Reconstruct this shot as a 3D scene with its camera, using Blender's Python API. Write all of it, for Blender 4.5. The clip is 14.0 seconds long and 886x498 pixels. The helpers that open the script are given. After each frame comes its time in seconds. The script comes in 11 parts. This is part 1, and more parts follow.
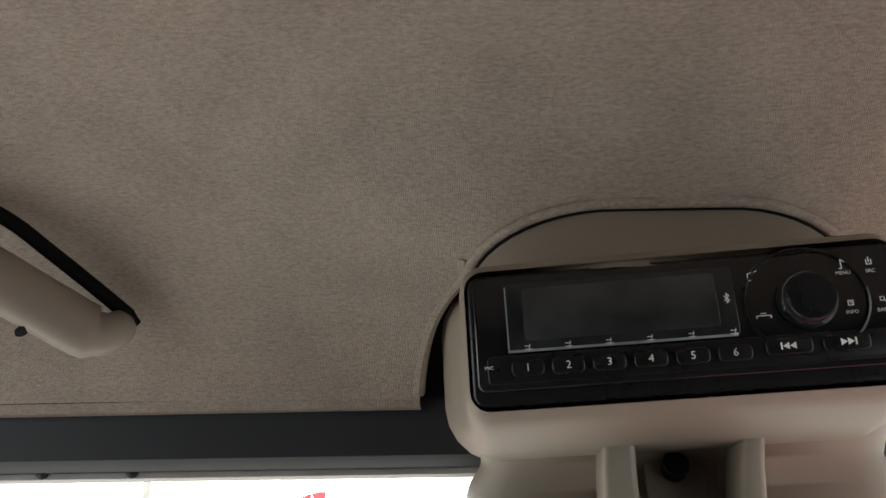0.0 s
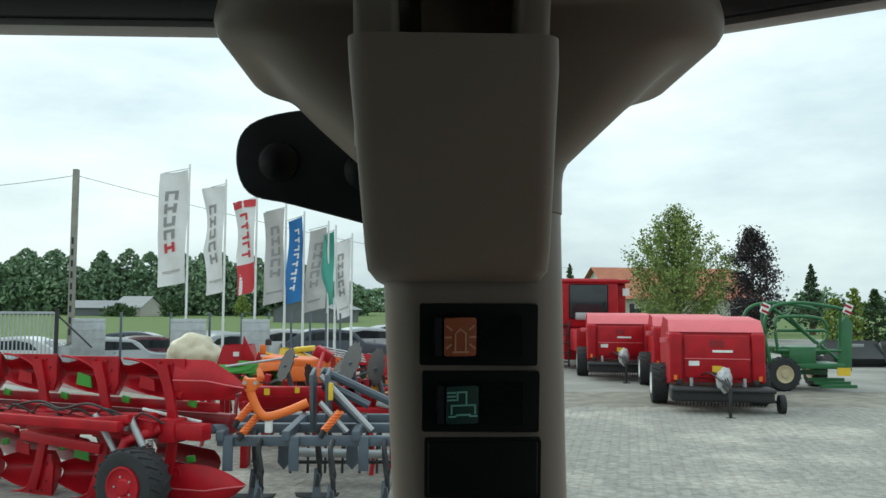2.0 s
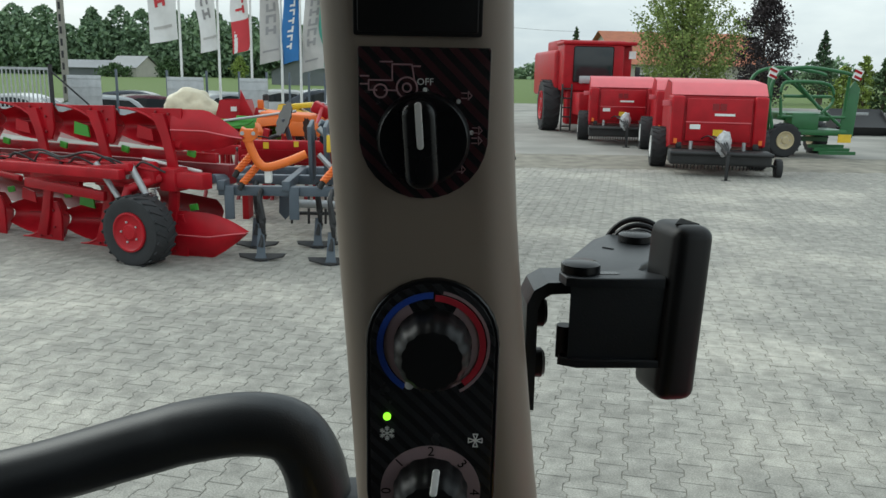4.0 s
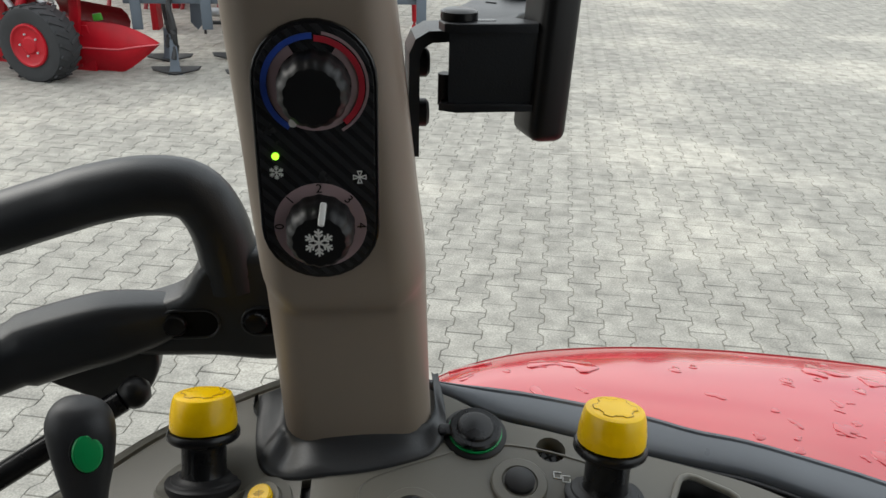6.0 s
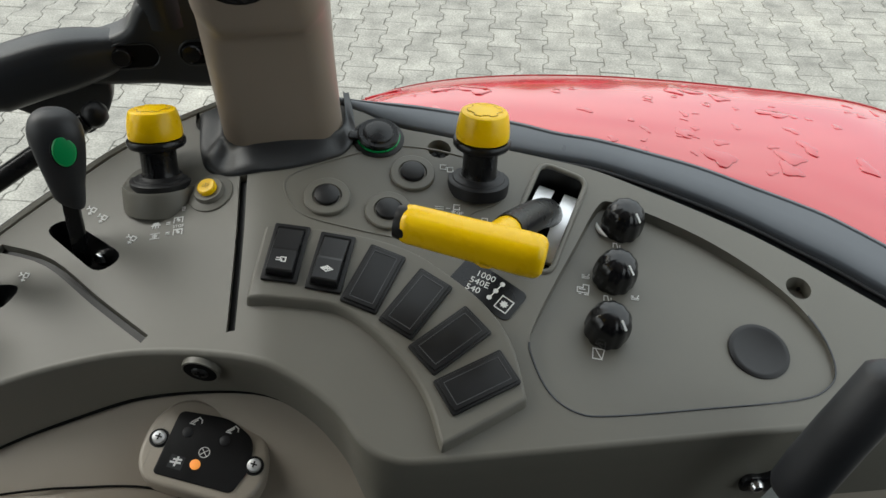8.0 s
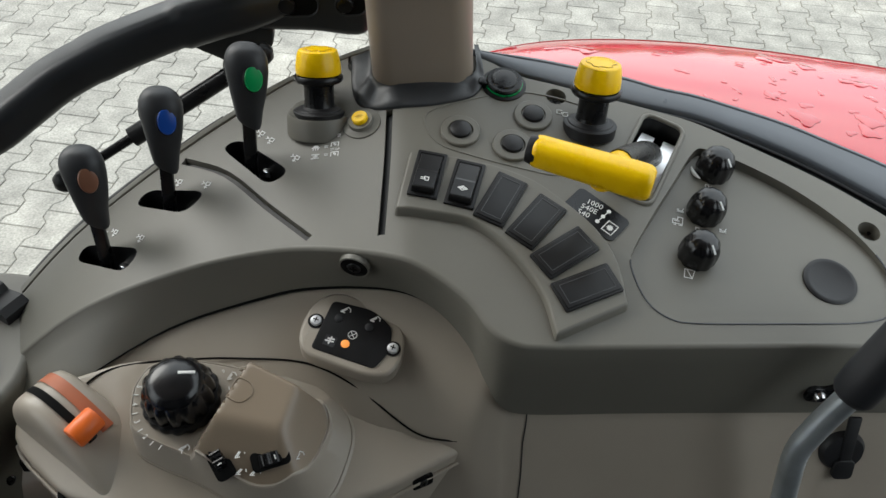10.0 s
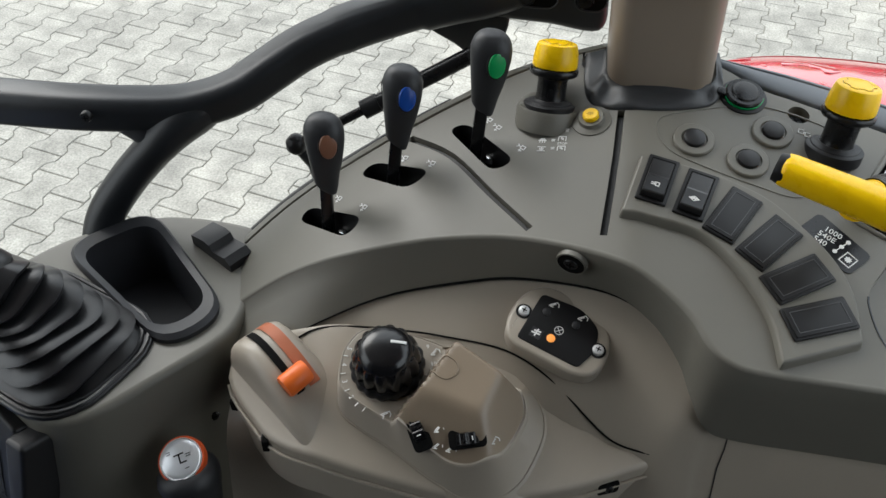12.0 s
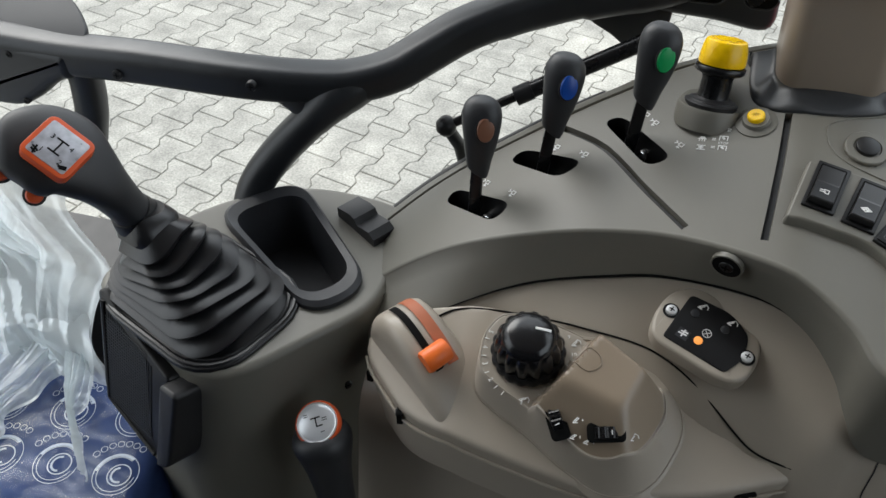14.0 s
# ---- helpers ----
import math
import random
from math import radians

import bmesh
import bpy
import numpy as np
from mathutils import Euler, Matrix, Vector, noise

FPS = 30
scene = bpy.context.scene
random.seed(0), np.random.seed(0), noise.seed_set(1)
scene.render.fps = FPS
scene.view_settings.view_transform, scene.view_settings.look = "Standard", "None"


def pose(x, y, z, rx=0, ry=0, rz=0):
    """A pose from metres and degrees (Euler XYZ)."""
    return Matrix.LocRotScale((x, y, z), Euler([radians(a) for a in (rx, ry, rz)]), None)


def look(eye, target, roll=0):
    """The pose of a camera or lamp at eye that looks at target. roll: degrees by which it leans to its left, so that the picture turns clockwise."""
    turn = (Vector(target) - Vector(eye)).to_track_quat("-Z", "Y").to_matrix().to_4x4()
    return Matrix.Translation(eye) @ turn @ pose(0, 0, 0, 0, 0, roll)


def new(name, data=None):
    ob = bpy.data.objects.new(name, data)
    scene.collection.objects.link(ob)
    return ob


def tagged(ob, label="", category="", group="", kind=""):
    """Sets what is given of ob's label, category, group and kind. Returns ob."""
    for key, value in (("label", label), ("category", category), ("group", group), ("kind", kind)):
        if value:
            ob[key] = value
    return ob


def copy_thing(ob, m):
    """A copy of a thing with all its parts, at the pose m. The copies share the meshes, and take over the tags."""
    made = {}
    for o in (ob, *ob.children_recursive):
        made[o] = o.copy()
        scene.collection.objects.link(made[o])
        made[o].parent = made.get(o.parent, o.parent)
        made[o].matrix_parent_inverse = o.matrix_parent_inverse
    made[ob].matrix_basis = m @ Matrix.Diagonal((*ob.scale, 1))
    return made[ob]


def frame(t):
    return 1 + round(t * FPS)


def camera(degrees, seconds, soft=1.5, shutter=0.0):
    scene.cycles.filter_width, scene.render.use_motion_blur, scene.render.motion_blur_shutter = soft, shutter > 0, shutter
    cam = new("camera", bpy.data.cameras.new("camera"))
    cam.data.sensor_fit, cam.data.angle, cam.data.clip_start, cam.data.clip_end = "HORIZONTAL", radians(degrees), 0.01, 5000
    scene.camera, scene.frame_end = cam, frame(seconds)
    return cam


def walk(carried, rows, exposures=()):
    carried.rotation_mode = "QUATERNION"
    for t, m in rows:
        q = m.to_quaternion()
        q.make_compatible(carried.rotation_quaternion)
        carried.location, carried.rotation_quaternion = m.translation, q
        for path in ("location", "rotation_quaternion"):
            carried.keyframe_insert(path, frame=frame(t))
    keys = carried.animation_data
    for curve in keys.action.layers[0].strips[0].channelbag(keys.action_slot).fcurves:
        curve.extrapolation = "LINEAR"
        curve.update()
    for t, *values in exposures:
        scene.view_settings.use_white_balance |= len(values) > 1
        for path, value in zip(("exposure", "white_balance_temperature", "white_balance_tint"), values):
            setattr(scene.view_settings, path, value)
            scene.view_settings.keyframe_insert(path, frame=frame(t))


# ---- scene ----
cam = camera(57.1, 14.0)
PATH = [
    (0, (0.065, 0.029, 2.18), (-0.039, 1.858, 2.981), -0.4),
    (0.5, (0.098, 0.051, 2.18), (0.128, 1.911, 2.914), -2.1),
    (1, (0.125, 0.077, 2.172), (0.216, 1.994, 2.732), -2.1),
    (1.5, (0.135, 0.105, 2.141), (0.208, 2.07, 2.502), -0.8),
    (1.7, (0.137, 0.12, 2.124), (0.213, 2.099, 2.404), -0.4),
    (2, (0.145, 0.13, 2.107), (0.199, 2.125, 2.243), 0.3),
    (2.5, (0.152, 0.148, 2.066), (0.202, 2.146, 2.013), 0.6),
    (3, (0.159, 0.154, 2.039), (0.209, 2.144, 1.845), 0.9),
    (3.2, (0.163, 0.157, 2.024), (0.213, 2.141, 1.782), 1.0),
    (5.3, (0.19, 0.168, 1.939), (0.307, 2.034, 1.228), 1.0),
    (5.5, (0.188, 0.157, 1.945), (0.338, 2.005, 1.196), 1.2),
    (6, (0.2, 0.127, 1.946), (0.427, 1.921, 1.092), 1.4),
    (6.5, (0.218, 0.103, 1.948), (0.485, 1.807, 0.935), 1.4),
    (7, (0.229, 0.074, 1.952), (0.525, 1.661, 0.77), 1.8),
    (7.5, (0.231, 0.048, 1.964), (0.531, 1.549, 0.676), 1.9),
    (7.7, (0.229, 0.028, 1.971), (0.526, 1.513, 0.665), 2.0),
    (9.8, (0.164, -0.094, 2.023), (0.359, 1.345, 0.647), 2.3),
    (10, (0.156, -0.1, 2.018), (0.312, 1.35, 0.649), 2.0),
    (10.5, (0.144, -0.1, 2.016), (0.232, 1.348, 0.638), 1.7),
    (11, (0.124, -0.099, 2.015), (0.153, 1.348, 0.635), 2.2),
    (11.5, (0.106, -0.103, 2.012), (0.033, 1.35, 0.64), 1.9),
    (12, (0.091, -0.103, 2.016), (-0.091, 1.331, 0.634), 0.6),
    (12.5, (0.087, -0.108, 2.015), (-0.165, 1.311, 0.628), -0.4),
    (13, (0.077, -0.112, 2.013), (-0.218, 1.298, 0.626), -0.9),
    (13.5, (0.058, -0.113, 2.015), (-0.28, 1.284, 0.624), -1.0),
    (14, (0.044, -0.118, 2.015), (-0.353, 1.256, 0.617), -0.8),
]
EXPOSURES = [(0.0, 2.68, 6500, 9), (0.5, 2.45, 6500, 8), (1.0, 2.08, 6200, -2), (1.5, 0.7, 5800, -6), (2.0, 0.4, 6000, -5), (2.5, 0.15, 6000, -4), (3.2, 0.15, 6000, -4), (5.3, 0.9, 6500, 9), (7.0, 0.92, 6500, 5), (7.7, 1.02, 6500, 5), (9.8, 1.28, 6400, 6), (14.0, 1.38, 6300, 8)]
walk(cam, [(t, look(eye, target, roll)) for t, eye, target, roll in PATH], EXPOSURES)

# ---- sky and sun: a bright overcast day ----
world = bpy.data.worlds.new("overcast_sky")
scene.world = world
world.use_nodes = True
wn, wl = world.node_tree.nodes, world.node_tree.links
wn.clear()
w_out = wn.new("ShaderNodeOutputWorld")
w_bg = wn.new("ShaderNodeBackground")
w_sky = wn.new("ShaderNodeTexSky")
w_sky.sky_type, w_sky.sun_disc = "NISHITA", False
w_sky.sun_elevation, w_sky.sun_rotation = radians(39), radians(-57)
w_sky.air_density, w_sky.dust_density = 1.0, 4.0
w_co = wn.new("ShaderNodeTexCoord")
w_map = wn.new("ShaderNodeMapping")
w_map.inputs["Scale"].default_value = (1.0, 1.0, 3.2)
w_no = wn.new("ShaderNodeTexNoise")
w_no.inputs["Scale"].default_value, w_no.inputs["Detail"].default_value = 2.3, 7.0
w_no.inputs["Roughness"].default_value = 0.55
w_ramp = wn.new("ShaderNodeValToRGB")
w_ramp.color_ramp.elements[0].position, w_ramp.color_ramp.elements[1].position = 0.3, 0.66
w_ramp.color_ramp.elements[0].color = (4.6, 5.15, 5.7, 1)
w_ramp.color_ramp.elements[1].color = (9.0, 9.1, 9.0, 1)
w_mix = wn.new("ShaderNodeMix")
w_mix.data_type, w_mix.blend_type = "RGBA", "MIX"
w_mix.inputs["Factor"].default_value = 0.86
w_bg.inputs["Strength"].default_value = 0.1
wl.new(w_co.outputs["Generated"], w_map.inputs["Vector"])
wl.new(w_map.outputs["Vector"], w_no.inputs["Vector"])
wl.new(w_no.outputs["Fac"], w_ramp.inputs["Fac"])
wl.new(w_sky.outputs["Color"], w_mix.inputs["A"])
wl.new(w_ramp.outputs["Color"], w_mix.inputs["B"])
# an overcast sky is brightest overhead and darker towards the horizon
w_sep = wn.new("ShaderNodeSeparateXYZ")
w_rise = wn.new("ShaderNodeMapRange")
w_rise.inputs["From Min"].default_value, w_rise.inputs["From Max"].default_value = 0.0, 0.8
w_rise.inputs["To Min"].default_value, w_rise.inputs["To Max"].default_value = 0.093, 0.135
wl.new(w_co.outputs["Generated"], w_sep.inputs["Vector"])
wl.new(w_sep.outputs["Z"], w_rise.inputs["Value"])
wl.new(w_rise.outputs["Result"], w_bg.inputs["Strength"])
wl.new(w_mix.outputs["Result"], w_bg.inputs["Color"])
wl.new(w_bg.outputs["Background"], w_out.inputs["Surface"])
sun_lamp = new("sun", bpy.data.lights.new("sun", "SUN"))
sun_lamp.data.energy, sun_lamp.data.angle, sun_lamp.data.color = 0.75, radians(38), (1.0, 0.97, 0.93)
sun_lamp.matrix_world = look((0, 0, 30), (31, -20, 0))


# ---- materials ----
def material(name, color, rough=0.5, metal=0.0, var=0.12, scale=40.0, grain=900.0, bump=0.1, coat=0.0, stain=0.0, alpha=1.0, spec=0.5):
    """A painted, moulded or natural surface: colour that varies at two scales, fine grain as relief."""
    m = bpy.data.materials.new(name)
    m.use_nodes = True
    n, k = m.node_tree.nodes, m.node_tree.links
    b = n["Principled BSDF"]
    b.inputs["Metallic"].default_value = metal
    b.inputs["Coat Weight"].default_value = coat
    b.inputs["Coat Roughness"].default_value = 0.08
    b.inputs["Specular IOR Level"].default_value = spec
    co = n.new("ShaderNodeTexCoord")
    big, fine = n.new("ShaderNodeTexNoise"), n.new("ShaderNodeTexNoise")
    big.inputs["Scale"].default_value, big.inputs["Detail"].default_value = scale, 5.0
    fine.inputs["Scale"].default_value, fine.inputs["Detail"].default_value = grain, 2.0
    for t in (big, fine):
        k.new(co.outputs["Object"], t.inputs["Vector"])
    ramp = n.new("ShaderNodeValToRGB")
    lo, hi = 1.0 - var - stain, 1.0 + var
    ramp.color_ramp.elements[0].position, ramp.color_ramp.elements[1].position = 0.3, 0.7
    ramp.color_ramp.elements[0].color = (*[min(1, c * lo) for c in color], 1)
    ramp.color_ramp.elements[1].color = (*[min(1, c * hi) for c in color], 1)
    k.new(big.outputs["Fac"], ramp.inputs["Fac"])
    mix = n.new("ShaderNodeMix")
    mix.data_type, mix.blend_type = "RGBA", "OVERLAY"
    mix.inputs["Factor"].default_value = min(1.0, var * 1.6)
    k.new(ramp.outputs["Color"], mix.inputs["A"])
    k.new(fine.outputs["Color"], mix.inputs["B"])
    hue = n.new("ShaderNodeHueSaturation")
    hue.inputs["Saturation"].default_value = 1.0
    k.new(ramp.outputs["Color"], hue.inputs["Color"])
    k.new(hue.outputs["Color"], b.inputs["Base Color"])
    rr = n.new("ShaderNodeMapRange")
    rr.inputs["To Min"].default_value, rr.inputs["To Max"].default_value = max(0.02, rough - 0.08), min(1, rough + 0.08)
    k.new(big.outputs["Fac"], rr.inputs["Value"])
    k.new(rr.outputs["Result"], b.inputs["Roughness"])
    if bump:
        bp = n.new("ShaderNodeBump")
        bp.inputs["Strength"].default_value, bp.inputs["Distance"].default_value = bump, 0.35 / grain
        k.new(fine.outputs["Fac"], bp.inputs["Height"])
        k.new(bp.outputs["Normal"], b.inputs["Normal"])
    return m


def glowing(name, color, strength):
    m = bpy.data.materials.new(name)
    m.use_nodes = True
    b = m.node_tree.nodes["Principled BSDF"]
    b.inputs["Base Color"].default_value = (*color, 1)
    b.inputs["Emission Color"].default_value = (*color, 1)
    b.inputs["Emission Strength"].default_value = strength
    return m


TAUPE = (0.1454, 0.1380, 0.1159)
M_DECK = material("console_plastic", TAUPE, 0.44, var=0.06, scale=9, grain=2600, bump=0.25)
M_LOWER = material("lower_console_plastic", (0.36, 0.317, 0.262), 0.36, var=0.05, scale=9, grain=2600, bump=0.25)
M_HUMP = material("brown_hump_plastic", (0.255, 0.2, 0.145), 0.3, var=0.05, scale=12, grain=2600, bump=0.2)
M_POST = material("post_plastic", (0.25, 0.205, 0.165), 0.42, var=0.04, scale=12, grain=2600, bump=0.15)
M_HOOD = material("radio_housing_plastic", (0.235, 0.197, 0.157), 0.5, var=0.05, scale=12, grain=2600, bump=0.15)
M_BLACK = material("black_plastic", (0.009, 0.009, 0.0098), 0.42, var=0.15, scale=60, grain=2500, bump=0.2, spec=0.32)
M_SATIN = material("satin_black_plastic", (0.008, 0.008, 0.009), 0.28, var=0.15, scale=60, grain=2500, bump=0.08, spec=0.36)
M_GLOSS = material("gloss_black_plastic", (0.008, 0.008, 0.009), 0.12, var=0.1, scale=60, bump=0.0)
M_RUBBER = material("black_rubber", (0.014, 0.014, 0.0155), 0.5, var=0.2, scale=50, grain=1400, bump=0.25, spec=0.4)
M_BOOT = material("thin_rubber_sheet", (0.03, 0.032, 0.035), 0.4, var=0.2, scale=30, grain=500, bump=0.15, spec=0.5)
# near-black: shade in recesses and gaps put into the colour; also black print
M_VOID = material("recess_shade_and_print_black", (0.005, 0.005, 0.005), 0.8, var=0.1, bump=0.0, spec=0.1)
M_FRAME = material("painted_black_steel", (0.0151, 0.0171, 0.0202), 0.4, var=0.15, scale=25, grain=900, bump=0.3)
M_GRIP = material("soft_grey_black_grip", (0.02, 0.021, 0.024), 0.5, var=0.12, scale=40, grain=1800, bump=0.4)
M_YELLOW = material("yellow_plastic", (1.0, 0.6, 0.001), 0.28, var=0.05, scale=60, grain=1500, bump=0.05, spec=0.35)
# darker yellow: the cap groove's shade put into the colour; also the button's symbol
M_YELLOWDARK = material("yellow_groove_shade_and_mark", (0.55, 0.31, 0.002), 0.4, var=0.05, scale=60, bump=0.0)
M_ORANGE = material("orange_plastic", (0.85, 0.16, 0.02), 0.4, var=0.05, scale=60, bump=0.0)
M_GREENBTN = material("green_button", (0.01, 0.32, 0.09), 0.25, var=0.08, bump=0.0)
M_BLUEBTN = material("blue_button", (0.012, 0.07, 0.36), 0.25, var=0.08, bump=0.0)
M_BROWNBTN = material("brown_button", (0.22, 0.10, 0.06), 0.3, var=0.1, bump=0.0)
M_WHITE = material("white_print", (0.78, 0.78, 0.76), 0.5, var=0.05, bump=0.0)
M_SILVER = material("silver_disc", (0.75, 0.76, 0.78), 0.3, metal=0.4, var=0.05, bump=0.0)
M_CHROME = material("bright_steel", (0.72, 0.73, 0.74), 0.16, metal=1.0, var=0.12, scale=30, bump=0.0)
M_KEY = material("rocker_key_plastic", (0.014, 0.014, 0.015), 0.33, var=0.1, scale=60, grain=2500, bump=0.06, spec=0.5)
M_LINE = material("scored_plastic_edge", (0.07, 0.07, 0.075), 0.4, var=0.1, bump=0.0)
M_REDORANGE = material("red_orange_print", (0.72, 0.1, 0.02), 0.4, var=0.05, scale=60, bump=0.0)
M_GAITER = material("moulded_gaiter_rubber", (0.011, 0.011, 0.0125), 0.36, var=0.25, scale=24, grain=700, bump=0.15, spec=0.5)
M_DIAL = material("dial_black_plastic", (0.008, 0.008, 0.009), 0.22, var=0.1, scale=60, bump=0.0)
M_GATE = material("brushed_steel_plate", (0.82, 0.83, 0.84), 0.42, metal=0.6, var=0.08, scale=60, bump=0.02)
M_ZINC = material("zinc_tube", (0.46, 0.5, 0.52), 0.34, metal=0.7, var=0.2, scale=30, grain=700, bump=0.1)
M_RED = material("fender_red_paint", (0.52, 0.035, 0.045), 0.2, var=0.06, scale=6, grain=600, bump=0.02, coat=1.0)
M_REDEDGE = material("fender_edge_darker_red", (0.3, 0.02, 0.025), 0.3, var=0.06, scale=6, bump=0.0)
M_TRIM = material("window_seal", (0.034, 0.038, 0.044), 0.24, var=0.12, scale=20, bump=0.05)

import mathutils.geometry as geometry
import mathutils.bvhtree as bvhtree


# ---- building tools ----
def world_of(ob):
    m = ob.matrix_basis.copy()
    while ob.parent:
        ob = ob.parent
        m = ob.matrix_basis @ m
    return m


def thing(name, at=(0, 0, 0), label="", category="", group="", kind=""):
    ob = new(name)
    ob.empty_display_size = 0.02
    ob.matrix_basis = at.copy() if isinstance(at, Matrix) else Matrix.Translation(at)
    return tagged(ob, label, category, group, kind)


def part(name, bm, mat, parent=None, label="", smooth=40, local=False):
    """Links a bmesh as one mesh object under a thing or part. Coordinates are the world's, or the parent's own where local."""
    if parent is not None and not local:
        bm.transform(world_of(parent).inverted())
    bmesh.ops.recalc_face_normals(bm, faces=bm.faces)
    me = bpy.data.meshes.new(name)
    bm.to_mesh(me)
    bm.free()
    if smooth:
        me.polygons.foreach_set("use_smooth", [True] * len(me.polygons))
        me.set_sharp_from_angle(angle=radians(smooth))
    for one in mat if isinstance(mat, (list, tuple)) else (mat,):
        me.materials.append(one)
    ob = new(name, me)
    ob.parent = parent
    return tagged(ob, label)


def solo(name, bm, mat, label="", category="", group="", kind="", smooth=40):
    return tagged(part(name, bm, mat, None, label, smooth), label, category, group, kind)


def box(size, at=None, bevel=0.0, bm=None, seg=2):
    bm = bm or bmesh.new()
    r = bmesh.ops.create_cube(bm, size=1.0)
    vs = r["verts"]
    bmesh.ops.scale(bm, vec=size, verts=vs)
    if bevel:
        es = list({e for v in vs for e in v.link_edges})
        r = bmesh.ops.bevel(bm, geom=es, offset=bevel, segments=seg, affect="EDGES", profile=0.5)
        vs = list({v for f in r["faces"] for v in f.verts} | {v for v in vs if v.is_valid})
    if at is not None:
        bmesh.ops.transform(bm, matrix=at if isinstance(at, Matrix) else Matrix.Translation(at), verts=vs)
    return bm


def lathe(profile, at=None, seg=32, bm=None, ripple=0.0, teeth=0):
    """A turned body about local z from (radius, height) pairs; ripple cuts finger grooves."""
    bm = bm or bmesh.new()
    at = at if isinstance(at, Matrix) else Matrix.Translation(at or (0, 0, 0))
    rings = []
    for r, z in profile:
        ring = []
        for i in range(seg):
            a = 2 * math.pi * i / seg
            q = r * (1 - ripple * (0.5 + 0.5 * math.cos(teeth * a)) ** 2) if teeth else r
            ring.append(bm.verts.new(at @ Vector((q * math.cos(a), q * math.sin(a), z))))
        rings.append(ring)
    for a, b in zip(rings, rings[1:]):
        for i in range(seg):
            j = (i + 1) % seg
            bm.faces.new((a[i], a[j], b[j], b[i]))
    if profile[0][0] > 1e-6:
        bm.faces.new(rings[0][::-1])
    if profile[-1][0] > 1e-6:
        bm.faces.new(rings[-1])
    bmesh.ops.remove_doubles(bm, verts=[v for ring in (rings[0], rings[-1]) for v in ring], dist=1e-7)
    return bm


def rod(a, b, r, r2=None, seg=16, bm=None):
    a, b = Vector(a), Vector(b)
    m = Matrix.Translation(a) @ (b - a).to_track_quat("Z", "Y").to_matrix().to_4x4()
    r2 = r if r2 is None else r2
    return lathe([(r, 0), (r2, (b - a).length)], m, seg, bm)


def spline(points, steps=8, closed=False):
    """A smooth curve through the points (tuples of any size)."""
    p = [np.array(q, float) for q in points]
    n, out = len(p), []
    for i in range(n if closed else n - 1):
        if closed:
            a, b, c, d = p[i - 1], p[i], p[(i + 1) % n], p[(i + 2) % n]
        else:
            b, c = p[i], p[i + 1]
            a, d = p[i - 1] if i else 2 * b - c, p[i + 2] if i + 2 < n else 2 * c - b
        for s in range(steps):
            t = s / steps
            out.append(0.5 * (2 * b + (c - a) * t + (2 * a - 5 * b + 4 * c - d) * t * t + (3 * b - a - 3 * c + d) * t**3))
    if not closed:
        out.append(p[-1])
    return out


def sweep(points, radius, seg=14, bm=None, flat=1.0, up=(0, 0, 1), caps=True):
    """A tube along the points; radius is a number or one for each point; flat squashes it along up."""
    bm = bm or bmesh.new()
    pts = [Vector(p) for p in points]
    rs = radius if isinstance(radius, (list, tuple)) else [radius] * len(pts)
    rings = []
    for i, p in enumerate(pts):
        d = (pts[min(i + 1, len(pts) - 1)] - pts[max(i - 1, 0)]).normalized()
        s = d.cross(Vector(up))
        s = s.normalized() if s.length > 1e-4 else Vector((1, 0, 0))
        u = s.cross(d).normalized()
        rings.append([bm.verts.new(p + rs[i] * (math.cos(2 * math.pi * k / seg) * s + flat * math.sin(2 * math.pi * k / seg) * u)) for k in range(seg)])
    for a, b in zip(rings, rings[1:]):
        for k in range(seg):
            j = (k + 1) % seg
            bm.faces.new((a[k], a[j], b[j], b[k]))
    if caps:
        bm.faces.new(rings[0][::-1])
        bm.faces.new(rings[-1])
    return bm


def bar(points, radius, up=(0, 0, 1)):
    """A moulded bar along the points: a rounded square section with a flat upper face."""
    pts, rings = [Vector(p) for p in points], []
    for i, p in enumerate(pts):
        d = (pts[min(i + 1, len(pts) - 1)] - pts[max(i - 1, 0)]).normalized()
        s = d.cross(Vector(up)).normalized()
        u = s.cross(d).normalized()
        r = radius[i]
        rings.append([p + s * a + u * b for a, b in rounded(2 * r, 1.9 * r, 0.62 * r, 5)])
    return loft(rings, True, (True, True))


def loft(rings, closed=True, caps=(False, False), bm=None):
    """Faces between rows of points of the same count."""
    bm = bm or bmesh.new()
    rows = [[bm.verts.new(Vector(p)) for p in ring] for ring in rings]
    n = len(rows[0])
    for a, b in zip(rows, rows[1:]):
        for k in range(n if closed else n - 1):
            j = (k + 1) % n
            bm.faces.new((a[k], a[j], b[j], b[k]))
    if caps[0]:
        bm.faces.new(rows[0][::-1])
    if caps[1]:
        bm.faces.new(rows[-1])
    return bm


def rounded(w, h, r, n=5):
    """Corner points of a rounded rectangle about the origin."""
    out = []
    for cx, cy, a0 in ((w / 2 - r, h / 2 - r, 0), (-w / 2 + r, h / 2 - r, 90), (-w / 2 + r, -h / 2 + r, 180), (w / 2 - r, -h / 2 + r, 270)):
        for i in range(n + 1):
            a = radians(a0 + 90 * i / n)
            out.append((cx + r * math.cos(a), cy + r * math.sin(a)))
    return out


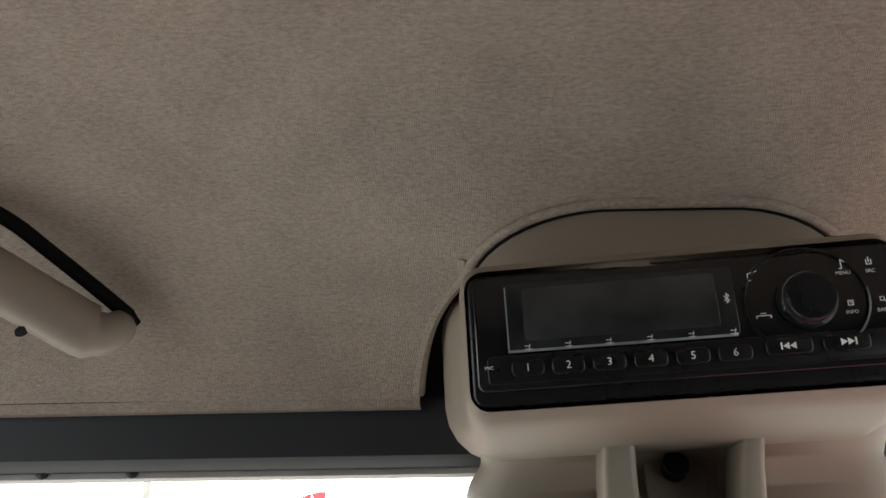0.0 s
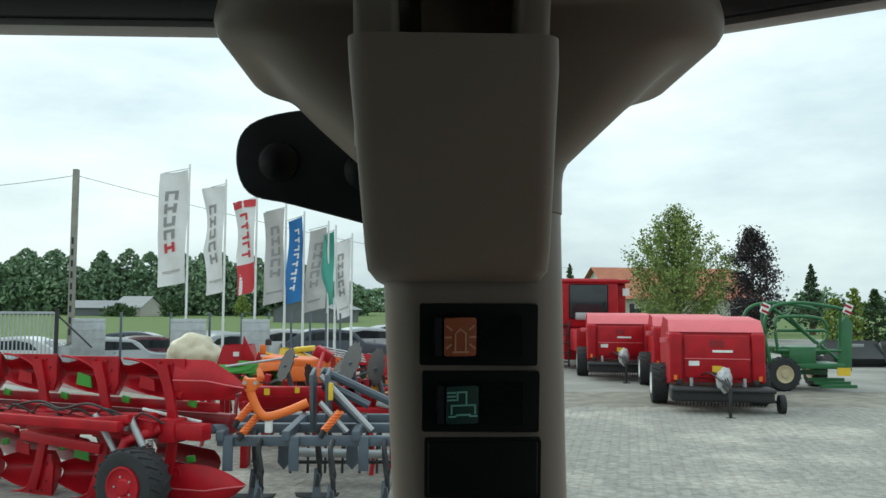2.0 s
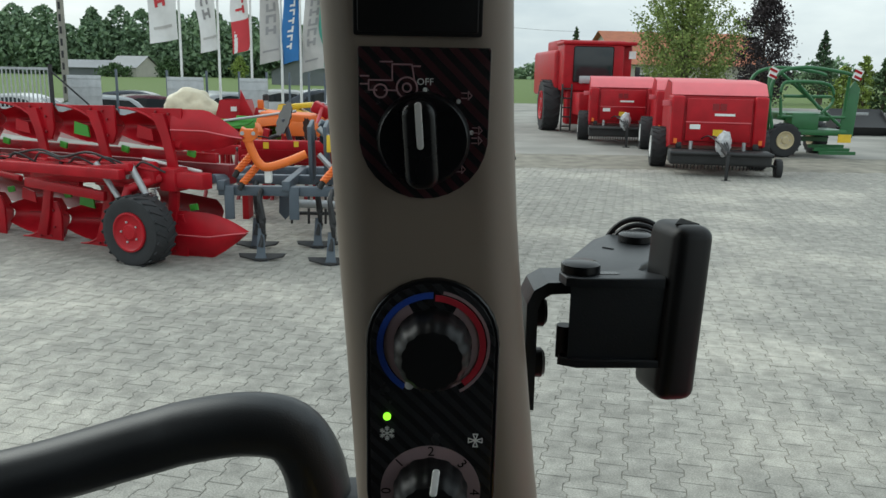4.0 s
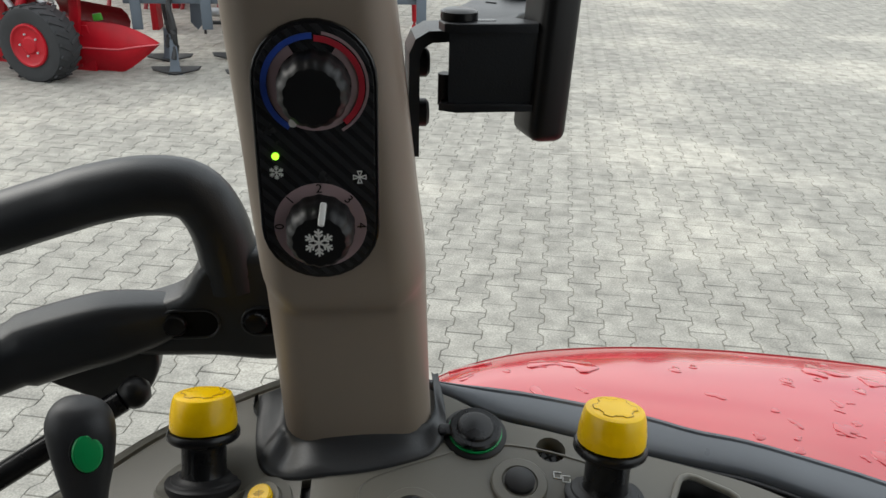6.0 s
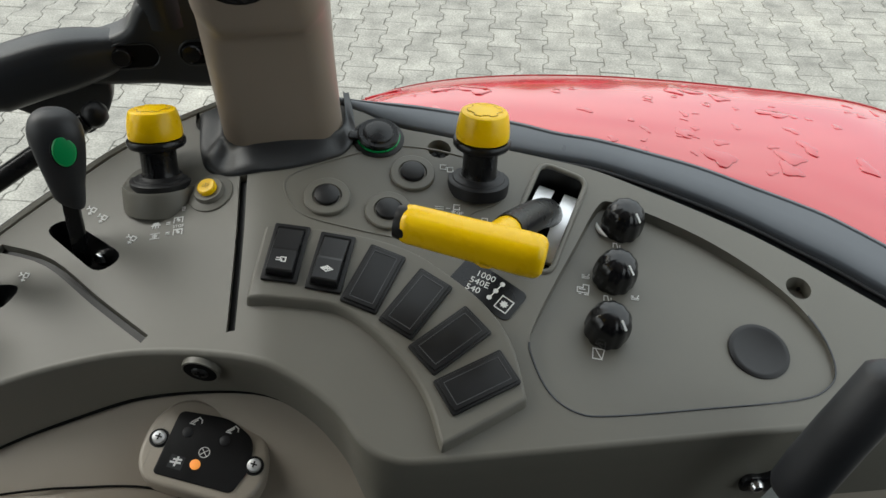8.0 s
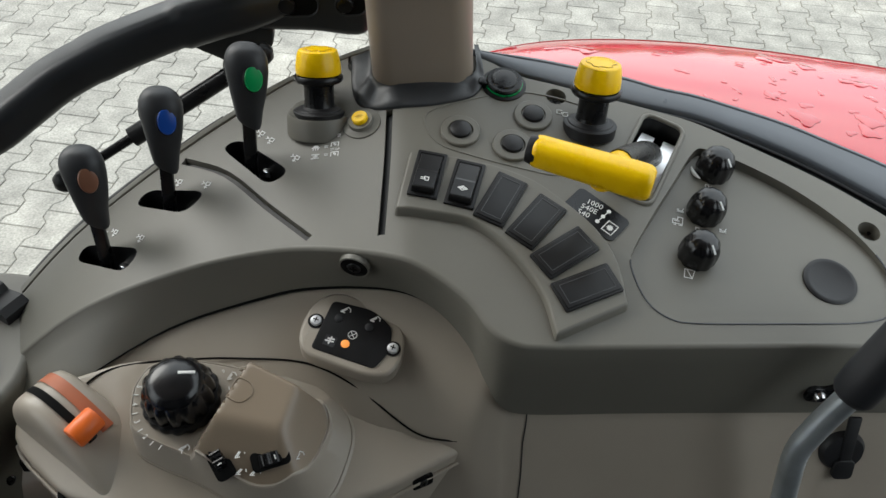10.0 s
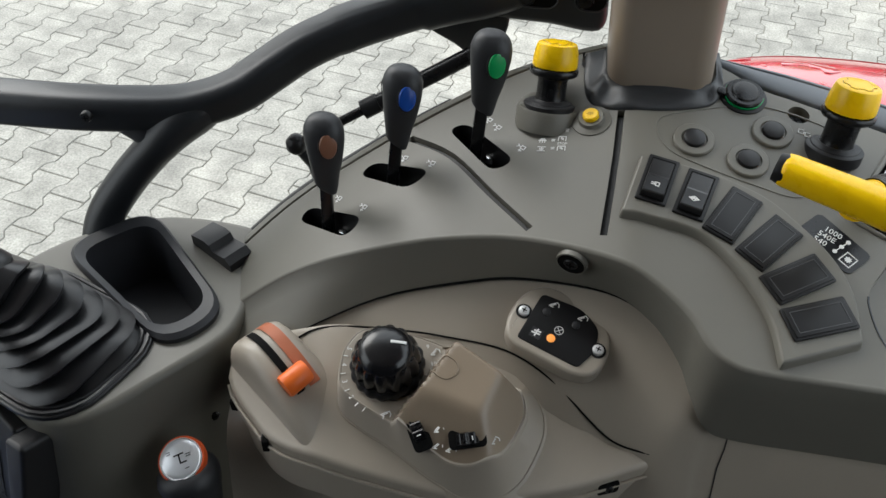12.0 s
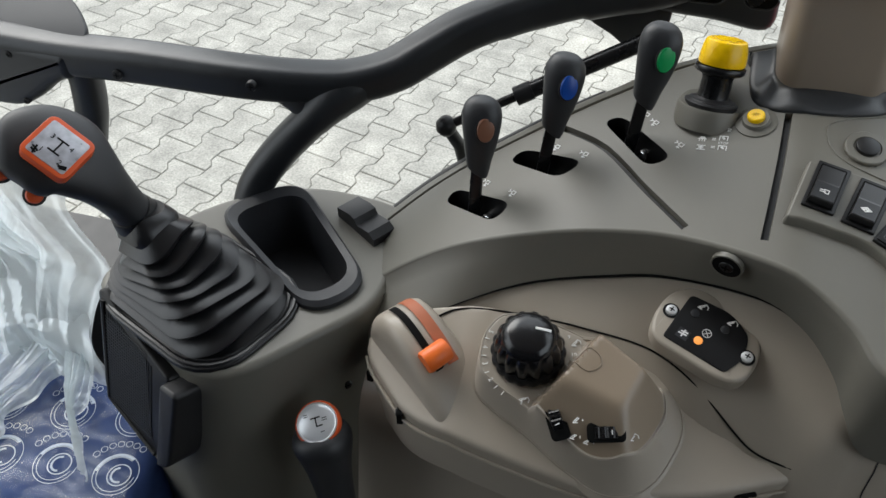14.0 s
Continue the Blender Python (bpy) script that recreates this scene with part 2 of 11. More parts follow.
def round_poly(corners, r, n=4):
    """A polygon with its corners rounded by r (one number, or one for each corner)."""
    out, m = [], len(corners)
    for i in range(m):
        a, p, b = Vector(corners[i - 1]), Vector(corners[i]), Vector(corners[(i + 1) % m])
        ri = r[i] if isinstance(r, (list, tuple)) else r
        e0, e1 = p + (a - p).normalized() * min(ri, (a - p).length * 0.49), p + (b - p).normalized() * min(ri, (b - p).length * 0.49)
        for k in range(n + 1):
            t = k / n
            out.append(tuple(e0 * (1 - t) ** 2 + p * 2 * t * (1 - t) + e1 * t * t))
    return out


def circle(r, n=24, cx=0.0, cy=0.0):
    return [(cx + r * math.cos(2 * math.pi * i / n), cy + r * math.sin(2 * math.pi * i / n)) for i in range(n)]


def slab(outline, z0, z1, at=None, bevel=0.0, bm=None, steps=3):
    """A plate with the given plan outline, its upper edge rounded by bevel; z0 below z1."""
    bm = bm or bmesh.new()
    at = at if at is not None else Matrix()
    pts = [Vector((x, y, 0)) for x, y in outline]
    area = sum(a.x * b.y - b.x * a.y for a, b in zip(pts, pts[1:] + pts[:1]))
    if area < 0:
        pts.reverse()
    n = len(pts)
    norms = []
    for i in range(n):
        d = (pts[(i + 1) % n] - pts[i - 1]).normalized()
        norms.append(Vector((-d.y, d.x, 0)))
    rings = [[p + Vector((0, 0, z0)) for p in pts]]
    if bevel:
        for s in range(steps + 1):
            a = math.pi / 2 * s / steps
            inset, z = bevel * (1 - math.cos(a)), z1 - bevel * (1 - math.sin(a))
            rings.append([p + q * inset + Vector((0, 0, z)) for p, q in zip(pts, norms)])
    else:
        rings.append([p + Vector((0, 0, z1)) for p in pts])
    return loft([[at @ p for p in ring] for ring in rings], True, (True, True), bm)


def inside(x, y, poly):
    hit, j = False, len(poly) - 1
    for i in range(len(poly)):
        (xi, yi), (xj, yj) = poly[i], poly[j]
        if (yi > y) != (yj > y) and x < (xj - xi) * (y - yi) / (yj - yi) + xi:
            hit = not hit
        j = i
    return hit


def lifted(outline, height, holes=(), step=0.012, bm=None):
    """A sheet over a plan outline, with holes, lifted to height(x, y)."""
    bm = bm or bmesh.new()
    loops = [list(map(tuple, outline))] + [list(map(tuple, h)) for h in holes]
    verts, edges = [], []
    for lp in loops:
        b = len(verts)
        verts += [Vector((p[0], p[1])) for p in lp]
        edges += [(b + i, b + (i + 1) % len(lp)) for i in range(len(lp))]
    xs, ys = [p[0] for p in loops[0]], [p[1] for p in loops[0]]
    y = min(ys) + step / 2
    while y < max(ys):
        x = min(xs) + step / 2
        while x < max(xs):
            if inside(x, y, loops[0]) and not any(inside(x, y, h) for h in loops[1:]):
                verts.append(Vector((x, y)))
            x += step
        y += step
    got, _, faces, *_ = geometry.delaunay_2d_cdt(verts, edges, [], 0, 1e-6)
    vs = [bm.verts.new((p.x, p.y, height(p.x, p.y))) for p in got]
    for f in faces:
        cx, cy = sum(got[i].x for i in f) / len(f), sum(got[i].y for i in f) / len(f)
        if inside(cx, cy, loops[0]) and not any(inside(cx, cy, h) for h in loops[1:]):
            bm.faces.new([vs[i] for i in f])
    bmesh.ops.delete(bm, geom=[v for v in bm.verts if not v.link_faces], context="VERTS")
    return bm


def words(text, size, at, mat, parent, name="lettering", align="CENTER", spread=1.0):
    """Raised print in the built-in font; at maps its plane (x right, y up, z out) into the world."""
    cu = bpy.data.curves.new("print", "FONT")
    cu.body, cu.size, cu.align_x, cu.align_y, cu.space_character = text, size, align, "CENTER", spread
    cu.extrude, cu.resolution_u = size * 0.01, 2
    ob = new("print", cu)
    me = bpy.data.meshes.new_from_object(ob)
    bpy.data.objects.remove(ob)
    bm = bmesh.new()
    bm.from_mesh(me)
    bpy.data.meshes.remove(me)
    bm.transform(at)
    return part(name, bm, mat, parent, smooth=0)


def frame_of(origin, right, up):
    """The pose whose x is right, y is up and z is out of the face."""
    r, u = Vector(right).normalized(), Vector(up)
    o = r.cross(u).normalized()
    u = o.cross(r)
    m = Matrix((r, u, o)).transposed().to_4x4()
    m.translation = origin
    return m


# ---- tractor cab: side console ----
def deck_z(x, y):
    a, b = max(0.0, 0.18 - x), max(0.0, 0.03 - x)
    return 1.604 + 0.24 * (y - 0.49) - 0.24 * a - 1.4 * b * b - 0.03 * max(0.0, x - 0.25)


def on_deck(x, y, turn=0.0, lift=0.0):
    """The pose on the console top at (x, y): z out of the surface, y away from the driver, turned about z by degrees."""
    e = 0.004
    n = Vector((-(deck_z(x + e, y) - deck_z(x - e, y)) / (2 * e), -(deck_z(x, y + e) - deck_z(x, y - e)) / (2 * e), 1)).normalized()
    r = Vector((math.cos(radians(turn)), math.sin(radians(turn)), 0))
    m = frame_of((x, y, deck_z(x, y)), r - n * r.dot(n), n.cross(r - n * r.dot(n)))
    return m @ Matrix.Translation((0, 0, lift))


OUTER = spline([(-0.185, 0.462), (-0.129, 0.487), (-0.05, 0.515), (0.025, 0.55), (0.075, 0.577), (0.13, 0.592), (0.19, 0.597), (0.251, 0.58),
                (0.2916, 0.5547), (0.3229, 0.5437), (0.381, 0.523), (0.415, 0.5105), (0.446, 0.4975), (0.483, 0.4745), (0.517, 0.452), (0.55, 0.428), (0.58, 0.402), (0.605, 0.378), (0.66, 0.325)], 5)
INNER = spline([(-0.185, 0.392), (-0.115, 0.403), (-0.03, 0.402), (0.05, 0.401), (0.1, 0.394), (0.157, 0.375), (0.196, 0.353), (0.225, 0.325),
                (0.239, 0.301), (0.254, 0.289), (0.278, 0.285), (0.36, 0.283), (0.48, 0.28), (0.6, 0.276), (0.73, 0.27)], 5)
RISER_FOOT = spline([(-0.16, 0.335, 1.41), (-0.105, 0.357, 1.45), (-0.028, 0.388, 1.48), (0.05, 0.4, 1.5), (0.1, 0.399, 1.512), (0.168, 0.382, 1.523),
                     (0.206, 0.357, 1.52), (0.231, 0.328, 1.505), (0.242, 0.305, 1.49), (0.252, 0.295, 1.472), (0.275, 0.296, 1.457),
                     (0.36, 0.293, 1.455), (0.48, 0.286, 1.455), (0.6, 0.278, 1.455), (0.73, 0.27, 1.455)], 5)
SHELF = spline([(-0.16, 0.32, 1.39), (-0.11, 0.335, 1.42), (-0.03, 0.362, 1.458), (0.05, 0.37, 1.483), (0.095, 0.365, 1.49), (0.15, 0.345, 1.488),
                (0.185, 0.325, 1.478), (0.21, 0.303, 1.462), (0.228, 0.288, 1.445), (0.246, 0.284, 1.43), (0.272, 0.287, 1.42),
                (0.36, 0.283, 1.42), (0.48, 0.275, 1.42), (0.6, 0.268, 1.42), (0.73, 0.26, 1.42)], 5)
FOOT = spline([(-0.16, 0.29, 1.36), (-0.12, 0.3, 1.39), (-0.03, 0.31, 1.42), (0.05, 0.305, 1.43), (0.1, 0.3, 1.43), (0.15, 0.29, 1.425),
               (0.185, 0.282, 1.41), (0.212, 0.274, 1.395), (0.23, 0.268, 1.38), (0.25, 0.267, 1.37), (0.27, 0.268, 1.362),
               (0.36, 0.262, 1.36), (0.48, 0.253, 1.36), (0.6, 0.246, 1.36), (0.73, 0.24, 1.36)], 5)
BASE = spline([(-0.16, 0.2, 1.0), (-0.12, 0.19, 1.0), (-0.03, 0.18, 1.0), (0.05, 0.17, 1.0), (0.1, 0.16, 1.0), (0.15, 0.155, 1.0),
               (0.185, 0.15, 1.0), (0.212, 0.145, 1.0), (0.23, 0.12, 1.0), (0.25, 0.09, 1.0), (0.27, 0.06, 1.0),
               (0.36, 0.03, 1.0), (0.48, 0.02, 1.0), (0.6, 0.015, 1.0), (0.73, 0.01, 1.0)], 5)



def at_turn(cx, cy, deg, pts):
    c, s = math.cos(radians(deg)), math.sin(radians(deg))
    return [(cx + c * x - s * y, cy + s * x + c * y) for x, y in pts]


slot_loops = [round_poly(c, 0.012, 4) for c in ([(-0.1205, 0.4588), (-0.1130, 0.4715), (-0.0500, 0.4354), (-0.0639, 0.4178)], [(-0.0647, 0.4874), (-0.0538, 0.4991), (0.0067, 0.4732), (-0.0127, 0.4563)], [(0.0155, 0.519), (0.0325, 0.5245), (0.0815, 0.474), (0.0615, 0.464)])]
pto_loop = at_turn(0.393, 0.457, 58, rounded(0.098, 0.039, 0.009, 3))
plate_loop = [tuple(p) for p in spline([(0.45, 0.4665), (0.437, 0.464), (0.409, 0.429), (0.378, 0.389), (0.3585, 0.36), (0.356, 0.342), (0.362, 0.317), (0.377, 0.302), (0.4, 0.2975), (0.463, 0.2955),
                                        (0.53, 0.2945), (0.556, 0.301), (0.5675, 0.315), (0.569, 0.341), (0.559, 0.37), (0.539, 0.399), (0.509, 0.429), (0.472, 0.4555)], 4, True)]
hole_loops = [circle(0.0095, 14, 0.323, 0.529), circle(0.0095, 16, 0.5685, 0.3785)]
gA = [tuple(p) for p in spline([(-0.02, 0.517), (0.023, 0.487), (0.062, 0.442), (0.099, 0.401)], 4)]
gB = [(0.17, 0.518), (0.1665, 0.47), (0.1625, 0.43), (0.158, 0.389)]


def ribbon(line, w):
    left, right = [], []
    for i, p in enumerate(line):
        a, b = np.array(line[max(i - 1, 0)]), np.array(line[min(i + 1, len(line) - 1)])
        d = (b - a) / np.linalg.norm(b - a)
        n = np.array((-d[1], d[0])) * w / 2
        left.append(tuple(p + n)), right.append(tuple(p - n))
    return left + right[::-1]


groove_loops = [ribbon(gA, 0.0066), ribbon(gB, 0.006)]
deck_loops = slot_loops + [pto_loop, plate_loop] + hole_loops + groove_loops

console = thing("side_console", (0.2, 0.35, 1.0), "taupe moulded plastic tractor side console with levers and knobs", "console")
bm = lifted([tuple(p) for p in OUTER] + [tuple(p) for p in INNER[::-1]], deck_z, deck_loops, 0.011)
deck = part("console_top", bm, M_DECK, console, smooth=30)

# rounded lip, front riser
bm = bmesh.new()
rings = []
for i, p in enumerate(INNER):
    q = np.array(RISER_FOOT[i])
    a, b = INNER[max(i - 1, 0)], INNER[min(i + 1, len(INNER) - 1)]
    d = (b - a) / np.linalg.norm(b - a)
    n = np.array((d[1], -d[0], 0.0))
    top = np.array((p[0], p[1], deck_z(p[0], p[1])))
    r = 0.0045
    row = [top + n * r * math.sin(k * math.pi / 12) - np.array((0, 0, r * (1 - math.cos(k * math.pi / 12)))) for k in range(6)]
    row += [row[-1] + (q + n * 0.006 - row[-1]) * s for s in (0.3, 0.6, 0.9)] + [q + n * 0.006, q - n * 0.006]
    rings.append(row)
part("front_riser", loft(rings, False, bm=bm), M_DECK, console, smooth=50)

# thin near-black line draws the shade along the riser's foot, fading at both ends
part("riser_gap", sweep([q + np.array((0, -0.0065, 0.0004)) for q in RISER_FOOT[3:34]], [0.0004 + 0.0009 * math.sin(math.pi * i / 30) for i in range(31)], 6), M_VOID, console, "dark shade line at the foot of the riser")

# lower side panel below the riser, with its seam
bm = bmesh.new()
rings = [[RISER_FOOT[i] + np.array((0, 0.004, 0)), (RISER_FOOT[i] + SHELF[i]) / 2 + np.array((0, 0, 0.003)), SHELF[i], (SHELF[i] + FOOT[i]) / 2 + np.array((0, -0.003, 0.003)), FOOT[i],
          FOOT[i] * 0.7 + BASE[i] * 0.3, BASE[i]] for i in range(len(BASE))]
lower_panel = part("lower_side_panel", loft(rings, False, bm=bm), M_LOWER, console, smooth=60)
seam_i = 50
part("panel_seam", sweep([np.array(p) + np.array((0, -0.0004, 0.0004)) for p in rings[seam_i][:6]], 0.0005, 8), M_TRIM, console)


def well(loop, depth, wall, floor_mat, parent, name, flare=0.0):
    """Walls and floor of a recess whose rim is a plan loop on the console top."""
    ring0 = [Vector((x, y, deck_z(x, y))) for x, y in loop]
    c = sum(ring0, Vector()) / len(ring0)
    ring1 = [p + (c - p) * flare - Vector((0, 0, depth)) for p in ring0]
    part(name, loft([ring0, ring1], True), wall, parent, smooth=30)
    bm = bmesh.new()
    bm.faces.new([bm.verts.new(p) for p in ring1])
    return part(name + "_floor", bm, floor_mat, parent, smooth=0)


for lp in slot_loops:
    well(lp, 0.03, M_BLACK, M_VOID, console, "lever_slot")
well(pto_loop, 0.03, M_BLACK, M_VOID, console, "handle_slot")
for lp in hole_loops:
    well(lp, 0.012, M_DECK, M_DECK, console, "screw_recess")
for lp in groove_loops:
    well(lp, 0.006, M_DECK, M_BLACK, console, "groove")
part("slot_bezel", sweep([(x, y, deck_z(x, y) + 0.0004) for x, y in pto_loop + pto_loop[:1]], 0.0022, 8, caps=False), M_DECK, console, smooth=60)

# recessed knob plate
plate_z = lambda x, y: deck_z(x, y) - 0.002 - 0.0065 * max(0.0, min(1.0, (y - 0.305) / 0.1))
bm = lifted(plate_loop, plate_z, [], 0.014)
knob_plate = part("knob_plate", bm, M_DECK, console)
bm = loft([[Vector((x, y, deck_z(x, y))) for x, y in plate_loop], [Vector((x, y, plate_z(x, y))) for x, y in plate_loop]], True)
part("knob_plate_rim", bm, M_DECK, console)
low_edge = [p for p in plate_loop[plate_loop.index(min(plate_loop)) - 4:] if p[1] < 0.36]
part("knob_plate_seam", sweep([(x, y, deck_z(x, y) + 0.0001) for x, y in low_edge], 0.0007, 6), M_TRIM, console)


def screw(at, r, parent, name="screw", mat=None):
    bm = lathe([(r, -0.004), (r, 0.0), (r * 0.85, 0.0012), (r * 0.5, 0.0014), (0, 0.0014)], at, 16)
    s = part(name, bm, mat or M_BLACK, parent)
    bm = box((r * 1.1, r * 0.22, 0.0006), at @ Matrix.Translation((0, 0, 0.0015)))
    box((r * 0.22, r * 1.1, 0.0006), at @ Matrix.Translation((0, 0, 0.0016)), bm=bm)
    part("cross_slot", bm, M_VOID, s, smooth=0)
    return s


for x, y in ((0.323, 0.529), (0.579, 0.387)):
    screw(on_deck(x, y, 20, -0.009), 0.006, console)
riser_screw = frame_of((0.135, 0.3768, 1.551), (1, -0.33, 0), (0.0, -0.21, 1))
part("screw_recess", lathe([(0.0132, -0.004), (0.013, 0.0004), (0.0122, 0.0008), (0.0115, 0.0004), (0, 0.0004)], riser_screw, 32), M_DECK, console)
# near-black disc paints the shade inside the screw recess
part("screw_shadow_cup", lathe([(0.0114, 0.0), (0.0114, 0.0007), (0, 0.0007)], riser_screw, 32), M_VOID, console)
screw(riser_screw @ Matrix.Translation((0, 0, 0.0006)), 0.0062, console)


def mark(strokes, at, w, parent, name="symbol", mat=None):
    """A printed symbol of thin bars: strokes are (x0, y0, x1, y1) in metres on the face."""
    bm = bmesh.new()
    for x0, y0, x1, y1 in strokes:
        d = Vector((x1 - x0, y1 - y0, 0))
        m = at @ Matrix.Translation(((x0 + x1) / 2, (y0 + y1) / 2, 0)) @ Matrix.Rotation(math.atan2(d.y, d.x), 4, "Z")
        box((d.length + w, w, 0.0003), m, bm=bm)
    return part(name, bm, mat or M_WHITE, parent, smooth=0)


TRACTOR = [(-4, -2, 1, -2), (1, -2, 1, 2), (1, 2, 4, 2), (4, 2, 4, -1), (-4, -2, -4, 0), (-4, 0, 1, 0), (3, -3, 4, -2), (4, -2, 4, -3), (-3, -3, -2, -3)]
PLUG = [(-2, -2, 2, -2), (-2, 2, 2, 2), (-2, -2, -2, 2), (2, -2, 2, 0)]


def scaled(strokes, k, dx=0.0, dy=0.0):
    return [tuple(v * k + (dx, dy)[i % 2] for i, v in enumerate(s)) for s in strokes]


# engraved and printed symbols on the console top
RAM = scaled([(-2, 0, 0, 0), (0, -1.3, 0, 1.3), (0, 1.3, 3, 1.3), (3, 1.3, 3, -1.3), (3, -1.3, 0, -1.3), (-2, 0, -3, 1), (-2, 0, -3, -1), (0, -3, 2, -3), (0, -3, 0.8, -2.3), (0, -3, 0.8, -3.7)], 0.0013)
for spots, turn in (([(0.0525, 0.5256), (0.0616, 0.5153), (0.0854, 0.4884)], -38), ([(-0.0221, 0.4948), (0.0052, 0.4822)], -26), ([(-0.0810, 0.4682), (-0.0924, 0.4733), (-0.0525, 0.4483)], -34)):
    for x, y in spots:
        mark(RAM, on_deck(x, y, turn, 0.0004), 0.0009, console)
HOOK = scaled([(-2, 1.5, 2, 1.5), (2, 1.5, 2, 0), (2, 0, 0, 0), (0, 0, 0, -1.5), (0, -1.5, 2, -1.5)], 0.001)
TILLER = scaled([(-3, 0, 3, 0), (-2, 0, -2, -2), (0, 0, 0, -2), (2, 0, 2, -2), (0, 0, 0, 2), (-1.5, 2, 1.5, 2), (-2, 1, 2, 1)], 0.0011)
SHAFT = scaled([(-3, 2, 3, 2), (-3, -2, 3, -2), (0, 2, 0, -2), (-1.5, 0.6, 1.5, 0.6), (-1.5, -0.6, 1.5, -0.6)], 0.0011)
BOXED = scaled([(-3, -2, -3, 2), (-3, 2, 3, 2), (3, 2, 3, -2), (-1, 0, 1, 0), (0, 1, 0, -1), (-1, 1, 1, -1)], 0.0011)
EQUALS = scaled([(-1.2, 0.8, 1.2, 0.8), (-1.2, -0.8, 1.2, -0.8)], 0.001)
for icon, x, y in ((scaled(TRACTOR, 0.0011), 0.1112, 0.5035), (HOOK, 0.1235, 0.5018), (TILLER, 0.1035, 0.4932), (EQUALS, 0.1129, 0.4922), (BOXED, 0.1206, 0.4928), (SHAFT, 0.103, 0.4838), (EQUALS, 0.1127, 0.4833), (BOXED, 0.1202, 0.4822)):
    mark(icon, on_deck(x, y, -6, 0.0004), 0.0008, console)
words("STOP", 0.0036, on_deck(0.1206, 0.4872, -6, 0.0004), M_WHITE, console, "printed_word")
m = on_deck(0.316, 0.468, -12, 0.0004)
mark(scaled(PLUG, 0.0012, 0.01, 0.0) + scaled(TRACTOR, 0.0014, 0.028, -0.006), m, 0.0006, console)
mark([(-0.006, 0.004, 0, 0.004), (-0.006, 0.002, 0.0, 0.002), (0.002, 0.003, 0.005, 0.003)] + scaled(PLUG, 0.0011, 0.01, 0.005), m, 0.0006, console)
words("STOP", 0.004, m @ Matrix.Translation((0.0105, -0.0005, 0)), M_WHITE, console, "printed_word")
for dx, dy in ((0.008, 0.017), (0.003, 0.02)):
    mark(scaled(PLUG, 0.0011), on_deck(0.32 + dx, 0.49 + dy, -10, 0.0004), 0.0006, console)

# stepped outline on the console top round the round caps
ring_line = [tuple(p) for p in spline([(0.205, 0.512), (0.24, 0.524), (0.29, 0.534), (0.34, 0.52), (0.368, 0.5), (0.362, 0.475), (0.335, 0.463), (0.315, 0.44), (0.28, 0.447), (0.24, 0.461), (0.212, 0.475), (0.201, 0.495)], 5, True)]
part("raised_outline", sweep([(x, y, deck_z(x, y)) for x, y in ring_line + ring_line[:1]], 0.0009, 6, caps=False), M_DECK, console)

# rocker switch bank: raised arc frame
ROCKERS = [((0.1965, 0.437), -16), ((0.2268, 0.4258), -19), ((0.2565, 0.4095), -32), ((0.283, 0.3875), -43), ((0.3015, 0.358), -59), ((0.3138, 0.3265), -70)]
bank = round_poly([tuple(p) for p in spline([(0.1843, 0.4631), (0.2344, 0.4530), (0.2819, 0.4338), (0.3096, 0.4095), (0.3329, 0.3808), (0.3448, 0.3496), (0.3458, 0.3097)], 4)] + [tuple(p) for p in spline([(0.2834, 0.2845), (0.2779, 0.3223), (0.2599, 0.3572), (0.2322, 0.3867), (0.2007, 0.3968), (0.1679, 0.4038)], 4)], 0.004, 3)
bm = bmesh.new()
n = len(bank)
cx, cy = 0.262, 0.385
rows = []
for lift, grow in ((-0.004, -0.2), (0.003, -0.5), (0.0062, -0.9), (0.0072, -1.3), (0.0074, -1.8)):
    row = []
    for i in range(n):
        d = np.array(bank[(i + 1) % n]) - np.array(bank[i - 1])
        d /= max(1e-9, np.linalg.norm(d))
        x, y = bank[i][0] - d[1] * -0.002 * grow * -1, bank[i][1] + d[0] * -0.002 * grow * -1
        row.append((x, y, deck_z(x, y) + lift))
    rows.append(row)
loft(rows, True, bm=bm)
top = lifted([(p[0], p[1]) for p in rows[-1]], lambda x, y: deck_z(x, y) + 0.0074, [], 0.012)
me = bpy.data.meshes.new("bank_top")
top.to_mesh(me)
top.free()
bm.from_mesh(me)
bpy.data.meshes.remove(me)
part("switch_bank_frame", bm, M_DECK, console)


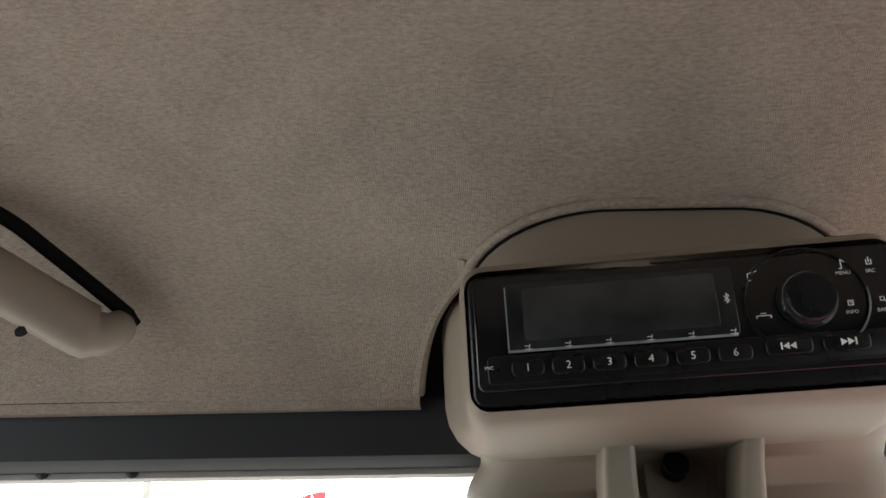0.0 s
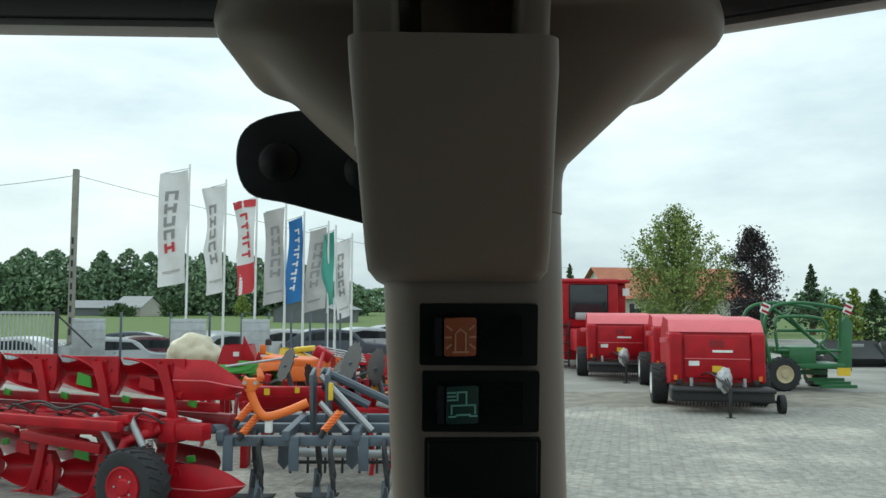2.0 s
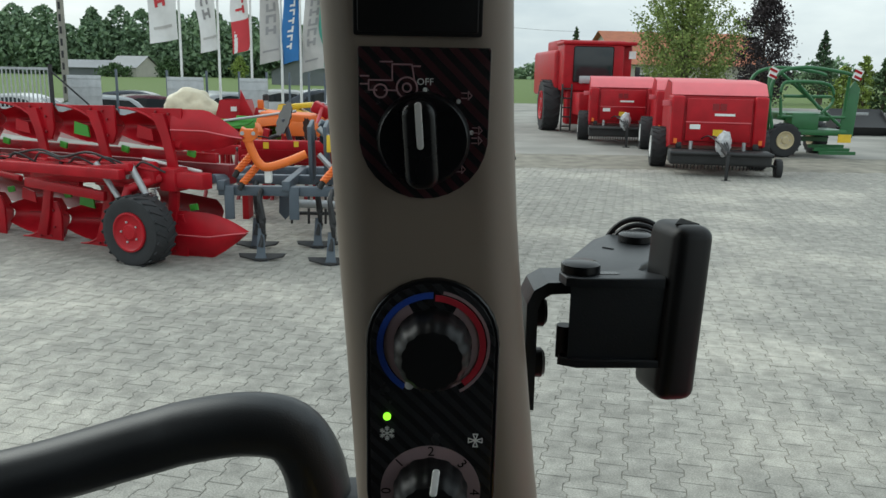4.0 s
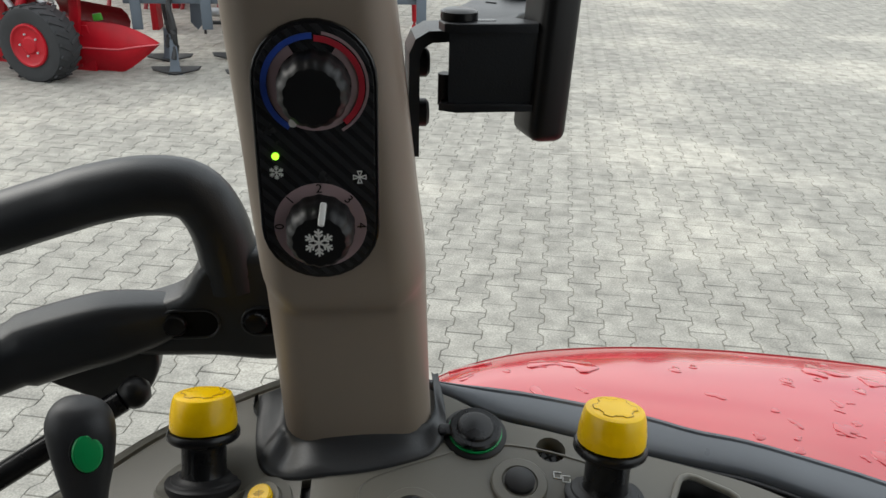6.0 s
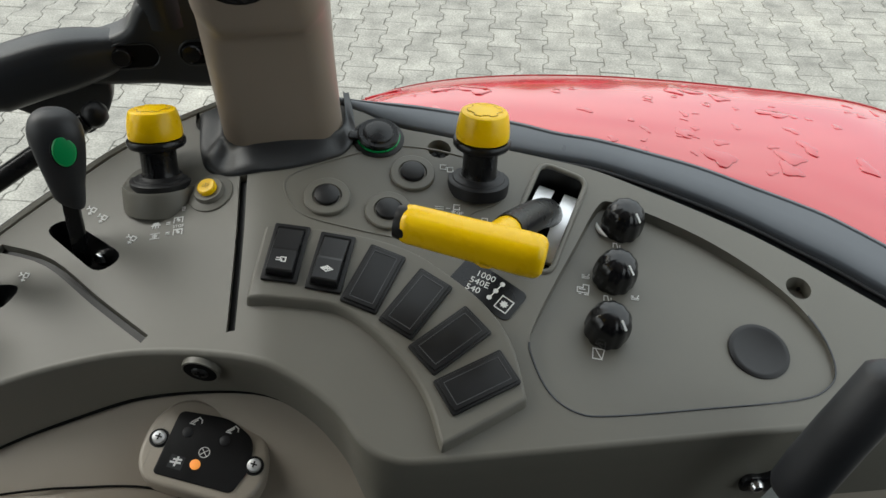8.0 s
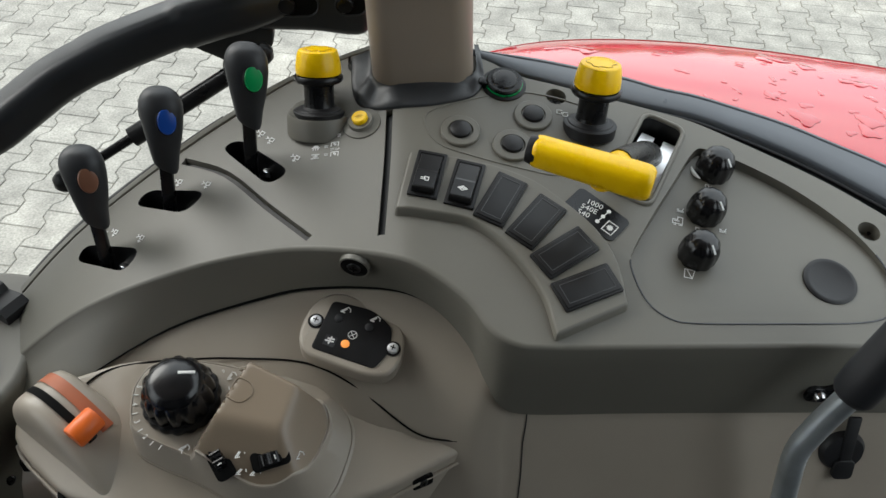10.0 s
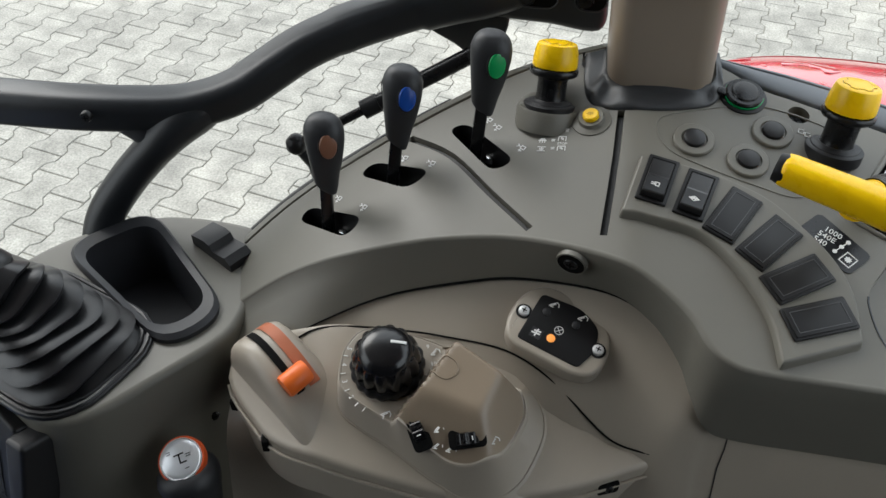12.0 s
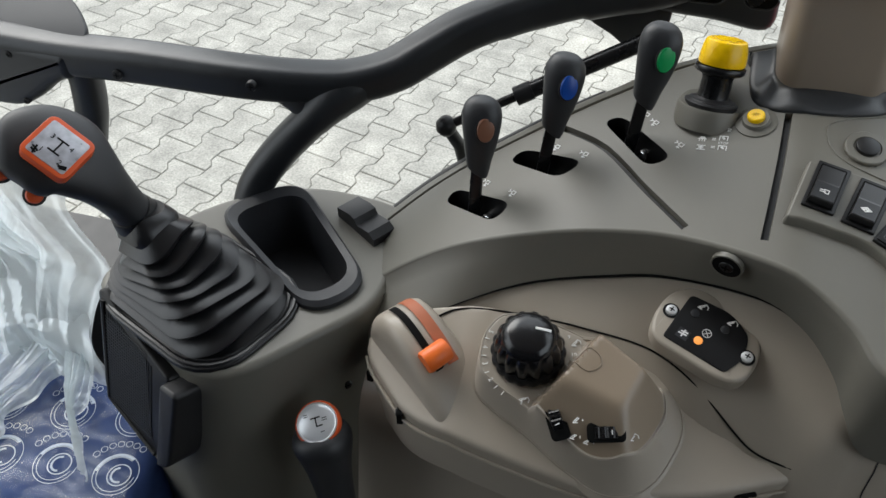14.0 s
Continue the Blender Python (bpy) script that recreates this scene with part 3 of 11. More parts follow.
def rocker(parent, m, live, icon):
    """A rocker switch, or a blank cover, in its bezel; m is the pose on its seat."""
    o = thing("rocker_switch" if live else "blank_switch_cover", m,
              "black rocker switch with white symbol in switch bank" if live else "blank black switch cover in switch bank", "switch", "switches on the console")
    part("bezel", slab(rounded(0.0282, 0.0535, 0.0015, 2), -0.001, 0.0022, None, 0.0006), M_BLACK, o, local=True)
    if live:
        part("key_recess", slab(rounded(0.0222, 0.0475, 0.001, 2), 0.001, 0.0025, None, 0.0001), M_VOID, o, local=True)
        prof = [(-0.0222, 0.002), (-0.0218, 0.0088), (-0.0205, 0.0094), (-0.002, 0.0082), (0.0005, 0.0072), (0.0205, 0.0042), (0.0218, 0.002)]
        part("rocker_key", loft([[(sx, y, z + dz) for y, z in prof] for sx, dz in ((-0.0101, -0.0008), (-0.0096, 0.0), (0.0096, 0.0), (0.0101, -0.0008))], False), M_KEY, o, local=True, smooth=12)
        bm = bmesh.new()
        for sx in (-0.0101, 0.0101):
            bm.faces.new([bm.verts.new((sx, y, z - 0.0008)) for y, z in prof])
        part("key_side", bm, M_SATIN, o, local=True, smooth=0)
        mk = mark(scaled(icon, 1.0), Matrix.Translation((0, -0.0115, 0.0091)) @ Matrix.Rotation(radians(-3.5), 4, "X"), 0.0008, None)
        mk.parent = o
    else:
        part("cover", slab(rounded(0.0245, 0.0495, 0.001, 2), 0.001, 0.0034, None, 0.0005), M_BLACK, o, local=True)
        bm = bmesh.new()
        for w, h in ((0.0178, 0.0425),):
            for sx, sy, lx, ly in ((0, h / 2, w, 0.0005), (0, -h / 2, w, 0.0005), (w / 2, 0, 0.0005, h), (-w / 2, 0, 0.0005, h)):
                box((lx, ly, 0.0004), (sx, sy, 0.0035), bm=bm)
        part("edge_line", bm, M_LINE, o, local=True, smooth=0)
    return o


BEAM_ICON = scaled([(-4, -1, -1, -1), (-4, 1, -2, 1), (-1, -1, -1, 2), (-1, 2, 3, 2), (3, 2, 3, -1), (0, -2, 3, -2), (0, -2, 0, 0)], 0.001)
FAN_ICON = scaled([(-4, 0, 0, 2.4), (0, 2.4, 4, 0), (4, 0, 0, -2.4), (0, -2.4, -4, 0), (-2, 0, 2, 0), (-1, 1, 1, -1), (-2, -1, 2, 1), (0, 0, 0, 2), (-3, 0, 3, 0.5)], 0.0011)
for i, ((x, y), a) in enumerate(ROCKERS):
    rocker(console, on_deck(x + (0.002 if i < 2 else 0.0), y, a, 0.0072) @ Matrix.Scale(0.9 if i < 2 else 0.96, 4), i < 2, BEAM_ICON if i == 0 else FAN_ICON)


# hydraulic levers
def spool_lever(slot, tip, button_mat, colour):
    base = Vector((slot[0], slot[1], deck_z(*slot) - 0.022))
    tip = Vector(tip)
    ax = (tip - base).normalized()
    m = frame_of(base, Vector((1, 0, 0)) - ax * ax.x, ax.cross(Vector((1, 0, 0)) - ax * ax.x))
    L = (tip - base).length
    o = thing("hydraulic_lever", m, f"black soft-grip hydraulic lever with {colour} button in console slot", "lever", "hydraulic levers")
    part("lever_rod", slab(rounded(0.0115, 0.0075, 0.002, 2), 0, L - 0.05, None), M_SATIN, o, local=True)
    g0 = L - 0.0745
    prof = [(0.0, 0.0082, 0.0076), (0.002, 0.0102, 0.0092), (0.014, 0.012, 0.0104), (0.029, 0.0146, 0.0124), (0.043, 0.0166, 0.0138), (0.0535, 0.0176, 0.0144), (0.062, 0.0172, 0.014), (0.0685, 0.0143, 0.0118), (0.0727, 0.0092, 0.0078), (0.0745, 0.002, 0.002)]
    prof = [tuple(p) for p in spline(prof, 4)]
    rings = []
    for h, w, d in prof:
        f = h / 0.0745
        cx, skew = 0.0016 * math.sin(math.pi * f), 0.006 * max(0.0, 1 - f * 5)
        rings.append([(cx + w * math.copysign(abs(math.cos(a)) ** 0.86, math.cos(a)), d * math.copysign(abs(math.sin(a)) ** 0.86, math.sin(a)) - 0.002 * math.sin(math.pi * f), g0 + h - skew * math.cos(a)) for a in (2 * math.pi * k / 24 for k in range(24))])
    part("grip", loft(rings, True, (True, True)), M_GRIP, o, local=True, smooth=60)
    bm = sweep([(0.0186 * math.cos(a) * 0.94, -0.0012, g0 + 0.0525 + 0.0215 * math.sin(a)) for a in (radians(-20 + 11 * q) for q in range(21))], 0.0005, 5)
    part("grip_seam", bm, M_RUBBER, o, local=True)
    face = Matrix.Translation((0.0075, -0.0139, g0 + 0.051)) @ Matrix.Rotation(radians(24), 4, "Z") @ Matrix.Rotation(radians(80), 4, "X")
    part("button_rim", slab([(x * 0.0088, y * 0.0126) for x, y in circle(1, 24)], -0.008, 0.0008, face, 0.0005), M_BLACK, o, local=True)
    bm = slab([(x * 0.0079, y * 0.0115) for x, y in circle(1, 24)], -0.008, 0.0026, face, 0.002)
    b = part("button", bm, button_mat, o, f"{colour} oval button", local=True)
    mk = mark(scaled([(-2, -3, 0, 3), (0, 3, 2, -1), (-1, -2, 1, -1)], 0.0016), face @ Matrix.Translation((0, 0, 0.0023)), 0.0005, None, mat=button_mat)
    mk.parent = b
    ball = part("pivot_ball", lathe([(0.0, -0.006), (0.004, -0.0045), (0.006, 0), (0.004, 0.0045), (0, 0.006)], Matrix.Translation((0.014, -0.002, 0.006)), 16), M_CHROME, o, local=True)
    return o


spool_lever((-0.088, 0.446), (-0.086, 0.461, 1.6185), M_BROWNBTN, "brown")
spool_lever((-0.032, 0.479), (-0.0205, 0.496, 1.6505), M_BLUEBTN, "blue")
spool_lever((0.043, 0.499), (0.0535, 0.503, 1.685), M_GREENBTN, "green")


# yellow push-pull knobs
def pto_knob(base, top, plinth):
    base, top = Vector(base), Vector(top)
    ax = (top - base).normalized()
    m = frame_of(base, Vector((1, 0, 0)) - ax * ax.x, ax.cross(Vector((1, 0, 0)) - ax * ax.x))
    L = (top - base).length
    o = thing("push_pull_knob", m, "yellow-capped black push-pull knob with round rubber collar on console", "knob", "yellow control knobs")
    if plinth:
        ring = lambda r, z, k: [(r * math.cos(a), r * math.sin(a) - k * (0.006 if math.sin(a) < 0 else 0.0), z + 0.006 * math.sin(a) * (z > 0.0)) for a in (2 * math.pi * q / 40 for q in range(40))]
        part("plinth", loft([ring(0.0298, -0.02, 0.5), ring(0.0292, -0.003, 0.5), ring(0.028, -0.0005, 0.5), ring(0.026, 0.0005, 0.4), ring(0.02, 0.0008, 0)], True, (False, True)), M_DECK, o, "raised taupe plinth", local=True)
    part("collar", lathe([(0.0238, -0.008), (0.0238, 0.0012), (0.023, 0.002), (0.0205, 0.0024), (0.0198, 0.0034), (0.0165, 0.004), (0.015, 0.0055), (0, 0.0055)], seg=44), M_RUBBER, o, local=True)
    part("stem", lathe([(0.0144, 0.004), (0.0136, 0.0065), (0.0134, 0.01), (0.0134, L - 0.034), (0.0142, L - 0.031), (0.0175, L - 0.0295), (0.0205, L - 0.0283), (0.0219, L - 0.0265), (0.0219, L - 0.0235), (0.021, L - 0.0222), (0.0175, L - 0.0218), (0.0168, L - 0.0205), (0, L - 0.0205)], seg=40), M_SATIN, o, local=True)
    part("cap", lathe([(0.0198, L - 0.0212), (0.0203, L - 0.0196), (0.02, L - 0.0135), (0.0189, L - 0.0062), (0.0181, L - 0.0028), (0.0172, L - 0.0008), (0.0155, L), (0.0142, L + 0.0002), (0, L + 0.0002)], seg=48), M_YELLOW, o, "yellow moulded cap", local=True)
    gear = []
    for i in range(48):
        a = 2 * math.pi * i / 48 + 0.2
        r = 0.0128 if (i // 4) % 2 else 0.0106
        gear.append((r * math.cos(a), r * math.sin(a)))
    groove = sweep([(x, y, L + 0.0003) for x, y in gear + gear[:1]], 0.00055, 5, caps=False)
    part("gear_relief", groove, M_YELLOWDARK, o, "moulded gear outline", local=True)
    part("gear_plate", slab(gear, L - 0.0005, L + 0.0007, None, 0.0003), M_YELLOW, o, local=True)
    return o


pto_knob((0.1068, 0.5335, 1.5985), (0.1085, 0.5515, 1.6515), True)
pto_knob((0.348, 0.4935, 1.604), (0.3515, 0.503, 1.6605), False)
b = on_deck(0.1449, 0.5095, 0, 0)
o = thing("push_button", b, "small yellow push button in taupe ring on console", "button")
part("ring", lathe([(0.0178, -0.002), (0.0172, 0.0012), (0.0118, 0.0026), (0.0108, 0.006), (0.0075, 0.0062), (0, 0.004)], seg=28), M_DECK, o, local=True)
part("button", lathe([(0.0072, 0.003), (0.0072, 0.0092), (0.0062, 0.0102), (0, 0.0102)], seg=24), M_YELLOW, o, local=True)
mk = mark(scaled([(-2, -1, 2, -1), (-2, 1, 2, 1), (0, -2, 0, 2), (-3, 0, 3, 0)], 0.0011), Matrix.Translation((0, 0, 0.0103)), 0.0003, None, mat=M_YELLOWDARK)
mk.parent = o

for x, y in ((0.231, 0.488), (0.275, 0.471), (0.298, 0.505)):
    o = thing("round_plug", on_deck(x, y), "round black rubber plug in raised taupe ring", "plug", "round plugs")
    part("ring", lathe([(0.0176, -0.003), (0.0174, 0.0024), (0.0166, 0.0032), (0.0112, 0.0035), (0.0104, 0.0022), (0, 0.0022)], seg=36), M_DECK, o, local=True)
    part("plug", lathe([(0.0092, 0.001), (0.0092, 0.0052), (0.008, 0.0061), (0, 0.0063)], seg=24), M_RUBBER, o, local=True)
o = thing("power_socket", on_deck(0.276, 0.543, -10) @ Matrix.Diagonal((0.84, 0.84, 0.6, 1)), "black capped power socket with green ring on console", "socket")
part("base_ring", lathe([(0.0245, -0.002), (0.0245, 0.0015), (0.0225, 0.003), (0, 0.003)], seg=36), M_BLACK, o, local=True)
part("green_ring", lathe([(0.0205, 0.002), (0.0208, 0.0055), (0.0195, 0.0058), (0, 0.0058)], seg=36), M_GREENBTN, o, "thin green ring", local=True)
part("cap", lathe([(0.0195, 0.005), (0.02, 0.0095), (0.0185, 0.0115), (0.0145, 0.0115), (0.0135, 0.0135), (0.011, 0.0145), (0, 0.0145)], seg=36), M_SATIN, o, local=True)
part("cap_tab", slab(rounded(0.012, 0.01, 0.003, 3), 0.006, 0.0095, Matrix.Translation((-0.022, -0.003, 0)), 0.001), M_SATIN, o, local=True)
o = thing("blind_cap", Matrix.Translation((0, 0, plate_z(0.5185, 0.334) - deck_z(0.5185, 0.334))) @ on_deck(0.5185, 0.334, 0, 0.0) @ Matrix.Scale(0.85, 4), "large round dished black rubber cap on console plate", "cap")
part("disc", lathe([(0.0255, -0.002), (0.0255, 0.0022), (0.0235, 0.0036), (0.021, 0.0034), (0.018, 0.0022), (0, 0.0018)], seg=40), M_RUBBER, o, local=True)


# three rotary knobs
for (x, y), a in (((0.447, 0.437), -46), ((0.427, 0.392), -44), ((0.408, 0.348), -48)):
    o = thing("rotary_switch", Matrix.Translation((0.006, 0.014, plate_z(x, y) - deck_z(x, y) + 0.002)) @ on_deck(x, y, -18, 0) @ Matrix.Diagonal((0.9, 0.9, 0.95, 1)), "glossy black fluted rotary knob with white pointer on console plate", "knob", "rotary knobs")
    prof = [(0.0172, 0.0), (0.0178, 0.003), (0.0178, 0.0095), (0.0173, 0.0145), (0.0162, 0.0188), (0.0143, 0.0225), (0.0118, 0.0252), (0.008, 0.027), (0.004, 0.0278), (0, 0.028)]
    part("knob_body", lathe(prof, None, 60, ripple=0.06, teeth=10), M_DIAL, o, local=True, smooth=50)
    m = Matrix.Rotation(radians(a), 4, "Z") @ Matrix.Translation((0.0116, 0, 0.0252)) @ Matrix.Rotation(radians(34), 4, "Y")
    part("pointer", box((0.0085, 0.0017, 0.0008), m), M_WHITE, o, "white pointer line", local=True)
ICON_LINK = scaled([(-2, -1, -2, 2), (-2, 2, 0, 2), (0, 2, 1, -2), (1, -2, 2, -2), (2, -2, 2, 1)], 0.0013)
ICON_LAMP = scaled([(-2, -3, -2, 2), (-2, 2, 3, 2), (-1, 2, 2, -3), (2, -3, 3, 2), (-2, -3, 2, -3)], 0.0016)
ICON_TRACTOR = scaled([(-3, -2, 3, -2), (-3, -2, -3, 1), (-3, 1, 0, 1), (0, 1, 0, 3), (0, 3, 3, 3), (3, 3, 3, -2), (-2, -3, -1, -3), (1, -3, 3, -3), (-2, 0, 1, 0)], 0.0014)
ICON_HARE = scaled([(-2, -1, 2, -1), (-2, 0, 2, 0), (1, 0, 2, 2), (-2, 1, -1, 1)], 0.0013)
for x, y, st in ((0.4443, 0.4332, ICON_LINK), (0.408, 0.3985, ICON_TRACTOR), (0.413, 0.409, ICON_HARE), (0.4443, 0.387, ICON_HARE), (0.4236, 0.3882, ICON_LINK), (0.4033, 0.3456, ICON_LAMP)):
    mark(st, Matrix.Translation((0, 0, plate_z(x, y) - deck_z(x, y))) @ on_deck(x, y, -18, 0.0004), 0.0007, console)
part("knob_arc", sweep([(0.453 + 0.0186 * math.cos(a), 0.4505 + 0.0186 * math.sin(a), plate_z(0.44, 0.45) + 0.0012) for a in (radians(160 + 8 * i) for i in range(8))], [0.0004, 0.001, 0.0016, 0.0018, 0.0018, 0.0016, 0.001, 0.0004], 6), M_WHITE, console)

# yellow speed selector handle
o = thing("selector_handle", (0.398, 0.462, deck_z(0.398, 0.462) - 0.02), "yellow bar handle on black pivot arm in console slot", "lever")
hl, hr_ = Vector((0.2785, 0.394, 1.6505)), Vector((0.3575, 0.354, 1.6465))
ax = (hr_ - hl).normalized()
m = frame_of(hl, Vector((0, 0, 1)) - ax * ax.z, ax.cross(Vector((0, 0, 1)) - ax * ax.z))
L = (hr_ - hl).length
prof = [(-0.003, 0.0098, 0.0096), (-0.0015, 0.0113, 0.011), (0.002, 0.0119, 0.0116), (L * 0.5, 0.0126, 0.0122), (L - 0.012, 0.0134, 0.0128), (L - 0.004, 0.0131, 0.0125), (L - 0.0008, 0.0118, 0.0112), (L + 0.0012, 0.009, 0.0086)]
rings = [[m @ Vector((w * math.copysign(abs(math.cos(t)) ** 0.75, math.cos(t)), d * math.copysign(abs(math.sin(t)) ** 0.75, math.sin(t)), h)) for t in (2 * math.pi * k / 24 for k in range(24))] for h, w, d in prof]
part("bar_grip", loft(rings, True, (True, True)), M_YELLOW, o, "glossy yellow plastic bar", smooth=60)
part("grip_seam", loft([[m @ Vector((0.0134 * math.copysign(abs(math.cos(t)) ** 0.75, math.cos(t)), 0.0128 * math.copysign(abs(math.sin(t)) ** 0.75, math.sin(t)), L * 0.82 + h)) for t in (2 * math.pi * k / 24 for k in range(24))] for h in (0, 0.0008)], True, (True, True)), M_YELLOW, o)
part("end_cap", lathe([(0.0105, -0.007), (0.0115, -0.003), (0.0115, 0.001), (0, 0.001)], m, 24), M_BLACK, o)
mid = hl * 0.42 + hr_ * 0.58
piv = Vector((0.392, 0.455, deck_z(0.392, 0.455) + 0.006))
arm = [tuple(p) for p in spline([tuple(mid + Vector((0, 0, -0.006))), tuple(mid * 0.6 + piv * 0.4 + Vector((0, 0, 0.002))), tuple(piv), (0.4, 0.465, piv.z - 0.03)], 6)]
part("neck", sweep(arm[:8], [0.0125 - 0.0004 * i for i in range(8)], 16), M_YELLOW, o)
part("pivot_arm", sweep(arm[5:], 0.0115, 16), M_SATIN, o)
for s in (-1, 1):
    c = on_deck(0.399, 0.462, 60, 0)
    strip = []
    for q in range(17):
        f = q / 16
        a_ = math.sin(math.pi * (0.08 + 0.84 * f))
        wq = 0.0064 - (0.003 if 0.3 < f < 0.42 and s > 0 else 0.0)
        strip.append([c @ Vector((-0.037 + 0.07 * f, s * 0.0105 + s * e * wq, -0.021 + 0.0215 * a_ ** 0.8 + dz)) for e, dz in ((-1, 0.0), (1, 0.0), (1, -0.003), (-1, -0.003))])
    part("gate_plate", loft(strip, True, (True, True)), M_GATE, o, "bright bent steel gate plate", smooth=40)

# speed sticker
o = thing("speed_sticker", on_deck(0.3375, 0.3975, -47, 0.0004), "black speed sticker with white numbers beside yellow handle", "sticker")
part("backing", slab([(x - 0.002, y) for x, y in rounded(0.052, 0.0285, 0.005, 4)], 0, 0.0005), M_SATIN, o, local=True, smooth=0)
for i, word in enumerate(("1000", "540E", "540")):
    t = words(word, 0.0074, Matrix.Translation((-0.0085 - 0.0006 * i, 0.0072 - 0.0072 * i, 0.0007)) @ Matrix.Rotation(radians(14), 4, "Z"), M_WHITE, None, "speed_number")
    t.parent = o
for i in range(3):
    part("dot", lathe([(0.0019, 0.0004), (0.0019, 0.0008), (0, 0.0008)], Matrix.Translation((0.0045 - 0.0006 * i, 0.0095 - 0.0075 * i, 0)), 12), M_WHITE, o, local=True)
part("link_line", box((0.0009, 0.0155, 0.0003), Matrix.Translation((0.0039, 0.002, 0.0006)) @ Matrix.Rotation(radians(-4), 4, "Z")), M_WHITE, o, local=True, smooth=0)
mk = mark([(0.01, -0.009, 0.0195, -0.009), (0.01, -0.009, 0.01, 0.002), (0.01, 0.002, 0.0195, 0.002), (0.0195, 0.002, 0.0195, -0.009)], Matrix.Translation((0, 0, 0.0006)), 0.0008, None, "frame_mark")
mk.parent = o
part("gear_mark", lathe([(0.0032, 0.0004), (0.0032, 0.0008), (0, 0.0008)], Matrix.Translation((0.0147, -0.0035, 0)), 16, ripple=0.35, teeth=8), M_WHITE, o, local=True, smooth=0)

# dark tube added along the outer edge of the console top, for its dark hollow
edge_pts = [p for p in OUTER if -0.19 < p[0] < 0.03]
hose = thing("edge_hose", (-0.08, 0.5, 1.4), "black tube for the dark hollow along outer edge of side console", "hose")
part("hose", sweep([(p[0] - 0.011, p[1] + 0.026, deck_z(p[0], p[1]) - 0.022) for p in edge_pts], 0.0085, 12), M_RUBBER, hose)


# ---- pod on the lower panel: lift controls ----
def pod_z(x, y):
    return 1.417 + 0.42 * (y - 0.235) - 0.12 * max(0.0, x - 0.1) - 0.3 * max(0.0, -0.06 - x)


POD = [tuple(p) for p in spline([(-0.157, 0.32), (-0.125, 0.284), (-0.098, 0.263), (-0.059, 0.25), (-0.006, 0.241), (0.054, 0.234), (0.085, 0.234), (0.15, 0.251), (0.2, 0.273), (0.2215, 0.284), (0.211, 0.29),
                                 (0.182, 0.2915), (0.161, 0.303), (0.135, 0.322), (0.11, 0.334), (0.078, 0.345), (0.044, 0.352), (-0.036, 0.359), (-0.096, 0.358), (-0.145, 0.35)], 4, True)]
pod = thing("lift_control_pod", (0.03, 0.28, 1.38), "taupe plastic lift control pod on lower console panel", "control panel")


def inset(loop, d):
    out, n = [], len(loop)
    for i in range(n):
        t = np.array(loop[(i + 1) % n]) - np.array(loop[i - 1])
        t /= max(1e-9, np.linalg.norm(t))
        out.append((loop[i][0] - t[1] * d, loop[i][1] + t[0] * d))
    return out


def mound(loop, height, drop, r, name, mat, parent, step=0.01, curve=4):
    """A moulded body: a sheet over the loop, a rounded edge and a skirt."""
    rows = []
    for k in range(curve + 1):
        a = math.pi / 2 * k / curve
        lp = inset(loop, r * (1 - math.sin(a)))
        rows.append([(x, y, height(x, y) - r * (1 - math.cos(a))) for x, y in lp])
    rows.append([(x, y, height(x, y) - drop) for x, y in loop])
    bm = loft(rows, True)
    top = lifted([(p[0], p[1]) for p in rows[0]], height, [], step)
    me = bpy.data.meshes.new("sheet")
    top.to_mesh(me)
    top.free()
    bm.from_mesh(me)
    bpy.data.meshes.remove(me)
    bmesh.ops.remove_doubles(bm, verts=bm.verts, dist=0.0002)
    return part(name, bm, mat, parent, smooth=50)


mound(POD, pod_z, 0.06, 0.004, "pod_body", M_LOWER, pod)
tree_ = bvhtree.BVHTree.FromPolygons([v.co.copy() for v in lower_panel.data.vertices], [tuple(p.vertices) for p in lower_panel.data.polygons])


def panel_z(x, y):
    hit = tree_.ray_cast(world_of(lower_panel).inverted() @ Vector((x, y, 1.7)), Vector((0, 0, -1)))
    return world_of(lower_panel) @ hit[0] if hit[0] else Vector((x, y, 0))


back = [tuple(p) for p in spline([(-0.1223, 0.335), (-0.1023, 0.3441), (-0.0802, 0.354), (-0.044, 0.3565), (0.0121, 0.3565), (0.0428, 0.3526), (0.0783, 0.3466), (0.1037, 0.3383), (0.1346, 0.3214), (0.1651, 0.3007), (0.1894, 0.2902), (0.2155, 0.2853)], 6)]
top_z = [max(pod_z(x, y), panel_z(x, y).z) for x, y in back]
top_z = [sum(top_z[max(0, i - 5):i + 6]) / len(top_z[max(0, i - 5):i + 6]) for i in range(len(back))]
part("pod_gap", sweep([(x, y, z + 0.0008) for (x, y), z in zip(back, top_z)], 0.0009, 8), M_VOID, pod, "dark gap behind pod")
part("pod_lip", sweep([(x, y, pod_z(x, y) - 0.0125) for x, y in inset(POD, -0.0015)[:40]], 0.0016, 6), M_LOWER, pod)
for x, y, z in ((-0.152, 0.313, 1.4), (-0.112, 0.273, 1.403), (0.085, 0.233, 1.404), (0.185, 0.265, 1.405)):
    n = Vector((x - 0.03, y - 0.3, 0)).normalized() if x < 0.15 else Vector((0.35, -0.9, 0)).normalized()
    m = frame_of((x, y, z), Vector((0, 0, 1)).cross(n), (0, 0, 1))
    part("screw_pocket", slab(rounded(0.0185, 0.0155, 0.003, 3), -0.004, 0.0012, m, 0.0005), M_VOID, pod)
    screw(m @ Matrix.Translation((0, 0, 0.0016)), 0.0042, pod, mat=M_SATIN)

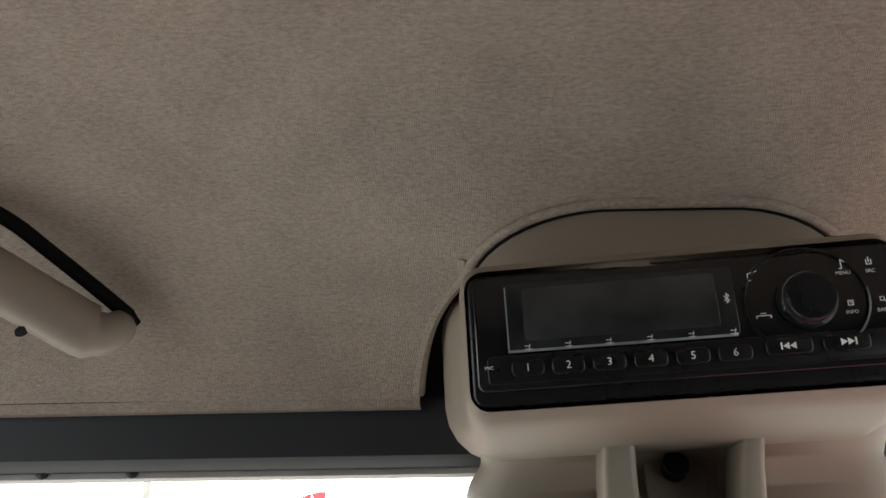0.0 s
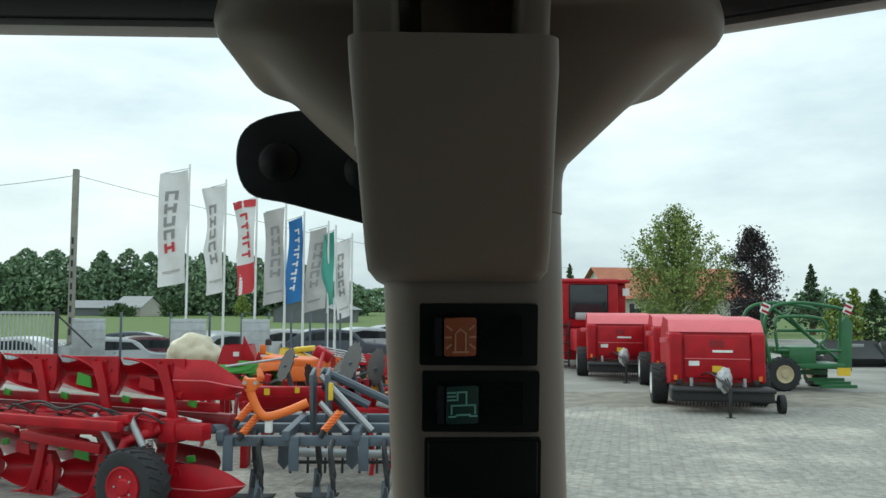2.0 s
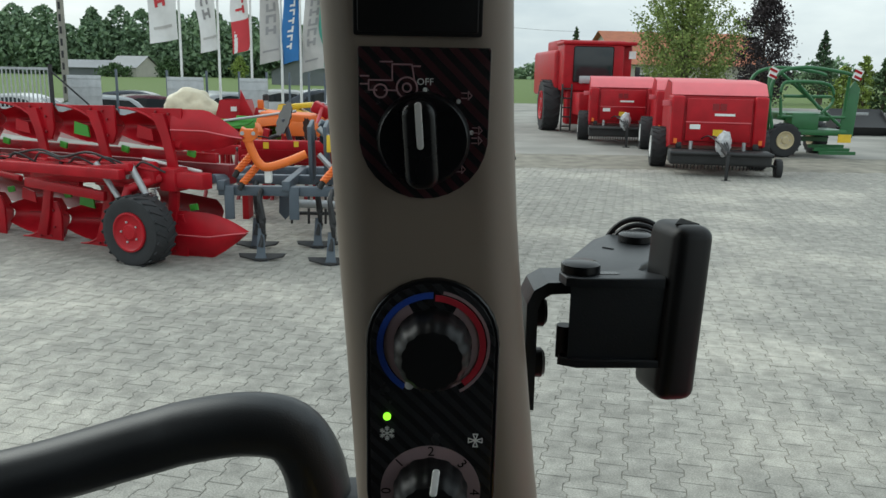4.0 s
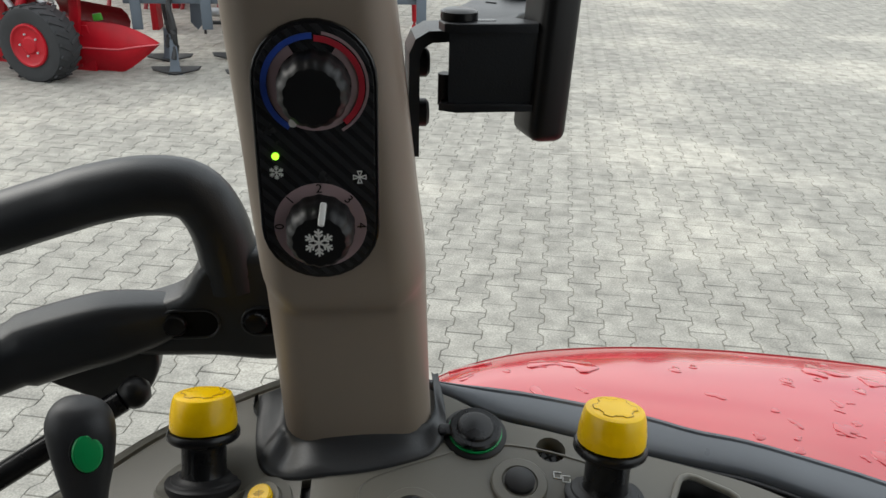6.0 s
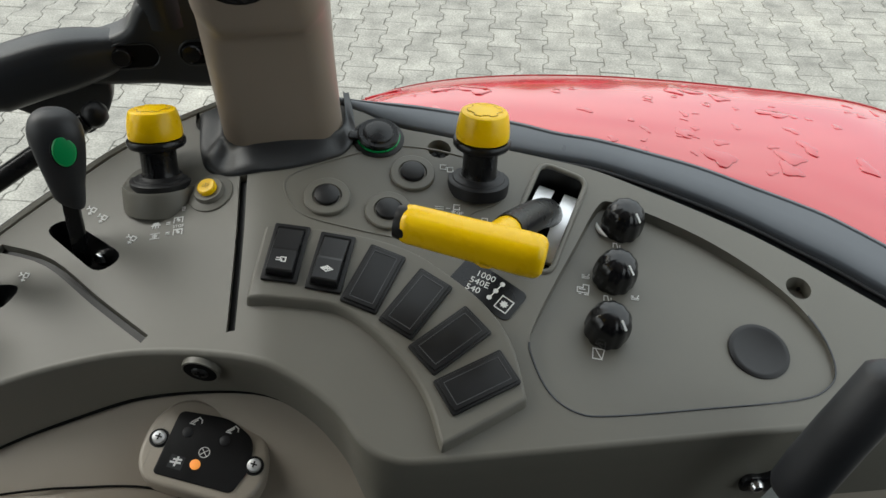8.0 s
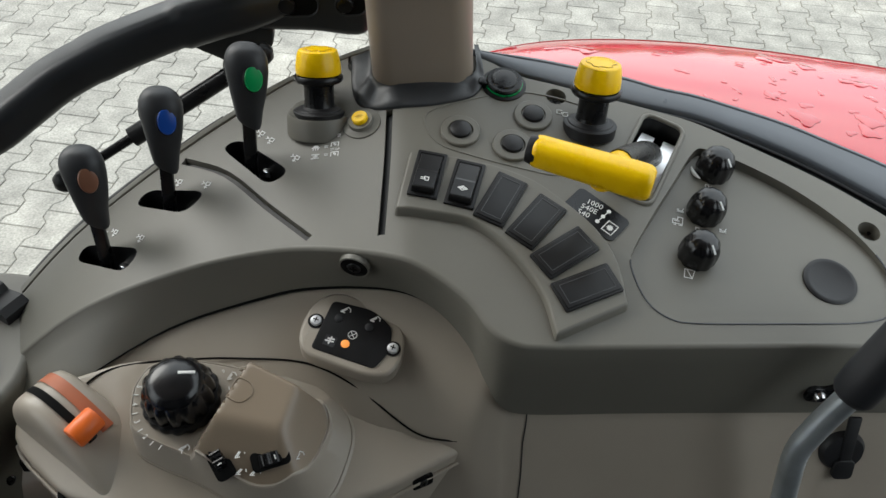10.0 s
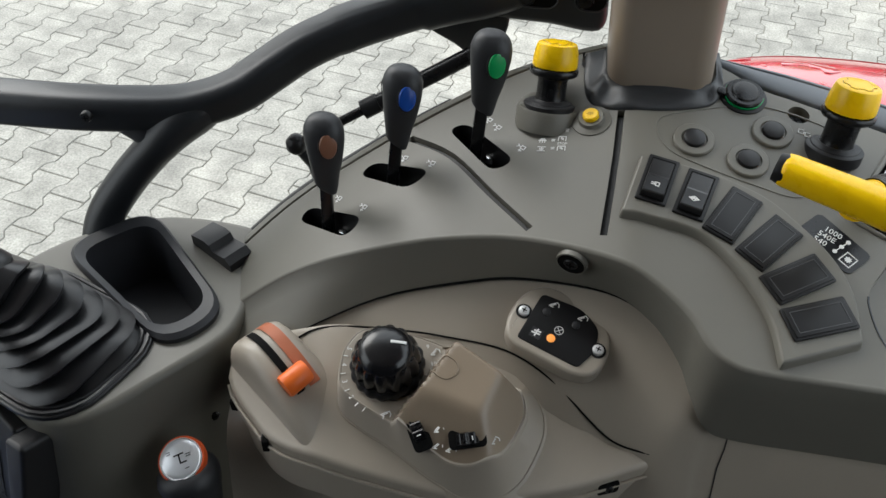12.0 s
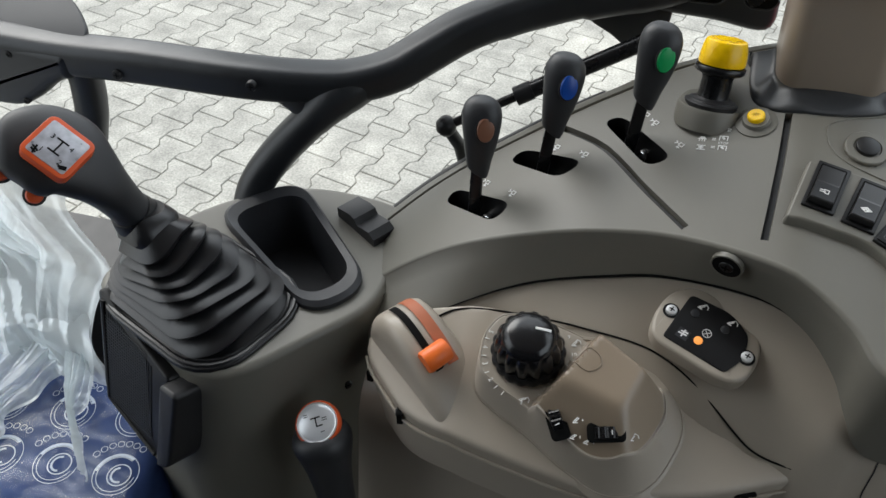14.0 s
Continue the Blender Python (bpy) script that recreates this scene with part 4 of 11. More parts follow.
# raised plate with the big dial, hump and thumb wheels
PLATE = [tuple(p) for p in spline([(-0.047, 0.308), (-0.043, 0.288), (-0.024, 0.276), (0.003, 0.2645), (0.036, 0.247), (0.058, 0.2395), (0.079, 0.2415), (0.096, 0.254), (0.109, 0.281), (0.111, 0.296), (0.102, 0.309), (0.081, 0.326), (0.044, 0.338), (0.0, 0.346), (-0.032, 0.343), (-0.045, 0.326)], 5, True)]
plate_top = lambda x, y: 1.468 + 0.24 * (y - 0.29) - 0.1 * (x - 0.0)


def soft_min(a, b, k):
    h = max(0.0, min(1.0, 0.5 + 0.5 * (b - a) / k))
    return b + (a - b) * h - k * h * (1 - h)


def hump_z(x, y):
    """Flat dial plate on one side of a crease, a flat-topped hump with sloping flanks on the other."""
    side = (x - 0.003) * 0.882 - (y - 0.265) * 0.471
    front = (y - 0.2455) * 0.976 + (x - 0.036) * 0.215
    flank = (0.1015 - x) * 0.94 + (y - 0.268) * 0.335
    rear = (0.338 - y) * 0.888 - (x - 0.044) * 0.459
    f = soft_min(soft_min(side / 0.0125, rear / 0.01, 0.25), soft_min(front / 0.03, flank / 0.024, 0.3), 0.22)
    f = max(0.0, soft_min(f, 1.0, 0.16))
    return plate_top(x, y) + 0.032 * f


sk = []
for d_, dz in ((0.003, 0.0), (0.0012, -0.0003), (0.0003, -0.001), (0.0, -0.002), (-0.001, -0.006)):
    sk.append([(x, y, hump_z(*(inset(PLATE, 0.003)[i])) + dz) for i, (x, y) in enumerate(inset(PLATE, d_))])
flare = [0.003 + 0.014 * max(0.0, min(1.0, (x - 0.05) / 0.05)) for x, y in PLATE]
for f_, dz in ((0.75, 0.005), (0.95, 0.001), (1.5, -0.003)):
    ring = []
    for i in range(len(PLATE)):
        x, y = inset(PLATE, -flare[i] * f_)[i]
        ring.append((x, y, pod_z(x, y) + dz))
    sk.append(ring)
part("plate_skirt", loft(sk, True), M_LOWER, pod, smooth=25)
for ring, lift in ((sk[1], 0.0002), (sk[6], 0.0006)):
    part("plate_edge", sweep([(x, y, z + lift) for x, y, z in ring + ring[:1]], 0.0007, 6, caps=False), M_LOWER, pod, smooth=60)
bm = lifted([(p[0], p[1]) for p in sk[0]], hump_z, [], 0.0028)
for face_ in bm.faces:
    c_ = face_.calc_center_median()
    face_.material_index = 1 if (c_.x - 0.003) * 0.882 - (c_.y - 0.265) * 0.471 > 0.0 else 0
part("dial_plate", bm, [M_LOWER, M_HUMP], pod, smooth=40)
part("plate_crease", sweep([(0.003 + 0.039 * q / 10, 0.2652 + 0.073 * q / 10, plate_top(0.003 + 0.039 * q / 10, 0.2652 + 0.073 * q / 10) + 0.0002) for q in range(11)], 0.0006, 6), M_LOWER, pod)
part("lid_outline", sweep([(x, y, hump_z(x, y) + 0.0003) for x, y in [tuple(p) for p in spline([(0.0315, 0.2965), (0.0345, 0.302), (0.0385, 0.307), (0.0425, 0.309), (0.049, 0.3065), (0.0525, 0.3025), (0.053, 0.297), (0.05, 0.2925), (0.0445, 0.2895), (0.038, 0.291)], 4, True)]], 0.0005, 5), M_HUMP, pod, "thin moulded outline")
o = thing("lift_dial", (-0.007, 0.3115, plate_top(-0.007, 0.3115)), "large black fluted dial with white pointer on control pod", "knob")
tilt = Matrix.Rotation(radians(12), 4, "X")
part("dial_skirt", lathe([(0.031, 0.0), (0.0315, 0.002), (0.0315, 0.0065), (0.03, 0.0085), (0, 0.0085)], tilt, 90, ripple=0.045, teeth=18), M_BLACK, o, local=True)
part("dial_body", lathe([(0.0288, 0.007), (0.0285, 0.014), (0.0276, 0.021), (0.0262, 0.026), (0.024, 0.0295), (0, 0.0296)], tilt, 112, ripple=0.09, teeth=14), M_DIAL, o, local=True, smooth=40)
part("dial_dome", lathe([(0.0238, 0.022), (0.0234, 0.0272), (0.0218, 0.0318), (0.0192, 0.035), (0.0155, 0.0371), (0.01, 0.0383), (0, 0.0387)], tilt, 64), M_DIAL, o, "smooth glossy black dome", local=True, smooth=60)
part("pointer", box((0.013, 0.0025, 0.001), tilt @ Matrix.Rotation(radians(3), 4, "Z") @ Matrix.Translation((0.011, 0.004, 0.0383)) @ Matrix.Rotation(radians(9), 4, "Y"), 0.0004), M_WHITE, o, "white pointer line", local=True)
for i, word in enumerate(("0", "1", "2", "3", "4", "5")):
    a = radians((-60, -112, -134, -155, -176, -197)[i])
    x, y = -0.006 + 0.0372 * math.cos(a), 0.3095 + 0.0405 * math.sin(a)
    words(word, 0.0062, Matrix.Translation((x, y, plate_top(x, y) + 0.0006)) @ Matrix.Rotation(a + math.pi / 2, 4, "Z"), M_WHITE, pod, "dial_number")
for i, word in enumerate(("10", "9")):
    a = radians(14 + 24 * i)
    x, y = -0.007 + 0.0385 * math.cos(a), 0.3115 + 0.0385 * math.sin(a)
    words(word, 0.0055, Matrix.Translation((x, y, plate_top(x, y) + 0.0006)) @ Matrix.Rotation(radians(15), 4, "Z"), M_WHITE, pod, "dial_number")
for deg in (-86, -123, -144, -165, -187):
    a = radians(deg)
    x, y = -0.006 + 0.0375 * math.cos(a), 0.3095 + 0.0408 * math.sin(a)
    part("dial_tick", box((0.0042, 0.0007, 0.0003), Matrix.Translation((x, y, plate_top(x, y) + 0.0007)) @ Matrix.Rotation(a, 4, "Z")), M_WHITE, pod, smooth=0)
PLOUGH_MARK = scaled([(-3, -2.2, -0.5, -2.2), (-2.6, -1.4, 0.6, 2.2), (0.6, 2.2, 2.4, 1.2), (2.4, 1.2, 2.8, -0.4), (-1.6, -1.6, 0.2, 0.6)], 0.0013)
for x, y, a in ((0.0305, 0.3315, 10), (-0.001, 0.2715, -25), (0.088, 0.2585, 10), (0.055, 0.2485, -10), (0.0435, 0.2585, 10), (0.044, 0.25, -5)):
    z = hump_z(x, y) + 0.0012
    mark(PLOUGH_MARK, Matrix.Translation((x, y, z)) @ Matrix.Rotation(radians(a), 4, "Z") @ Matrix.Rotation(radians(14), 4, "X"), 0.0008, pod)
for (x, y), a, w in (((0.0265, 0.2575), -62, 0.034), ((0.0665, 0.2545), 14, 0.03)):
    o = thing("thumb_wheel", Matrix.Translation((x, y, hump_z(x, y) + 0.0002)) @ Matrix.Rotation(radians(34), 4, "X") @ Matrix.Rotation(radians(a), 4, "Z"), "small ribbed black thumb wheel set in control pod", "thumb wheel", "thumb wheels")
    part("bezel", slab(rounded(w, 0.0155, 0.004, 4), -0.006, 0.0004, None, 0.0003), M_VOID, o, local=True)
    part("wheel", lathe([(0.006, -0.0052), (0.0105, -0.0042), (0.0105, 0.0042), (0.006, 0.0052)], Matrix.Translation((0, 0, -0.0052)) @ Matrix.Rotation(radians(90), 4, "X"), 48, ripple=0.1, teeth=16), M_SATIN, o, local=True)
    part("detent_mark", box((0.001, 0.0035, 0.0006), (0.0042, 0, 0.005)), M_WHITE, o, local=True)

# throttle housing with orange tab
bulb = thing("hand_throttle", (-0.105, 0.318, 1.38), "taupe hand throttle housing with orange stripe and tab", "lever")
c = Matrix.Translation((-0.098, 0.316, 1.4)) @ Matrix.Rotation(radians(-38), 4, "Z")
rings = []
for u, w, h in ((-0.06, 0.02, 0.02), (-0.0585, 0.0235, 0.038), (-0.052, 0.026, 0.055), (-0.04, 0.0265, 0.066), (-0.025, 0.027, 0.07), (-0.008, 0.0275, 0.0675), (0.012, 0.028, 0.06), (0.034, 0.029, 0.048), (0.052, 0.03, 0.035), (0.06, 0.03, 0.027)):
    row = [(-w - 0.003, -0.03)] + [(w * math.copysign(abs(math.cos(t)) ** 0.36, math.cos(t)), h * abs(math.sin(t)) ** 0.36) for t in (math.pi - math.pi * k / 14 for k in range(15))] + [(w + 0.003, -0.03)]
    rings.append([c @ Vector((u, a, b)) for a, b in row])
part("housing", loft(rings, False), M_LOWER, bulb, smooth=60)
bm = bmesh.new()
for k in (0, -1):
    bm.faces.new([bm.verts.new(p) for p in rings[k]])
part("housing_end", bm, M_LOWER, bulb)
arc = [(-0.05, 0.0575), (-0.04, 0.0663), (-0.025, 0.0704), (-0.008, 0.0679), (0.012, 0.0604), (0.03, 0.0505)]
arc = [tuple(p) for p in spline(arc, 5)]
part("slot", loft([[c @ Vector((u, s - 0.007, h + 0.0006)) for u, h in arc[3:]] for s in (-0.0035, 0.0035)], False), M_VOID, bulb)
part("stripe", loft([[c @ Vector((u, s + 0.008, h + 0.0004)) for u, h in arc] for s in (-0.0055, 0.0055)], False), material("orange_stripe", (0.42, 0.12, 0.05), 0.5, var=0.05), bulb, "orange stripe")
ta = c @ Matrix.Translation((0.026, -0.005, 0.06))
part("tab_stem", box((0.006, 0.006, 0.03), ta @ Matrix.Translation((0, 0, -0.012))), M_BLACK, bulb)
part("tab", lathe([(0.0095, -0.0005), (0.0105, 0.001), (0.0105, 0.022), (0.0095, 0.024), (0, 0.024)], ta @ Matrix.Translation((-0.004, -0.012, 0.0)) @ Matrix.Rotation(radians(-82), 4, "X"), 24), M_ORANGE, bulb, "orange plastic tab")

# indicator panel behind the pod
ind = frame_of((0.1325, 0.3475, 1.4995), (0.0626, -0.0256, -0.01), (0.3, 0.8, 0.22))
o = thing("indicator_panel", ind, "black lift indicator panel with two screws on taupe console", "indicator panel")
surround = round_poly([(-0.0445, 0.014), (-0.031, 0.0335), (0.004, 0.034), (0.034, 0.025), (0.0445, 0.004), (0.043, -0.021), (0.026, -0.0295), (-0.034, -0.0305), (-0.0445, -0.014)], 0.012, 4)
part("surround", slab(surround, -0.014, 0.0028, None, 0.0035, steps=4), M_LOWER, o, local=True, smooth=50)
face_loop = round_poly([(-0.0285, 0.0225), (0.006, 0.0265), (0.0275, 0.0175), (0.0325, -0.0035), (0.0265, -0.0222), (-0.0285, -0.0235)], [0.005, 0.008, 0.008, 0.006, 0.004, 0.003], 4)
part("panel", slab(face_loop, 0.001, 0.0042, None, 0.0006), M_BLACK, o, local=True)
for x in (-0.0342, 0.0342):
    part("screw_boss", lathe([(0.0068, 0.0), (0.0068, 0.0032), (0, 0.0032)], Matrix.Translation((x, 0, 0)), 20), M_BLACK, o, local=True)
    s_ = part("screw", lathe([(0.0048, 0.003), (0.0048, 0.0046), (0.0042, 0.0058), (0.0028, 0.0063), (0, 0.0064)], Matrix.Translation((x, 0, 0)), 20), M_GATE, o, "bright steel screw", local=True)
    part("cross_slot", box((0.0045, 0.0009, 0.0004), (x, 0, 0.0064), bm=box((0.0009, 0.0045, 0.0004), (x, 0, 0.0064))), M_VOID, s_, local=True, smooth=0)
for x, y, mm in ((-0.0175, 0.009, M_GRIP), (0.009, 0.0105, M_GRIP), (-0.0035, -0.0108, glowing("orange_indicator", (0.85, 0.3, 0.06), 0.25))):
    part("indicator_light", lathe([(0.0036, 0.003), (0.0036, 0.0048), (0.0028, 0.0052), (0, 0.0053)], Matrix.Translation((x, y, 0)), 16), mm, o, local=True)
for x, y, st in ((-0.0145, 0.0182, PLOUGH_MARK), (0.0115, 0.0195, PLOUGH_MARK)):
    mk = mark(st, Matrix.Translation((x, y, 0.0044)), 0.0008, None)
    mk.parent = o
part("symbol_tile", box((0.0098, 0.0092, 0.0003), (-0.0162, -0.0128, 0.0043)), M_GRIP, o, local=True, smooth=0)
mk = mark([(-0.0195, -0.0135, -0.0135, -0.0128), (-0.0182, -0.0112, -0.0135, -0.0105), (-0.0165, -0.0152, -0.016, -0.0095)], Matrix.Translation((0, 0, 0.0046)), 0.0013, None)
mk.parent = o
bm = bmesh.new()
sweep([(-0.001 + 0.0036 * math.cos(t), -0.0012 + 0.0036 * math.sin(t), 0.0044) for t in (2 * math.pi * k / 20 for k in range(21))], 0.0003, 5, bm, caps=False)
rod((-0.0035, -0.0037, 0.0044), (0.0015, 0.0013, 0.0044), 0.0003, bm=bm, seg=5)
rod((-0.0035, 0.0013, 0.0044), (0.0015, -0.0037, 0.0044), 0.0003, bm=bm, seg=5)
part("wheel_mark", bm, M_WHITE, o, local=True)

# ---- front module: gaiter, tray, switch ----
MOD_Z = 1.444
MOD = round_poly([(-0.157, 0.3545), (-0.2672, 0.2239), (-0.4365, 0.3115), (-0.424, 0.362), (-0.394, 0.425), (-0.3554, 0.4666), (-0.2936, 0.503), (-0.22, 0.505), (-0.16, 0.491)], [0.03, 0.05, 0.03, 0.04, 0.05, 0.04, 0.04, 0.04, 0.02], 6)[::-1]
module = thing("lever_module", (-0.3, 0.35, 1.0), "taupe plastic console module holding gaiter and tray", "console")
TRAY_AT = [(-0.366, 0.4335), (-0.297, 0.5045), (-0.1685, 0.3735), (-0.2125, 0.3205)]


def tray_ring(d, r):
    """The tray's tapering outline, drawn in by d."""
    c_ = [sum(q) / 4 for q in zip(*TRAY_AT)]
    out = []
    for x, y in TRAY_AT:
        v = Vector((x - c_[0], y - c_[1]))
        out.append((c_[0] + v.x * (1 - d / v.length), c_[1] + v.y * (1 - d / v.length)))
    return round_poly(out, r, 6)


TRAY = tray_ring(0.012, 0.03)[::-1]
GAIT = (-0.323, 0.323, 3)
mz = lambda x, y: MOD_Z
rows = []
for k in range(7):
    a = math.pi / 2 * k / 6
    lp = inset(MOD, 0.007 * (1 - math.sin(a)))
    rows.append([(x, y, MOD_Z - 0.007 * (1 - math.cos(a))) for x, y in lp])
VENT_OUT = Vector((-0.46, -0.888))
for z, flare in ((MOD_Z - 0.03, 0.002), (1.3, 0.028), (1.0, 0.04)):
    row = []
    for (x, y), (x1, y1) in zip(MOD, inset(MOD, -0.01)):
        f = max(0.0, Vector((x1 - x, y1 - y)).normalized().dot(VENT_OUT)) ** 4 * flare
        row.append((x + VENT_OUT.x * f, y + VENT_OUT.y * f, z))
    rows.append(row)
bm = loft(rows, True)
top = lifted([(p[0], p[1]) for p in rows[0]], mz, [TRAY], 0.02)
me = bpy.data.meshes.new("sheet")
top.to_mesh(me)
top.free()
bm.from_mesh(me)
bpy.data.meshes.remove(me)
part("module_body", bm, M_DECK, module, smooth=50)
ring0, ring1, ring2, ring3 = tray_ring(0.0, 0.036), tray_ring(0.006, 0.034), tray_ring(0.0215, 0.028), tray_ring(0.031, 0.022)
M_TRAY = material("dark_grey_tray_plastic", (0.024, 0.025, 0.029), 0.45, var=0.15, scale=30, grain=900, bump=0.2)
tray = thing("storage_tray", (-0.267, 0.4125, MOD_Z - 0.05), "deep black plastic storage tray set in console module", "tray")
rows = [[(x, y, z) for x, y in r] for r, z in ((ring0, MOD_Z - 0.002), (ring0, MOD_Z + 0.005), (ring1, MOD_Z + 0.0085), (ring2, MOD_Z + 0.0065), (ring2, MOD_Z - 0.002), (ring3, MOD_Z - 0.062))]
part("rim", loft(rows[:4], True), M_TRAY, tray, smooth=35)
part("liner", loft(rows[3:], True), M_TRAY, tray, smooth=35)
part("tray_floor", slab([(p[0], p[1]) for p in rows[-1]], MOD_Z - 0.064, MOD_Z - 0.0605, Matrix(), 0.0), M_TRAY, tray)
pm = Matrix.Translation((-0.205, 0.457, MOD_Z)) @ Matrix.Rotation(radians(-34), 4, "Z")
o = thing("rubber_stop", pm, "small stepped black rubber block on console module", "block")
prof = [(-0.03, 0), (-0.03, 0.012), (-0.008, 0.017), (0.0, 0.016), (0.004, 0.01), (0.024, 0.014), (0.032, 0.009), (0.032, 0)]
part("block_body", loft([[(x, s, z) for x, z in prof] for s in (-0.0135, -0.0125, 0.0125, 0.0135)], True), M_RUBBER, o, local=True, smooth=30)
bm = bmesh.new()
for s in (-0.0135, 0.0135):
    bm.faces.new([bm.verts.new((x, s, z)) for x, z in prof])
part("block_side", bm, M_RUBBER, o, local=True, smooth=0)

# gear lever with pleated gaiter
gear = thing("gear_lever", (-0.322, 0.326, MOD_Z), "black gear lever with pleated rubber gaiter and shift plate", "gear lever")
rings = []
top_c, base_c = np.array((-0.366, 0.33, 1.53)), np.array((GAIT[0], GAIT[1], MOD_Z))
levels = [(0.0, 0.17, 0.124, 0), (0.03, 0.166, 0.12, 0)]
pleats = 7
for i in range(pleats):
    f = i / (pleats - 1)
    w, h = 0.156 * (1 - f) + 0.066 * f, 0.112 * (1 - f) + 0.058 * f
    t = 0.06 + 0.76 * (i / pleats)
    levels += [(t, w * 0.84, h * 0.82, 1), (t + 0.03, w * 1.02, h * 1.02, 1), (t + 0.055, w * 1.07, h * 1.07, 1), (t + 0.075, w * 1.02, h * 1.01, 1)]
levels += [(0.86, 0.052, 0.046, 1), (0.9, 0.052, 0.05, 1), (0.95, 0.048, 0.046, 1), (1.0, 0.04, 0.04, 1)]
for t, w, h, bend in levels:
    cpos = base_c * (1 - t) + top_c * t
    lean = Matrix.Rotation(radians(-26 * t), 4, "Y")
    m = Matrix.Translation(cpos) @ lean @ Matrix.Rotation(radians(GAIT[2] - 26), 4, "Z")
    rings.append([m @ Vector((x, y, 0.0065 * math.sin(3 * math.atan2(y, x) + 9 * t) * bend * (1 - 0.5 * t))) for x, y in rounded(w, h, min(w, h) * 0.33, 6)])
part("gaiter", loft(rings, True, (False, True)), M_GAITER, gear, "pleated black rubber gaiter", smooth=35)
part("gaiter_rim", slab([(p.x, p.y) for p in [Matrix.Translation(base_c) @ Matrix.Rotation(radians(GAIT[2] - 26), 4, "Z") @ Vector((x, y, 0)) for x, y in rounded(0.184, 0.138, 0.05, 6)]], MOD_Z - 0.001, MOD_Z + 0.0035, None, 0.0015), M_GAITER, gear)
for q, wd in ((0.176, 0.13), (0.168, 0.122)):
    part("gaiter_bead", sweep([Matrix.Translation((*base_c[:2], MOD_Z + 0.004)) @ Matrix.Rotation(radians(GAIT[2] - 26), 4, "Z") @ Vector((x, y, 0)) for x, y in rounded(q, wd, 0.046, 6) + rounded(q, wd, 0.046, 6)[:1]], 0.0022, 6, caps=False), M_GAITER, gear)
pm = frame_of((-0.3815, 0.2875, 1.6343), (0.169, 0.977, 0.131), (-0.803, 0.059, 0.593))
HEAD_UP = (pm.to_3x3() @ Vector((0, 0, 1))).normalized()
spine = [Vector(p) for p in spline([(-0.368, 0.331, 1.512), (-0.3708, 0.33, 1.5268), (-0.372, 0.32, 1.554), (-0.374, 0.3105, 1.579), (-0.3805, 0.306, 1.597), (-0.3905, 0.302, 1.613), (-0.4045, 0.2955, 1.621), (-0.417, 0.2875, 1.626), (-0.4275, 0.2795, 1.6285), (-0.4365, 0.2735, 1.63)], 4)]
girth = spline([(0, 0.0165, 0.0165), (1, 0.0165, 0.0165), (2, 0.0172, 0.0172), (3, 0.0205, 0.019), (4, 0.028, 0.019), (5, 0.0365, 0.0185), (6, 0.039, 0.018), (7, 0.034, 0.0175), (8, 0.0225, 0.0155), (9, 0.004, 0.004)], 4)
rows = []
for i, p in enumerate(spine):
    d = (spine[min(i + 1, len(spine) - 1)] - spine[max(i - 1, 0)]).normalized()
    s = d.cross(HEAD_UP).normalized()
    u = s.cross(d).normalized()
    _, w, h = girth[i]
    row = []
    for k in range(32):
        c_, s_ = math.cos(2 * math.pi * k / 32), math.sin(2 * math.pi * k / 32)
        row.append(p + s * w * math.copysign(abs(c_) ** 0.9, c_) + u * h * math.copysign(abs(s_) ** (0.72 if s_ > 0 else 1.0), s_))
    rows.append(row)
part("lever_head", loft(rows, True, (True, True)), M_GRIP, gear, "smooth soft black lever head on tapered neck", smooth=80)
neck = [tuple(p) for p in spine[:7]]
part("neck_collar", sweep(neck, [0.0205, 0.0215, 0.022, 0.0222, 0.0218, 0.0206, 0.0188], 24), M_RUBBER, gear, smooth=40)
part("shift_plate_edge", slab(rounded(0.0412, 0.0412, 0.0065, 5), -0.009, 0.0006, pm, 0.0008), M_REDORANGE, gear, "red-orange rim")
part("shift_plate", slab(rounded(0.0335, 0.0335, 0.002, 2), 0, 0.001, pm, 0.0003), material("shift_plate_grey", (0.5, 0.5, 0.54), 0.3, metal=0.3, var=0.25, scale=120, bump=0.0), gear, "silver grey plate")
d45 = pm @ Matrix.Rotation(radians(-90), 4, "Z") @ Matrix.Translation((0, 0, 0.0012))
mark([(0.0, -0.0058, 0.0, 0.0058), (-0.0045, 0.0058, 0.0045, 0.0058), (-0.0045, -0.0058, 0.0045, -0.0058)], d45, 0.0013, gear, mat=M_VOID)
for word, x, y in (("1", -0.0078, -0.0078), ("3", -0.0082, 0.0065), ("2", 0.0088, -0.0082), ("4", 0.0085, 0.0062)):
    words(word, 0.0062, d45 @ Matrix.Translation((x, y - 0.002, 0)), M_VOID, gear, "gear_number")
mark([(-0.0135, -0.011, -0.009, -0.0125), (-0.013, -0.0135, -0.0095, -0.0145), (-0.0115, -0.0095, -0.0105, -0.0155)], d45, 0.0015, gear, mat=M_VOID)
mark([(0.0105, -0.0125, 0.0145, -0.0105), (0.012, -0.0135, 0.015, -0.012)], d45, 0.0019, gear, mat=M_VOID)
